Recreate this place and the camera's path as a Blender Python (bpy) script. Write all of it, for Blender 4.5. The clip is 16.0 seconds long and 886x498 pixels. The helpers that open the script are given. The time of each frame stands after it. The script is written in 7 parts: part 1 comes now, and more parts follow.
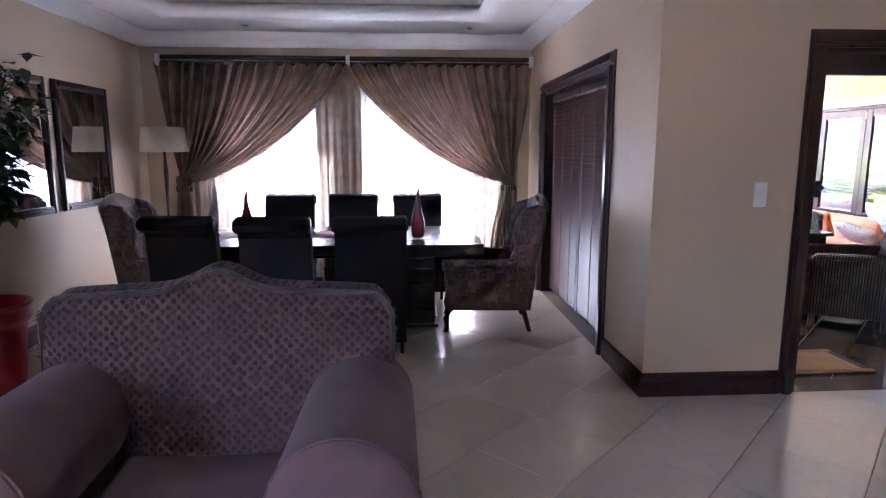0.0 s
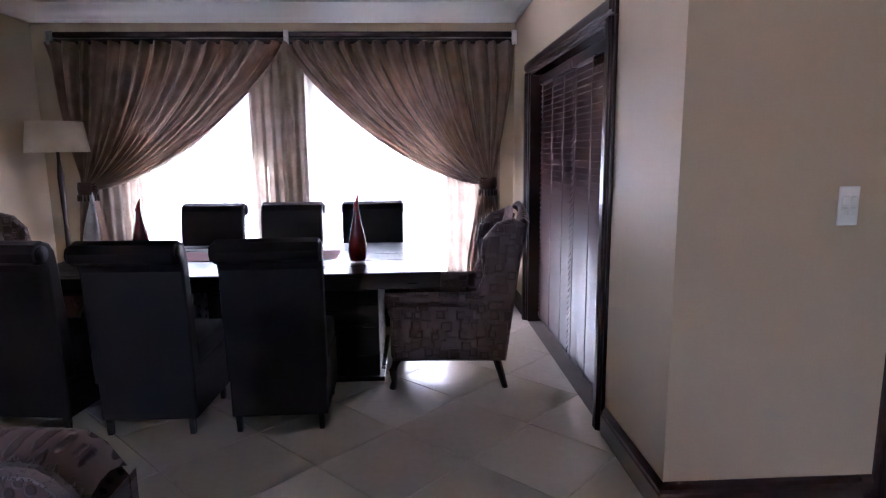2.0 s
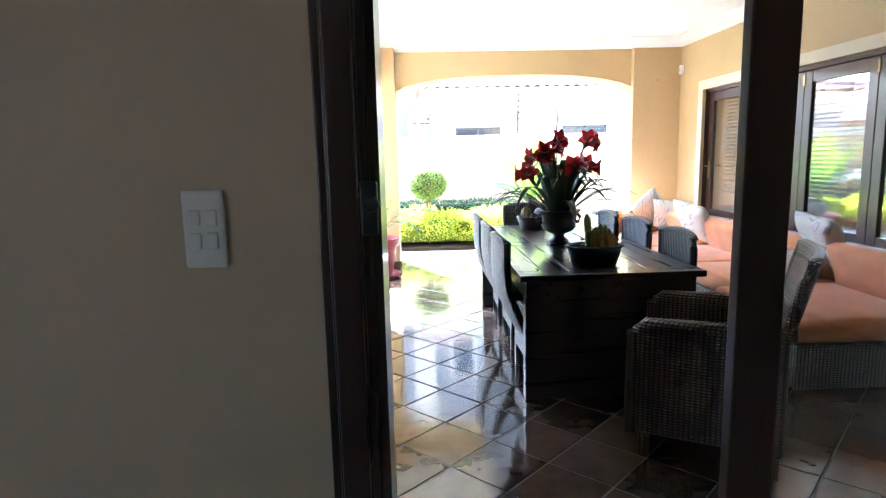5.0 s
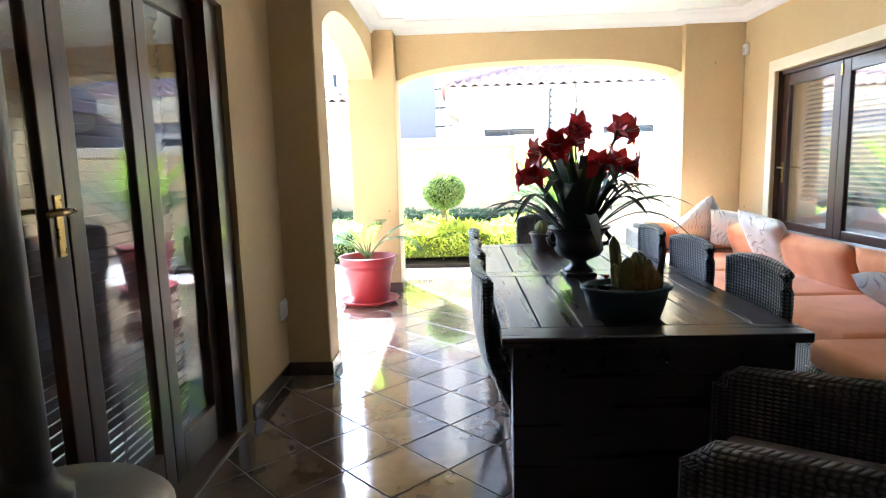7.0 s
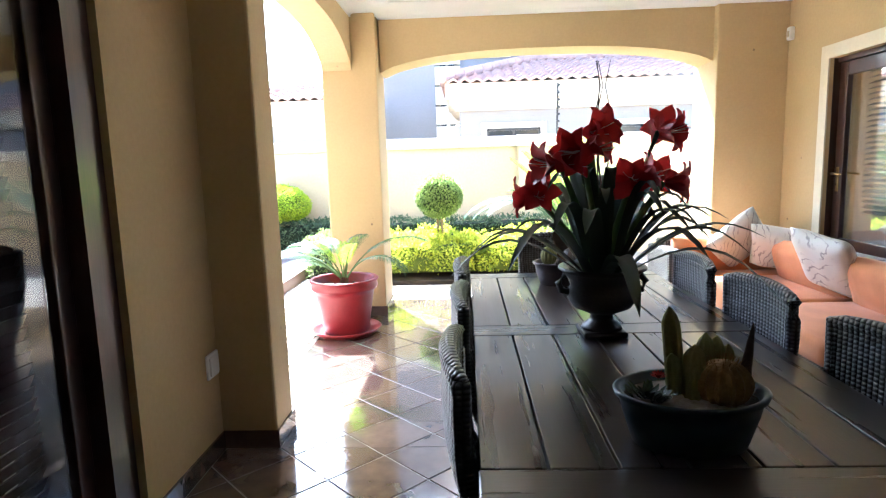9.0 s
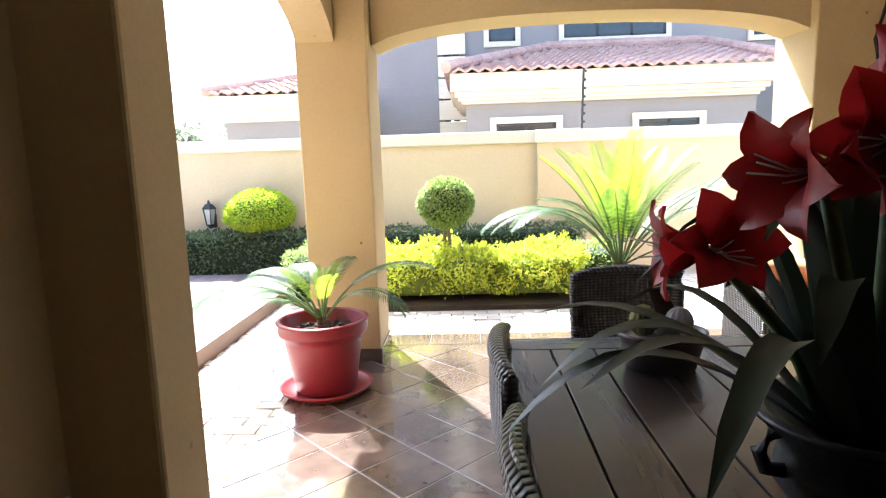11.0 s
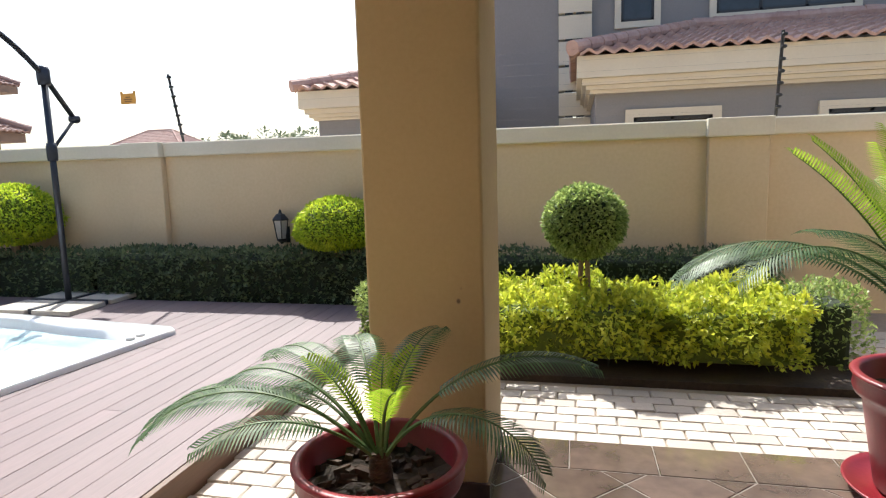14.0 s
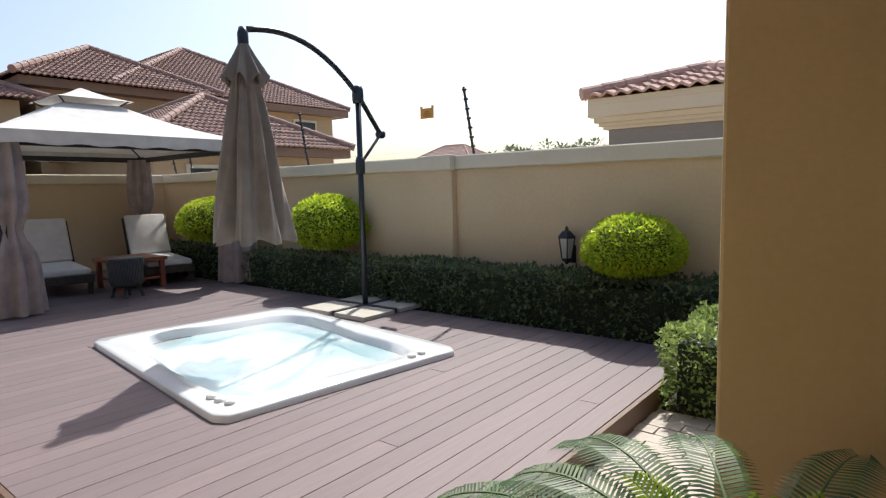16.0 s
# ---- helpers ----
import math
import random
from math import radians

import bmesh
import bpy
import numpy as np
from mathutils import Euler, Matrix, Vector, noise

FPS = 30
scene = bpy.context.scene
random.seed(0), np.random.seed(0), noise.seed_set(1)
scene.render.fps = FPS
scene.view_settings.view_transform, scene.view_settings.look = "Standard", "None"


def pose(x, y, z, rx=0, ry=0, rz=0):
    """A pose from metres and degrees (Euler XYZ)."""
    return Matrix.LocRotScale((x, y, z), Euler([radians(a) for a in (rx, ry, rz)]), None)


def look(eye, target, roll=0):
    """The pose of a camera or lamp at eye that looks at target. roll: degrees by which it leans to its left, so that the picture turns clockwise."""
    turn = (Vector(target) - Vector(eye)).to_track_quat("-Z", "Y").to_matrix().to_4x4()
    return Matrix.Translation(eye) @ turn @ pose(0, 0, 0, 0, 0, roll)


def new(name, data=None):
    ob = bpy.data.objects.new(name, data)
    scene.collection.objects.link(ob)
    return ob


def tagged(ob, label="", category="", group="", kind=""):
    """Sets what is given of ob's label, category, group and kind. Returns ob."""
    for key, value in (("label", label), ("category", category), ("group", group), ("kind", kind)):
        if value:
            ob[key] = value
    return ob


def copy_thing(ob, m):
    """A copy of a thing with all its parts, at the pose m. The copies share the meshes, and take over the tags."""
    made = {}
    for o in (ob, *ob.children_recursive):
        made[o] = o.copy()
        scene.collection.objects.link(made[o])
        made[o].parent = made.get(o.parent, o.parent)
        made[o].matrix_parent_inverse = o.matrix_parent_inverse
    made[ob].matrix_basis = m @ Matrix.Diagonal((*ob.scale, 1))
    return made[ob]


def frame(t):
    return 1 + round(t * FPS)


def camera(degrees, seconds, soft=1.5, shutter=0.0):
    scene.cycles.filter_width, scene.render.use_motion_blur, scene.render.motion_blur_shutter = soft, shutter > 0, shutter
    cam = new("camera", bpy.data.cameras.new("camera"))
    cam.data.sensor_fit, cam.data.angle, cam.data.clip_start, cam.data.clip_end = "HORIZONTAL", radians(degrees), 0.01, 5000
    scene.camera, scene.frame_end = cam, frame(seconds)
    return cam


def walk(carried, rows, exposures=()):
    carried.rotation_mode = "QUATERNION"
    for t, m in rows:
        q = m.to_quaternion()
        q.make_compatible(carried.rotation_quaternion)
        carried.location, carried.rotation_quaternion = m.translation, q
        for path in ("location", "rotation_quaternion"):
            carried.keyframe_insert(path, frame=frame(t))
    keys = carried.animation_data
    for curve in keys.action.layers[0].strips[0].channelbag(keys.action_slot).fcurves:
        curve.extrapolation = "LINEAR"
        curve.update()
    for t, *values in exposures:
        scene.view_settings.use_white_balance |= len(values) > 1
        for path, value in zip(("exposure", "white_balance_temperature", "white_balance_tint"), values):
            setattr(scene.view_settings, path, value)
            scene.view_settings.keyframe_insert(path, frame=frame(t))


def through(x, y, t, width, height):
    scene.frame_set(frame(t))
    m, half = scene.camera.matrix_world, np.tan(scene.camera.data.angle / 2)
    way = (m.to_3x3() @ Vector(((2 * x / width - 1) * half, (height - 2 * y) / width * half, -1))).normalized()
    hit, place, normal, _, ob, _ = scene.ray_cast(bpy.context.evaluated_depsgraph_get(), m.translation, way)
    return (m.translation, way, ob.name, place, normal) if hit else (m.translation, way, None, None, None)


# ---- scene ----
# ---- camera ----
cam = camera(73.8, 16.0, 1.2)
PATH = [
    (0, (-0.363, -0.641, 1.525), (-0.243, 1.328, 1.197), 0.0),
    (0.5, (-0.298, -0.318, 1.512), (-0.184, 1.652, 1.186), 0.0),
    (1, (-0.216, 0.014, 1.516), (-0.106, 1.984, 1.189), -0.1),
    (1.5, (-0.078, 0.36, 1.488), (0.024, 2.331, 1.167), -0.3),
    (2, (0.107, 0.634, 1.484), (0.205, 2.604, 1.159), -0.6),
    (2.5, (0.45, 0.829, 1.475), (0.534, 2.8, 1.154), -0.8),
    (3, (0.785, 0.939, 1.469), (0.899, 2.911, 1.151), -0.9),
    (3.5, (1.182, 1.044, 1.462), (1.301, 3.016, 1.15), -0.8),
    (4, (1.566, 1.188, 1.456), (1.689, 3.158, 1.135), -0.9),
    (4.5, (1.913, 1.394, 1.425), (2.026, 3.366, 1.109), -1.1),
    (7, (2.59, 2.845, 1.325), (2.528, 4.824, 1.045), -1.6),
    (7.5, (2.663, 3.11, 1.355), (2.595, 5.089, 1.076), -1.7),
    (8, (2.704, 3.311, 1.347), (2.628, 5.29, 1.067), -1.7),
    (8.5, (2.716, 3.505, 1.365), (2.634, 5.483, 1.083), -1.7),
    (11, (2.592, 5.006, 1.398), (2.504, 6.983, 1.11), -1.8),
    (11.5, (2.561, 5.357, 1.396), (2.47, 7.333, 1.106), -1.9),
    (12, (2.538, 5.684, 1.392), (2.437, 7.66, 1.103), -2.0),
    (12.5, (2.503, 6.01, 1.399), (2.388, 7.986, 1.11), -2.1),
    (13, (2.453, 6.307, 1.398), (2.302, 8.28, 1.11), -2.1),
    (13.5, (2.389, 6.579, 1.401), (2.127, 8.542, 1.124), -1.9),
    (14, (2.29, 6.816, 1.382), (1.855, 8.751, 1.117), -1.6),
    (14.5, (2.159, 7.032, 1.391), (1.544, 8.918, 1.134), -1.4),
    (15, (2.039, 7.211, 1.406), (1.232, 9.023, 1.154), -1.3),
    (15.5, (1.929, 7.34, 1.41), (0.889, 9.032, 1.178), -1.1),
    (16, (1.864, 7.392, 1.403), (0.615, 8.94, 1.2), -1.3),
]
EXPOSURE = [(0.0, 5.45, 4950, 26), (2.5, 5.3, 4950, 25), (3.5, 4.9, 4900, 15), (4.5, 4.5, 4850, 6), (7.0, 3.9, 5000, 4), (8.5, 3.6, 5050, 4), (11.0, 2.65, 5700, 7), (12.5, 1.58, 5950, 8), (14.0, 0.75, 6200, 8), (16.0, 0.18, 6250, 8)]
walk(cam, [(t, look(eye, target, roll)) for t, eye, target, roll in PATH], EXPOSURE)

# ---- sky and sun ----
SUN_AZ, SUN_EL = math.atan2(-0.45, 0.89), radians(51)  # azimuth from +y towards +x
world = bpy.data.worlds.new("sky")
scene.world = world
world.use_nodes = True
wn = world.node_tree
sky = wn.nodes.new("ShaderNodeTexSky")
sky.sky_type, sky.sun_disc = "NISHITA", False
sky.sun_elevation, sky.sun_rotation = SUN_EL, SUN_AZ
sky.air_density, sky.dust_density = 1.0, 3.0
wn.links.new(sky.outputs[0], wn.nodes["Background"].inputs[0])
wn.nodes["Background"].inputs[1].default_value = 0.15
sun_dir = Vector((math.sin(SUN_AZ) * math.cos(SUN_EL), math.cos(SUN_AZ) * math.cos(SUN_EL), math.sin(SUN_EL)))
sun = new("sun", bpy.data.lights.new("sun", "SUN"))
sun.data.energy, sun.data.angle, sun.data.color = 5.0, radians(0.6), (1.0, 0.95, 0.87)
sun.matrix_basis = look(sun_dir * 30, (0, 0, 0))


def window_light(name, eye, target, sx, sy, watts):
    """Stands in for the sky's light in a window's opening."""
    ob = new(name, bpy.data.lights.new(name, "AREA"))
    ob.data.shape, ob.data.size, ob.data.size_y, ob.data.energy = "RECTANGLE", sx, sy, watts
    ob.data.color = (1.0, 0.97, 0.93)
    ob.matrix_basis = look(eye, target)


# lamp added to brighten the lounge; no window is known there
window_light("lounge_added_light", (-3.33, -2.7, 1.5), (1.0, -1.0, 1.2), 1.6, 1.2, 0.07)

# ---- building helpers ----
RND = random.Random(7)


def thing(name, x=0, y=0, z=0, rz=0, label="", category="", group="", kind=""):
    ob = new(name)
    ob.empty_display_size = 0.1
    ob.matrix_basis = pose(x, y, z, 0, 0, rz)
    return tagged(ob, label, category, group, kind)


def link_mesh(name, bm, material, smooth=False):
    me = bpy.data.meshes.new(name)
    bm.to_mesh(me)
    bm.free()
    if smooth:
        me.shade_smooth()
    for m in (material if isinstance(material, (list, tuple)) else [material]):
        me.materials.append(m)
    return me


def part(name, bm, material, parent, label="", smooth=False):
    ob = new(name, link_mesh(name, bm, material, smooth))
    ob.parent = parent
    return tagged(ob, label)


def setting(name, bm, material, label="", category="", smooth=False, kind="structure"):
    ob = new(name, link_mesh(name, bm, material, smooth))
    return tagged(ob, label, category, "", kind)


def again(ob, m):
    """One more part on the same mesh, under the same parent."""
    o = ob.copy()
    scene.collection.objects.link(o)
    o.matrix_basis = m
    return o


def box(bm, x0, x1, y0, y1, z0, z1, bevel=0.0, seg=2, m=None):
    r = bmesh.ops.create_cube(bm, size=1.0)
    vs = r["verts"]
    for v in vs:
        v.co = Vector(((x0 + x1) / 2 + v.co.x * (x1 - x0), (y0 + y1) / 2 + v.co.y * (y1 - y0), (z0 + z1) / 2 + v.co.z * (z1 - z0)))
    if bevel:
        es = list({e for v in vs for e in v.link_edges})
        r = bmesh.ops.bevel(bm, geom=es, offset=bevel, segments=seg, profile=0.5, affect="EDGES")
        vs = list({v for f in r["faces"] for v in f.verts} | {v for v in vs if v.is_valid})
    if m is not None:
        for v in vs:
            v.co = m @ v.co
    return bm


def boxes(*rows, bevel=0.0, seg=1):
    bm = bmesh.new()
    for r in rows:
        box(bm, *r, bevel=bevel, seg=seg)
    return bm


def one(x0, x1, y0, y1, z0, z1, bevel=0.0, seg=2, m=None):
    return box(bmesh.new(), x0, x1, y0, y1, z0, z1, bevel, seg, m)


def surface(bm, nu, nv, f, close_u=False, close_v=False):
    """A sheet of quads through f(u, v), u and v from 0 to 1."""
    vs = [[bm.verts.new(f(i / (nu if close_u else nu - 1), j / (nv if close_v else nv - 1))) for j in range(nv)] for i in range(nu)]
    for i in range(nu if close_u else nu - 1):
        for j in range(nv if close_v else nv - 1):
            a, b = (i + 1) % nu, (j + 1) % nv
            bm.faces.new((vs[i][j], vs[a][j], vs[a][b], vs[i][b]))
    return bm


def lathe(profile, seg=32, bm=None, x=0, y=0):
    """Turned shape from (radius, height) rows."""
    bm = bm or bmesh.new()
    rings = [[bm.verts.new((x + r * math.cos(2 * math.pi * k / seg), y + r * math.sin(2 * math.pi * k / seg), z)) for k in range(seg)] for r, z in profile]
    for a, b in zip(rings, rings[1:]):
        for k in range(seg):
            n = (k + 1) % seg
            bm.faces.new((a[k], a[n], b[n], b[k]))
    bm.faces.new(list(reversed(rings[0])))
    bm.faces.new(rings[-1])
    return bm


def tube(points, radius, seg=8, bm=None):
    """A rod along points; radius a number or one for each point."""
    bm = bm or bmesh.new()
    pts = [Vector(p) for p in points]
    rad = radius if isinstance(radius, (list, tuple)) else [radius] * len(pts)
    rings, up = [], Vector((0, 0, 1))
    for i, p in enumerate(pts):
        d = (pts[min(i + 1, len(pts) - 1)] - pts[max(i - 1, 0)]).normalized()
        side = d.cross(up if abs(d.z) < 0.95 else Vector((1, 0, 0))).normalized()
        top = side.cross(d)
        rings.append([bm.verts.new(p + rad[i] * (side * math.cos(2 * math.pi * k / seg) + top * math.sin(2 * math.pi * k / seg))) for k in range(seg)])
    for a, b in zip(rings, rings[1:]):
        for k in range(seg):
            n = (k + 1) % seg
            bm.faces.new((a[k], a[n], b[n], b[k]))
    bm.faces.new(list(reversed(rings[0])))
    bm.faces.new(rings[-1])
    return bm


def prism(outline, lo, hi, axis="y", bm=None):
    """Extrudes an outline given in the two other axes."""
    bm = bm or bmesh.new()
    at = {"x": lambda p, d: (d, p[0], p[1]), "y": lambda p, d: (p[0], d, p[1]), "z": lambda p, d: (p[0], p[1], d)}[axis]
    a = [bm.verts.new(at(p, lo)) for p in outline]
    b = [bm.verts.new(at(p, hi)) for p in outline]
    n = len(a)
    bm.faces.new(a), bm.faces.new(list(reversed(b)))
    for i in range(n):
        bm.faces.new((a[i], b[i], b[(i + 1) % n], a[(i + 1) % n]))
    bmesh.ops.recalc_face_normals(bm, faces=bm.faces)
    return bm


def moulding(profile, path, bm=None, closed=False):
    """Sweeps a (out, up) profile along a level path of (x, y, nx, ny) corners; nx, ny: mitred way out."""
    bm = bm or bmesh.new()
    rings = [[bm.verts.new((x + nx * o, y + ny * o, u)) for o, u in profile] for x, y, nx, ny in path]
    pairs = list(zip(rings, rings[1:])) + ([(rings[-1], rings[0])] if closed else [])
    for a, b in pairs:
        for i in range(len(profile) - 1):
            bm.faces.new((a[i], b[i], b[i + 1], a[i + 1]))
    bmesh.ops.recalc_face_normals(bm, faces=bm.faces)
    return bm


def cushion(bm, sx, sy, sz, m, n=14, puff=0.5, crush=0.0):
    """A stuffed pillow, thin at its seam."""
    def side(s):
        def f(u, v):
            a, b = 2 * u - 1, 2 * v - 1
            h = max(0.0, (1 - a ** 4) * (1 - b ** 4)) ** puff
            pinch = 1 - 0.06 * (1 - abs(a)) * abs(b) - 0.06 * (1 - abs(b)) * abs(a)
            w = crush * noise.noise(Vector((a * 2.1, b * 2.1, s * 3 + sx * 9)))
            return m @ Vector((a * sx / 2 * pinch, b * sy / 2 * pinch, s * (sz / 2 * h + w * h) + 0.0))
        return f
    surface(bm, n, n, side(1))
    surface(bm, n, n, side(-1))
    bmesh.ops.remove_doubles(bm, verts=bm.verts, dist=0.0005)
    bmesh.ops.recalc_face_normals(bm, faces=bm.faces)
    return bm


# ---- materials ----
def nodes_of(name):
    m = bpy.data.materials.new(name)
    m.use_nodes = True
    nt = m.node_tree
    return m, nt, nt.nodes["Principled BSDF"]


def add(nt, kind, **sets):
    n = nt.nodes.new(kind)
    for k, v in sets.items():
        if k in n.inputs:
            n.inputs[k].default_value = v
    return n


def ramp(nt, fac, stops):
    r = nt.nodes.new("ShaderNodeValToRGB")
    while len(r.color_ramp.elements) < len(stops):
        r.color_ramp.elements.new(0.5)
    for e, (p, c) in zip(r.color_ramp.elements, stops):
        e.position, e.color = p, (*c, 1)
    nt.links.new(fac, r.inputs[0])
    return r.outputs[0]


def mixed(nt, fac, a, b, mode="MIX"):
    n = nt.nodes.new("ShaderNodeMix")
    n.data_type, n.blend_type = "RGBA", mode
    for sock, v in ((n.inputs["Factor"], fac), (n.inputs["A"], a), (n.inputs["B"], b)):
        if isinstance(v, (int, float)):
            sock.default_value = v
        elif isinstance(v, tuple):
            sock.default_value = (*v, 1)
        else:
            nt.links.new(v, sock)
    return n.outputs["Result"]


def place(nt, scale=(1, 1, 1), turn=0.0, own=False):
    src = nt.nodes.new("ShaderNodeTexCoord").outputs["Object"] if own else nt.nodes.new("ShaderNodeNewGeometry").outputs["Position"]
    mp = nt.nodes.new("ShaderNodeMapping")
    mp.inputs["Scale"].default_value = scale
    mp.inputs["Rotation"].default_value = (0, 0, radians(turn))
    nt.links.new(src, mp.inputs["Vector"])
    return mp.outputs[0]


def noisy(nt, vec, scale, detail=4.0, rough=0.55):
    n = add(nt, "ShaderNodeTexNoise", Scale=scale, Detail=detail, Roughness=rough)
    nt.links.new(vec, n.inputs["Vector"])
    return n.outputs["Fac"]


def bumped(nt, bsdf, height, strength, dist=0.01, normal=None):
    b = add(nt, "ShaderNodeBump", Strength=strength, Distance=dist)
    nt.links.new(height, b.inputs["Height"])
    if normal is not None:
        nt.links.new(normal, b.inputs["Normal"])
    nt.links.new(b.outputs[0], bsdf.inputs["Normal"])
    return b.outputs[0]


def plain(name, dark, light, rough=0.6, scale=3.0, fine=60.0, bump=0.1, stretch=(1, 1, 1), metal=0.0, spread=0.0, own=False, sheen=0.0, coat=0.0, rough_var=0.12):
    """Two tones at a broad and a fine scale, with grain relief; spread: tone by piece."""
    m, nt, b = nodes_of(name)
    v = place(nt, stretch, own=own)
    broad, grain = noisy(nt, v, scale, 5), noisy(nt, v, fine, 3)
    fac = add(nt, "ShaderNodeMath")
    fac.operation = "MULTIPLY_ADD"
    nt.links.new(grain, fac.inputs[0])
    fac.inputs[1].default_value = 0.35
    sub = add(nt, "ShaderNodeMath")
    sub.operation = "MULTIPLY"
    nt.links.new(broad, sub.inputs[0])
    sub.inputs[1].default_value = 0.65
    nt.links.new(sub.outputs[0], fac.inputs[2])
    col = ramp(nt, fac.outputs[0], [(0.3, dark), (0.7, light)])
    if spread:
        r = nt.nodes.new("ShaderNodeObjectInfo").outputs["Random"]
        hv = add(nt, "ShaderNodeHueSaturation")
        mr = add(nt, "ShaderNodeMapRange")
        mr.inputs["To Min"].default_value, mr.inputs["To Max"].default_value = 1 - spread, 1 + spread
        nt.links.new(r, mr.inputs["Value"])
        nt.links.new(mr.outputs[0], hv.inputs["Value"])
        nt.links.new(col, hv.inputs["Color"])
        col = hv.outputs[0]
    nt.links.new(col, b.inputs["Base Color"])
    rr = add(nt, "ShaderNodeMapRange")
    rr.inputs["To Min"].default_value, rr.inputs["To Max"].default_value = max(0.02, rough - rough_var), min(1, rough + rough_var)
    nt.links.new(broad, rr.inputs["Value"])
    nt.links.new(rr.outputs[0], b.inputs["Roughness"])
    b.inputs["Metallic"].default_value = metal
    b.inputs["Sheen Weight"].default_value = sheen
    b.inputs["Coat Weight"].default_value = coat
    b.inputs["Coat Roughness"].default_value = 0.08
    if bump:
        bumped(nt, b, grain, bump, 0.004)
    return m


def fabric(name, dark, light, weave=900.0, rough=0.9, sheen=0.3, through=0.0):
    m, nt, b = nodes_of(name)
    v = place(nt)
    col = ramp(nt, noisy(nt, v, 6.0, 5), [(0.3, dark), (0.7, light)])
    nt.links.new(col, b.inputs["Base Color"])
    b.inputs["Roughness"].default_value, b.inputs["Sheen Weight"].default_value = rough, sheen
    bumped(nt, b, noisy(nt, v, weave / 4, 2), 0.25, 0.002)
    if through:
        t = add(nt, "ShaderNodeBsdfTranslucent")
        nt.links.new(col, t.inputs[0])
        mx = add(nt, "ShaderNodeMixShader", Fac=through)
        nt.links.new(b.outputs[0], mx.inputs[1]), nt.links.new(t.outputs[0], mx.inputs[2])
        nt.links.new(mx.outputs[0], nt.nodes["Material Output"].inputs[0])
    return m


def leafy(name, dark, light, through=0.35, tone=(0.5, 0.75)):
    """Leaves: tone by leaf, light coming through."""
    m, nt, b = nodes_of(name)
    r = nt.nodes.new("ShaderNodeNewGeometry").outputs["Random Per Island"]
    v = noisy(nt, place(nt), 5.0, 3)
    mixv = add(nt, "ShaderNodeMath")
    mixv.operation = "ADD"
    nt.links.new(r, mixv.inputs[0]), nt.links.new(v, mixv.inputs[1])
    half = add(nt, "ShaderNodeMath")
    half.operation = "MULTIPLY"
    half.inputs[1].default_value = 0.5
    nt.links.new(mixv.outputs[0], half.inputs[0])
    col = ramp(nt, half.outputs[0], [(0.2, dark), (0.8, light)])
    nt.links.new(col, b.inputs["Base Color"])
    b.inputs["Roughness"].default_value = 0.45
    t = add(nt, "ShaderNodeBsdfTranslucent")
    nt.links.new(col, t.inputs[0])
    mx = add(nt, "ShaderNodeMixShader", Fac=through)
    nt.links.new(b.outputs[0], mx.inputs[1]), nt.links.new(t.outputs[0], mx.inputs[2])
    nt.links.new(mx.outputs[0], nt.nodes["Material Output"].inputs[0])
    return m


def wood(name, dark, light, rough=0.35, along="y", coat=0.2, spread=0.15, bump=0.05):
    stretch = {"x": (1.2, 22, 22), "y": (22, 1.2, 22), "z": (22, 22, 1.2)}[along]
    return plain(name, dark, light, rough, 1.0, 7.0, bump, stretch, spread=spread, coat=coat)


def glass(name, tint=(1, 1, 1), rough=0.0, mirror=0.10):
    """Thin pane: clear with a mirror's share of gloss."""
    m, nt, b = nodes_of(name)
    tr = add(nt, "ShaderNodeBsdfTransparent")
    tr.inputs[0].default_value = (*tint, 1)
    gl = add(nt, "ShaderNodeBsdfGlossy", Roughness=rough)
    lw = add(nt, "ShaderNodeLayerWeight", Blend=0.5)
    pw = add(nt, "ShaderNodeMath")
    pw.operation = "POWER"
    nt.links.new(lw.outputs["Facing"], pw.inputs[0])
    pw.inputs[1].default_value = 5.0
    fr = add(nt, "ShaderNodeMath")
    fr.operation = "MULTIPLY_ADD"
    nt.links.new(pw.outputs[0], fr.inputs[0])
    fr.inputs[1].default_value, fr.inputs[2].default_value = 1.0 - mirror, mirror
    mx = add(nt, "ShaderNodeMixShader")
    nt.links.new(fr.outputs[0], mx.inputs[0])
    nt.links.new(tr.outputs[0], mx.inputs[1]), nt.links.new(gl.outputs[0], mx.inputs[2])
    nt.links.new(mx.outputs[0], nt.nodes["Material Output"].inputs[0])
    return m


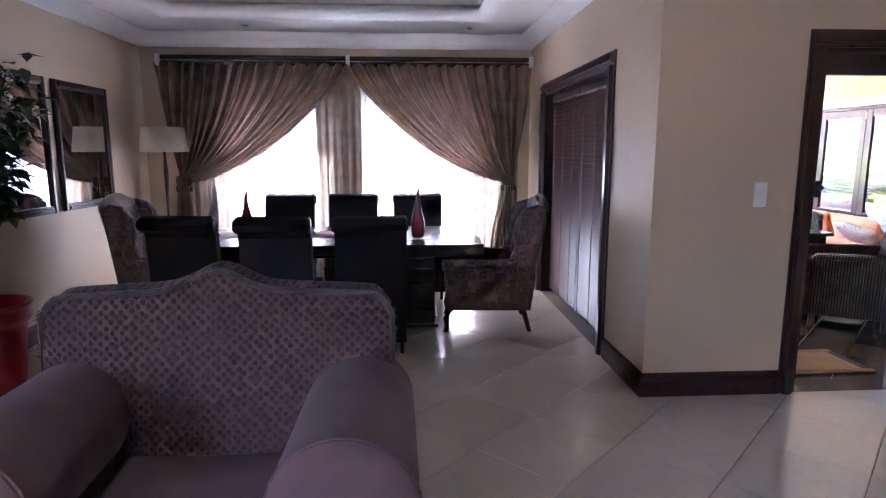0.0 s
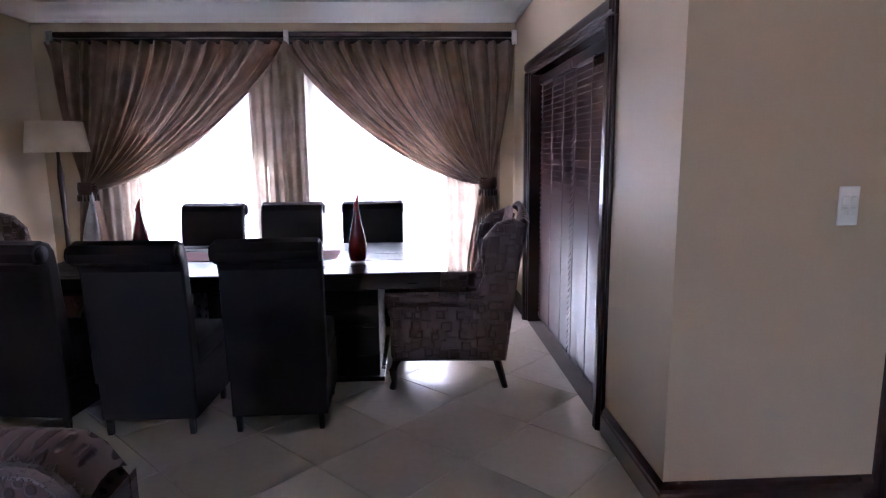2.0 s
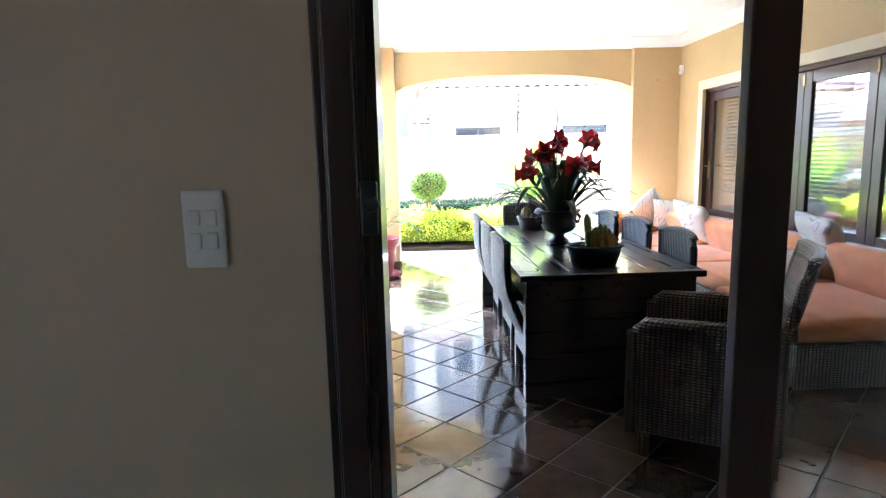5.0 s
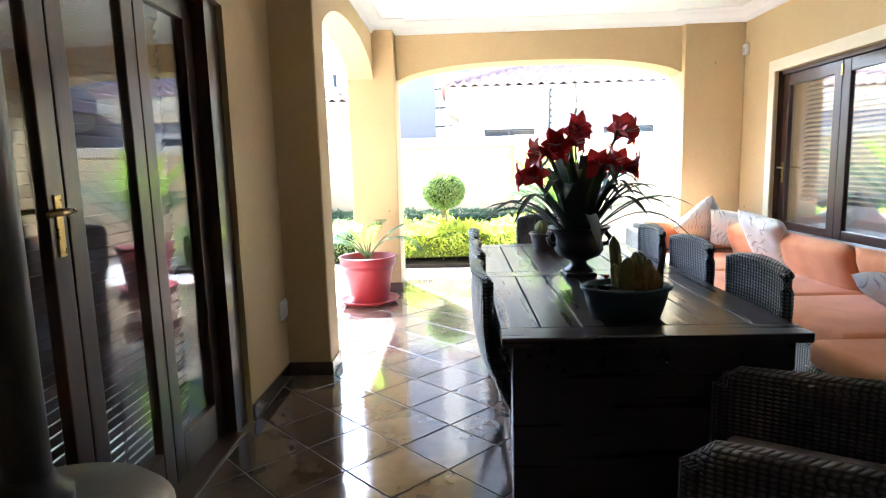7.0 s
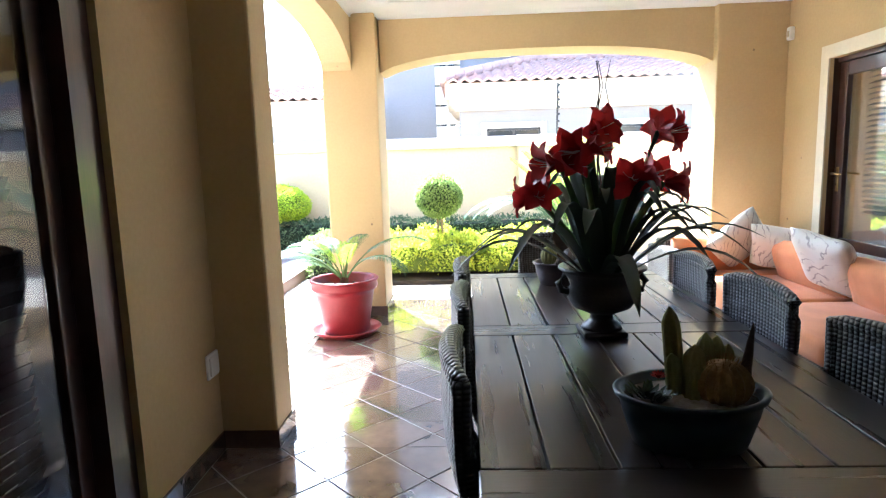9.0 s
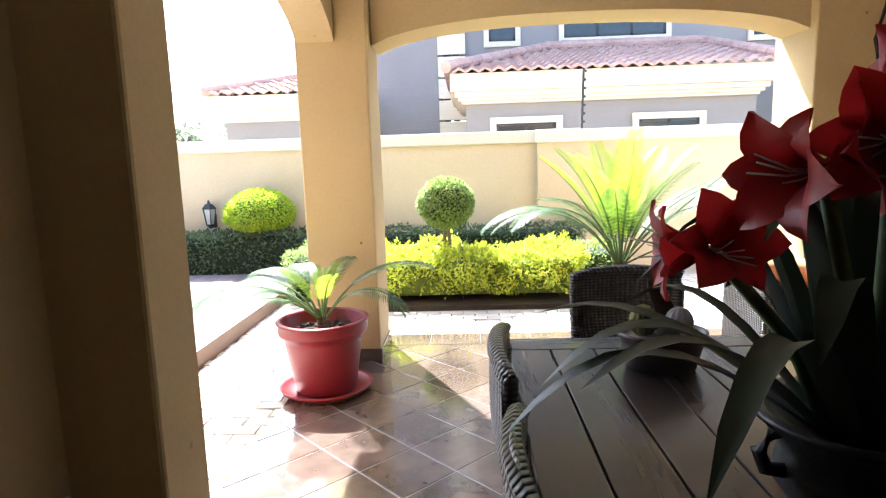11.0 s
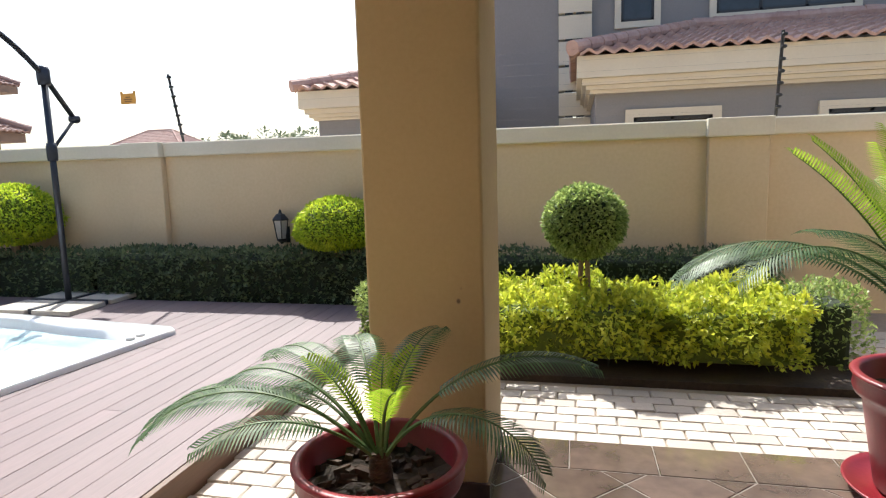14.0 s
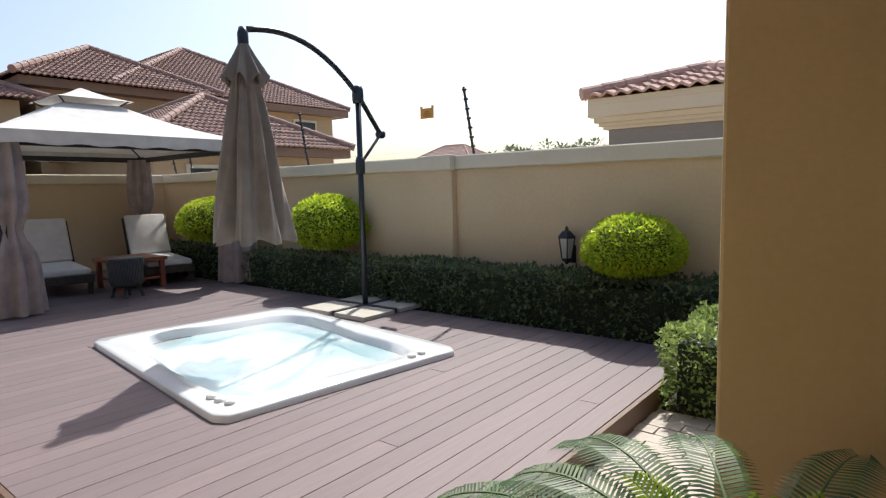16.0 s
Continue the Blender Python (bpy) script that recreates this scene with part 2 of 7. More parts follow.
def wicker(name, dark, light, pitch=0.022):
    """Woven flat strands: over and under in two directions, on each face; shade in the hollows is painted."""
    m, nt, b = nodes_of(name)
    g = nt.nodes.new("ShaderNodeTexCoord").outputs["Object"]
    mp = nt.nodes.new("ShaderNodeMapping")
    mp.inputs["Scale"].default_value = (1 / pitch,) * 3
    nt.links.new(g, mp.inputs["Vector"])
    sep = nt.nodes.new("ShaderNodeSeparateXYZ")
    nt.links.new(mp.outputs[0], sep.inputs[0])

    def math_node(op, a, c=None):
        n = nt.nodes.new("ShaderNodeMath")
        n.operation = op
        for i, s in enumerate((a, c)):
            if s is None:
                continue
            if isinstance(s, (int, float)):
                n.inputs[i].default_value = s
            else:
                nt.links.new(s, n.inputs[i])
        return n.outputs[0]
    lev = math_node("ADD", sep.outputs[0], sep.outputs[1])
    sx = math_node("SINE", math_node("MULTIPLY", lev, math.pi))
    sz = math_node("SINE", math_node("MULTIPLY", sep.outputs[2], math.pi * 1.6))
    over = math_node("MULTIPLY", sx, sz)
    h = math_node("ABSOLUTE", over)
    # colour falls to a quarter in the hollows, painting shade between strands
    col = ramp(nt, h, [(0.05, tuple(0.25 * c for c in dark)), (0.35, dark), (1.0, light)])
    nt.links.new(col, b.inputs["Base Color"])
    b.inputs["Roughness"].default_value = 0.33
    bumped(nt, b, h, 1.0, 0.006)
    return m


TAN_WALL = plain("tan_painted_plaster", (0.50, 0.40, 0.27), (0.56, 0.45, 0.31), 0.55, 0.8, 90, 0.08)
GOLD_WALL = plain("golden_painted_plaster", (0.47, 0.34, 0.165), (0.55, 0.41, 0.215), 0.75, 0.9, 45, 0.25)


def chipped(m, dark):
    """Sparse small knocks and scuffs in a painted wall."""
    nt = m.node_tree
    b = nt.nodes["Principled BSDF"]
    old = b.inputs["Base Color"].links[0].from_socket
    v = place(nt, (1, 1, 0.8))
    vo = add(nt, "ShaderNodeTexVoronoi", Scale=5.5, Randomness=1.0)
    nt.links.new(v, vo.inputs["Vector"])
    spot = ramp(nt, vo.outputs["Distance"], [(0.035, (1, 1, 1)), (0.065, (0, 0, 0))])
    some = ramp(nt, noisy(nt, v, 2.3, 3), [(0.52, (0, 0, 0)), (0.60, (1, 1, 1))])
    fac = mixed(nt, 1.0, spot, some, "MULTIPLY")
    nt.links.new(mixed(nt, fac, old, dark), b.inputs["Base Color"])
    return m


chipped(GOLD_WALL, (0.16, 0.11, 0.07))
BOUNDARY = plain("garden_wall_paint", (0.60, 0.47, 0.29), (0.72, 0.58, 0.38), 0.85, 0.7, 30, 0.3)
COPING = plain("coping_paint", (0.66, 0.60, 0.46), (0.76, 0.70, 0.56), 0.85, 1.5, 40, 0.25)
WHITE = plain("white_ceiling_paint", (0.76, 0.75, 0.73), (0.82, 0.81, 0.79), 0.7, 1.0, 80, 0.05)
TRAY = plain("taupe_ceiling_paint", (0.30, 0.24, 0.19), (0.34, 0.28, 0.22), 0.7, 1.0, 80, 0.05)
PLASTIC = plain("white_plastic", (0.78, 0.78, 0.77), (0.84, 0.84, 0.83), 0.35, 5, 80, 0.02)
MAHOGANY = wood("dark_mahogany", (0.015, 0.006, 0.005), (0.038, 0.015, 0.011), 0.32, "z", 0.15)
MAHOGANY_H = wood("dark_mahogany_level", (0.015, 0.006, 0.005), (0.038, 0.015, 0.011), 0.32, "y", 0.15)
JOINERY = wood("brown_door_timber", (0.034, 0.015, 0.010), (0.075, 0.034, 0.022), 0.35, "z", 0.25)
ESPRESSO = wood("espresso_wood", (0.008, 0.006, 0.005), (0.018, 0.013, 0.011), 0.3, "x", 0.12)
GLASS = glass("clear_glass")
GLASS_EAST = glass("reflective_glass", mirror=0.21)
GLASS_WEST = glass("dull_glass", mirror=0.045)
PORCELAIN = plain("cream_porcelain_tile", (0.52, 0.46, 0.38), (0.62, 0.56, 0.47), 0.2, 1.6, 25, 0.03, spread=0.05)
GROUT = plain("grey_grout", (0.13, 0.11, 0.10), (0.20, 0.17, 0.15), 0.9, 3, 60, 0.3)
SLATE = plain("sealed_slate_tile", (0.058, 0.041, 0.035), (0.170, 0.122, 0.096), 0.10, 2.2, 11, 0.40, spread=0.25, rough_var=0.08, coat=0.8)
SLATE_GROUT = plain("pale_slate_grout", (0.15, 0.132, 0.112), (0.25, 0.222, 0.19), 0.3, 3, 60, 0.3)
PAVER = plain("concrete_paver", (0.40, 0.35, 0.30), (0.53, 0.47, 0.41), 0.85, 3, 55, 0.4, spread=0.16)
SOIL = plain("dark_soil", (0.020, 0.014, 0.010), (0.062, 0.043, 0.031), 0.95, 5, 40, 0.8)
EARTH = plain("dry_earth", (0.27, 0.22, 0.17), (0.40, 0.34, 0.27), 0.95, 1.5, 30, 0.6)
DECK = plain("composite_deck_board", (0.138, 0.103, 0.105), (0.196, 0.146, 0.150), 0.65, 2.0, 9.0, 0.2, (20, 1.2, 20), spread=0.1)
GREY_RENDER = plain("grey_house_render", (0.222, 0.210, 0.206), (0.272, 0.258, 0.252), 0.85, 0.6, 30, 0.2)
CREAM_TRIM = plain("cream_house_trim", (0.62, 0.55, 0.43), (0.72, 0.65, 0.52), 0.8, 1, 30, 0.15)
BEIGE_RENDER = plain("beige_house_render", (0.42, 0.31, 0.19), (0.50, 0.38, 0.24), 0.85, 0.6, 30, 0.2)
ROOF_RED = plain("terracotta_roof_tile", (0.40, 0.235, 0.19), (0.60, 0.42, 0.355), 0.8, 2.0, 12, 0.4)
ROOF_BROWN = plain("brown_roof_tile", (0.24, 0.145, 0.12), (0.38, 0.25, 0.21), 0.8, 2.0, 12, 0.4)
DARK_GLASS = plain("dark_window_glass", (0.02, 0.022, 0.025), (0.04, 0.043, 0.048), 0.08, 1, 8, 0.0)
BLACK_METAL = plain("black_metal", (0.012, 0.012, 0.013), (0.03, 0.03, 0.032), 0.45, 6, 60, 0.1)

# ---- structure: dining room and lounge ----
RL, RR, RB, RF = -3.35, 1.10, 6.45, -4.5   # left wall, dining right wall, window wall, lounge back wall
DOOR_Y0, DOOR_Y1, DOOR_H = 3.63, 5.65, 2.12   # shuttered folding door
ENTRY_X0, ENTRY_X1, ENTRY_H = 2.08, 4.60, 2.12   # door to the patio
CEIL = 2.83
LOUNGE_R = 5.5

# opening out of view, added and sized to let light into the lounge
setting("wall_west", boxes((RL - 0.22, RL, RF, -3.45, 0, CEIL), (RL - 0.22, RL, -1.75, RB + 0.25, 0, CEIL), (RL - 0.22, RL, -3.45, -1.75, 0, 0.85), (RL - 0.22, RL, -3.45, -1.75, 2.1, CEIL)), TAN_WALL, "tan painted plaster wall with an added, unseen window opening", "wall")
WIN = [(-2.75, -1.32), (-0.92, 0.72)]
bm = boxes((RL, WIN[0][0], RB, RB + 0.25, 0, CEIL), (WIN[0][1], WIN[1][0], RB, RB + 0.25, 0, CEIL), (WIN[1][1], 1.279, RB, RB + 0.25, 0, CEIL))
for a, b in WIN:
    box(bm, a, b, RB, RB + 0.25, 2.2, CEIL)
    box(bm, a, b, RB, RB + 0.25, 0, 0.35)
setting("wall_north", bm, TAN_WALL, "tan plaster wall with two tall windows", "wall")
# between dining room and patio: dining face tan, patio face golden
setting("wall_east", boxes((RR, 1.28, 2.90, DOOR_Y0, 0, CEIL), (RR, 1.28, DOOR_Y1, RB - 0.003, 0, CEIL), (RR, 1.28, DOOR_Y0, DOOR_Y1, DOOR_H, CEIL)), TAN_WALL, "tan plaster wall with a shuttered doorway", "wall")
setting("wall_patio_west", boxes((1.281, 1.46, 3.003, DOOR_Y0, 0, CEIL), (1.281, 1.46, DOOR_Y1 + 0.15, 6.505, 0, CEIL), (1.281, 1.46, DOOR_Y0, DOOR_Y1 + 0.15, DOOR_H, CEIL)), GOLD_WALL, "golden plaster wall with a folding door", "wall")
setting("wall_entry", boxes((RR, ENTRY_X0, 2.80, 2.90, 0, CEIL), (ENTRY_X1, LOUNGE_R, 2.80, 2.90, 0, CEIL), (ENTRY_X0, ENTRY_X1, 2.80, 2.90, ENTRY_H, CEIL)), TAN_WALL, "tan plaster wall beside the patio door", "wall")
setting("wall_patio_south", boxes((1.283, ENTRY_X0, 2.901, 3.0, 0, CEIL), (ENTRY_X1, 5.53, 2.901, 3.0, 0, CEIL), (ENTRY_X0, ENTRY_X1, 2.901, 3.0, ENTRY_H, CEIL)), GOLD_WALL, "golden plaster wall around the patio door", "wall")
setting("wall_south", one(RL, LOUNGE_R, RF - 0.2, RF, 0, CEIL), TAN_WALL, "tan plaster lounge wall", "wall")
setting("wall_lounge_east", one(LOUNGE_R, LOUNGE_R + 0.2, RF - 0.2, 2.9, 0, CEIL), TAN_WALL, "tan plaster lounge wall", "wall")
setting("subfloor", one(RL - 0.2, 5.7, RF - 0.2, 6.7, -0.20, -0.014), GROUT, "grey grout bed under the floor tiles", "floor")

# ceiling with a sunk tray over the dining table
TX0, TX1, TY0, TY1 = -2.65, 0.42, 1.2, 5.5
bm = boxes((RL - 0.2, TX0, RF, RB + 0.25, CEIL, CEIL + 0.1), (TX1, LOUNGE_R, RF, 2.9, CEIL, CEIL + 0.1), (TX1, 1.46, 2.9, RB + 0.25, CEIL, CEIL + 0.1),
           (TX0, TX1, TY1, RB + 0.25, CEIL, CEIL + 0.1), (TX0, TX1, RF, TY0, CEIL, CEIL + 0.1),
           (TX0 - 0.1, TX0, TY0, TY1, CEIL + 0.1, CEIL + 0.32), (TX1, TX1 + 0.1, TY0, TY1, CEIL + 0.1, CEIL + 0.32),
           (TX0, TX1, TY1, TY1 + 0.1, CEIL + 0.1, CEIL + 0.32), (TX0, TX1, TY0 - 0.1, TY0, CEIL + 0.1, CEIL + 0.32))
setting("ceiling", bm, WHITE, "white plaster ceiling with a sunk tray", "ceiling")
setting("ceiling_tray", one(TX0 - 0.1, TX1 + 0.1, TY0 - 0.1, TY1 + 0.1, CEIL + 0.32, CEIL + 0.4), TRAY, "taupe painted ceiling tray", "ceiling")
COVE = [(0.0, -0.15), (0.015, -0.15), (0.02, -0.125), (0.035, -0.12), (0.05, -0.085), (0.085, -0.045), (0.12, -0.03), (0.125, -0.015), (0.14, -0.012), (0.14, 0.0)]
bm = moulding([(o, CEIL + u) for o, u in COVE], [(RL, RF, 1, 0), (RL, RB, 1, -1), (RR, RB, -1, -1), (RR, 2.80, -1, -1), (LOUNGE_R, 2.80, 0, -1)])
setting("cornice", bm, WHITE, "white moulded plaster cornice", "cornice", True)
bm = moulding([(0.0, CEIL + 0.12), (0.05, CEIL + 0.11), (0.06, CEIL + 0.05), (0.0, CEIL - 0.02), (-0.09, CEIL - 0.02), (-0.10, CEIL)],
              [(TX0, TY0, 1, 1), (TX1, TY0, -1, 1), (TX1, TY1, -1, -1), (TX0, TY1, 1, -1)], closed=True)
setting("tray_cornice", bm, WHITE, "white moulded edge of the ceiling tray", "cornice", True)

SKIRT = [(0.0, 0.0), (0.024, 0.0), (0.024, 0.10), (0.020, 0.108), (0.020, 0.125), (0.012, 0.14), (0.004, 0.15), (0.0, 0.15)]
for k, pth in enumerate(([(RL, RF, 1, 0), (RL, RB, 1, -1), (WIN[0][0], RB, 0, -1), (RR, RB, -1, -1), (RR, DOOR_Y1 + 0.115, -1, 0)], [(RR, DOOR_Y0 - 0.115, -1, 0), (RR, 2.80, -1, -1), (ENTRY_X0 - 0.10, 2.80, 0, -1)])):
    setting("baseboard_%d" % (k + 1), moulding(SKIRT, pth), MAHOGANY_H, "dark mahogany baseboard", "baseboard")


def casing(name, axis, at, lo, hi, top, out):
    """Moulded door surround, three steps deep; out: way it stands proud."""
    ob = thing(name, label="dark mahogany moulded door surround", category="door frame", kind="structure")
    for nm, a0, a1, z0, z1 in (("jamb", lo - 0.10, lo, 0, top), ("jamb", hi, hi + 0.10, 0, top), ("head", lo - 0.10, hi + 0.10, top, top + 0.10)):
        bm = bmesh.new()
        for i, d in enumerate((0.018, 0.030, 0.042)):
            w0, w1 = a0 + 0.006 * i + (0.0 if i == 0 else 0.012), a1 - 0.006 * i - (0.0 if i == 0 else 0.010)
            h0, h1 = (z0, z1) if nm == "jamb" else (z0 + 0.014 * i, z1 - 0.014 * i)
            s, e = sorted((at, at + out * d))
            if axis == "x":
                box(bm, s, e, w0, w1, h0, h1, 0.004)
            else:
                box(bm, w0, w1, s, e, h0, h1, 0.004)
        part(nm, bm, MAHOGANY, ob)
    return ob


casing("door_1_frame", "x", RR, DOOR_Y0, DOOR_Y1, DOOR_H, -1)
casing("door_2_frame", "y", 2.80, ENTRY_X0, ENTRY_X1, ENTRY_H, -1)
setting("door_1_lining", boxes((RR - 0.004, 1.30, DOOR_Y0 - 0.004, DOOR_Y0 + 0.02, 0, DOOR_H), (RR - 0.004, 1.30, DOOR_Y1 - 0.02, DOOR_Y1 + 0.004, 0, DOOR_H), (RR - 0.004, 1.30, DOOR_Y0, DOOR_Y1, DOOR_H - 0.02, DOOR_H + 0.004)), MAHOGANY, "dark mahogany door lining", "door lining")

# ---- structure: patio ----
PC = 2.80     # patio ceiling
PX0, PX1 = 1.72, 5.53
BEAM_Y0, BEAM_Y1 = 9.24, 9.62


def arch(a0, a1, spring, rise, top, n=24):
    """Outline of a beam with a flat-arched underside."""
    pts = [(a0, top), (a0, spring)]
    for i in range(1, n):
        u = 2 * i / n - 1
        pts.append((a0 + (a1 - a0) * i / n, spring + rise * max(0.0, 1 - abs(u) ** 2.6) ** 0.75))
    return pts + [(a1, spring), (a1, top)]


setting("beam_north", prism(arch(1.95, 4.92, 2.22, 0.17, PC + 0.2), BEAM_Y0, BEAM_Y1, "y"), GOLD_WALL, "golden plaster beam with a flat arch", "beam")
setting("beam_west", prism(arch(6.76, 9.12, 2.20, 0.30, PC + 0.2), 1.46, PX0, "x"), GOLD_WALL, "golden plaster beam with a flat arch", "beam")


def pillar(name, x0, x1, y0, y1):
    ob = thing(name, label="golden plaster pillar with a slate skirting", category="pillar", kind="structure")
    part("shaft", one(x0, x1, y0, y1, 0, PC + 0.2, 0.012), GOLD_WALL, ob)
    part("skirting", one(x0 - 0.012, x1 + 0.012, y0 - 0.012, y1 + 0.012, 0, 0.09, 0.003), SLATE, ob, "dark slate skirting")


pillar("pillar_1", 1.45, 1.94, 9.09, 9.57)
pillar("pillar_2", 4.92, 5.53, 9.16, 9.70)
pillar("pillar_3", 1.16, 1.735, 6.50, 6.76)
WY0, WY1, WH = 4.3, 8.55, 2.10
setting("wall_patio_east", boxes((PX1, PX1 + 0.25, 2.9, WY0, 0, PC + 0.2), (PX1, PX1 + 0.25, WY1, 9.70, 0, PC + 0.2), (PX1, PX1 + 0.25, WY0, WY1, WH, PC + 0.2)), GOLD_WALL, "golden plaster wall with a folding door", "wall")
setting("reveal_trim", boxes((PX1 - 0.012, PX1, WY0 - 0.10, WY0, 0, WH + 0.10), (PX1 - 0.012, PX1, WY1, WY1 + 0.10, 0, WH + 0.10), (PX1 - 0.012, PX1, WY0, WY1, WH, WH + 0.10)), COPING, "cream plaster band round the folding door", "trim")
setting("room_behind", boxes((PX1 + 2.6, PX1 + 2.7, 2.5, 7.6, 0, 3), (PX1 + 2.6, PX1 + 2.7, 9.3, 9.7, 0, 3), (PX1 + 2.6, PX1 + 2.7, 7.6, 9.3, 0, 0.8), (PX1 + 2.6, PX1 + 2.7, 7.6, 9.3, 2.2, 3), (PX1 + 0.25, PX1 + 2.6, 2.5, 2.6, 0, 3), (PX1 + 0.25, PX1 + 2.6, 9.6, 9.7, 0, 3), (PX1 + 0.25, PX1 + 2.6, 2.6, 9.6, -0.1, 0), (PX1 + 0.25, PX1 + 2.7, 2.5, 9.7, 3, 3.04)), TAN_WALL, "plain room behind the folding door", "room")
setting("patio_ceiling", one(1.0, 5.78, 2.9, 9.75, PC, PC + 0.12), WHITE, "white plaster patio ceiling", "ceiling")
setting("patio_cornice", moulding([(o * 0.8, PC + u * 0.8) for o, u in COVE], [(1.46, 3.0, 1, 1), (1.46, 6.5, 1, -1), (1.735, 6.5, 1, -1), (1.735, 6.76, 1, 1), (PX0, 6.76, 1, 1), (PX0, 9.12, 1, -1), (1.95, 9.12, 1, -1), (1.95, BEAM_Y0, 1, -1), (4.92, BEAM_Y0, -1, -1), (4.92, 9.16, -1, -1), (PX1, 9.16, -1, -1), (PX1, 3.0, -1, 1)], closed=True), WHITE, "white moulded patio cornice", "cornice", True)
setting("patio_bed", boxes((1.28, 5.78, 2.9, 6.5, -0.2, -0.0035), (1.46, 5.78, 6.5, 9.74, -0.2, -0.0035)), SLATE_GROUT, "pale grout bed of the slate floor", "floor")
setting("patio_skirting", boxes((1.46, 1.472, 5.81, 6.488, 0, 0.09), (1.46, 1.472, 3.0, 3.5, 0, 0.09), (5.518, 5.53, 8.66, 9.16, 0, 0.09)), SLATE, "dark slate skirting", "baseboard")
# roof out of view; eaves past the dining windows added to cut the sun
setting("unseen_house_roof", boxes((-4.0, 1.0, -5, 7.75, 3.35, 3.5), (1.0, 5.9, -5, 6.9, 3.35, 3.5), (1.0, 5.9, 6.9, 10.0, 3.05, 3.2)), ROOF_BROWN, "unseen brown house roof, eaves added to shade the windows", "roof")
setting("house_wall_outside", one(-3.6, 1.15, RB + 0.251, RB + 0.30, 2.25, 3.3), GOLD_WALL, "golden plaster outer wall", "wall")

# ---- structure: garden ----
GZ = -0.06
bm = bmesh.new()
bmesh.ops.create_grid(bm, x_segments=1, y_segments=1, size=600)
bmesh.ops.translate(bm, vec=(0, 0, GZ - 0.05), verts=bm.verts)
setting("ground", bm, EARTH, "dry bare earth", "ground")
setting("paving_bed", boxes((0.5, 1.459, 6.9, 12.9, -0.18, -0.03), (1.459, 12, 9.741, 12.9, -0.18, -0.03), (-12, 0.5, 6.7, 8.2, -0.18, -0.04)), EARTH, "sandy bed under the pavers", "pavement")
BWY = 12.83
bm = boxes((-9.3, 14, BWY, BWY + 0.23, -0.1, 1.62), (-9.5, -9.27, -2, BWY + 0.23, -0.1, 1.62))
setting("garden_wall", bm, BOUNDARY, "tan rendered garden wall", "wall")
PIERS = [(-2.75, -2.3), (3.50, 4.02), (-7.3, -6.85), (8.6, 9.1)]
setting("garden_wall_piers", boxes(*[(a, b, BWY - 0.09, BWY, -0.1, 1.62) for a, b in PIERS], bevel=0.008), BOUNDARY, "tan rendered wall piers", "wall")
bm = boxes((-9.3, 14, BWY - 0.05, BWY + 0.28, 1.62, 1.78), (-9.55, -9.2, -2, BWY + 0.28, 1.62, 1.78), bevel=0.012)
for a, b in PIERS:
    box(bm, a - 0.02, b + 0.02, BWY - 0.14, BWY - 0.05, 1.615, 1.785, 0.01)
setting("garden_wall_coping", bm, COPING, "pale cream coping on the garden wall", "coping")

# ---- materials of the dining room ----
LEATHER = plain("dark_brown_leather", (0.006, 0.004, 0.0045), (0.012, 0.008, 0.008), 0.5, 5, 160, 0.25)
LEATHER.node_tree.nodes["Principled BSDF"].inputs["Specular IOR Level"].default_value = 0.25
DRAPE = fabric("taupe_gold_drape", (0.20, 0.128, 0.088), (0.34, 0.232, 0.162), sheen=0.4, through=0.28)
VOILE = fabric("patterned_voile", (0.24, 0.185, 0.14), (0.36, 0.29, 0.225), through=0.4)
SHEER = fabric("white_sheer", (0.36, 0.355, 0.345), (0.42, 0.415, 0.40), through=0.75, sheen=0.0)
BRAID = fabric("brown_braid", (0.05, 0.025, 0.018), (0.11, 0.06, 0.04))
SHADE = fabric("cream_lampshade", (0.50, 0.42, 0.30), (0.60, 0.52, 0.39), through=0.3)
MAUVE = fabric("mauve_grey_velvet", (0.105, 0.060, 0.060), (0.150, 0.090, 0.089), 600, 0.8, 0.12)
FRINGE = fabric("grey_brown_fringe", (0.045, 0.031, 0.028), (0.13, 0.096, 0.088))
MAROON = fabric("maroon_runner", (0.16, 0.012, 0.03), (0.26, 0.03, 0.055))
RED_GLAZE = plain("maroon_ceramic", (0.10, 0.004, 0.008), (0.19, 0.012, 0.018), 0.15, 6, 40, 0.02, coat=0.5)
SCULPT = plain("grey_marbled_ceramic", (0.20, 0.20, 0.22), (0.42, 0.42, 0.45), 0.3, 9, 40, 0.05)
BARK_CHIP = plain("dark_bark_chip", (0.03, 0.018, 0.012), (0.10, 0.065, 0.045), 0.9, 20, 90, 0.5)
POT_RED = plain("red_plastic_pot", (0.18, 0.010, 0.017), (0.25, 0.019, 0.026), 0.4, 3, 60, 0.08)
SILVER_MIRROR = plain("mirror_silver", (0.82, 0.83, 0.83), (0.86, 0.87, 0.87), 0.02, 1, 5, 0, metal=1.0, rough_var=0.0)
BRASS = plain("worn_brass", (0.35, 0.24, 0.09), (0.5, 0.36, 0.16), 0.3, 20, 80, 0.05, metal=1.0)
CHROME = plain("brushed_steel", (0.5, 0.48, 0.45), (0.62, 0.6, 0.57), 0.3, 8, 80, 0.05, (1, 1, 0.1), metal=1.0)


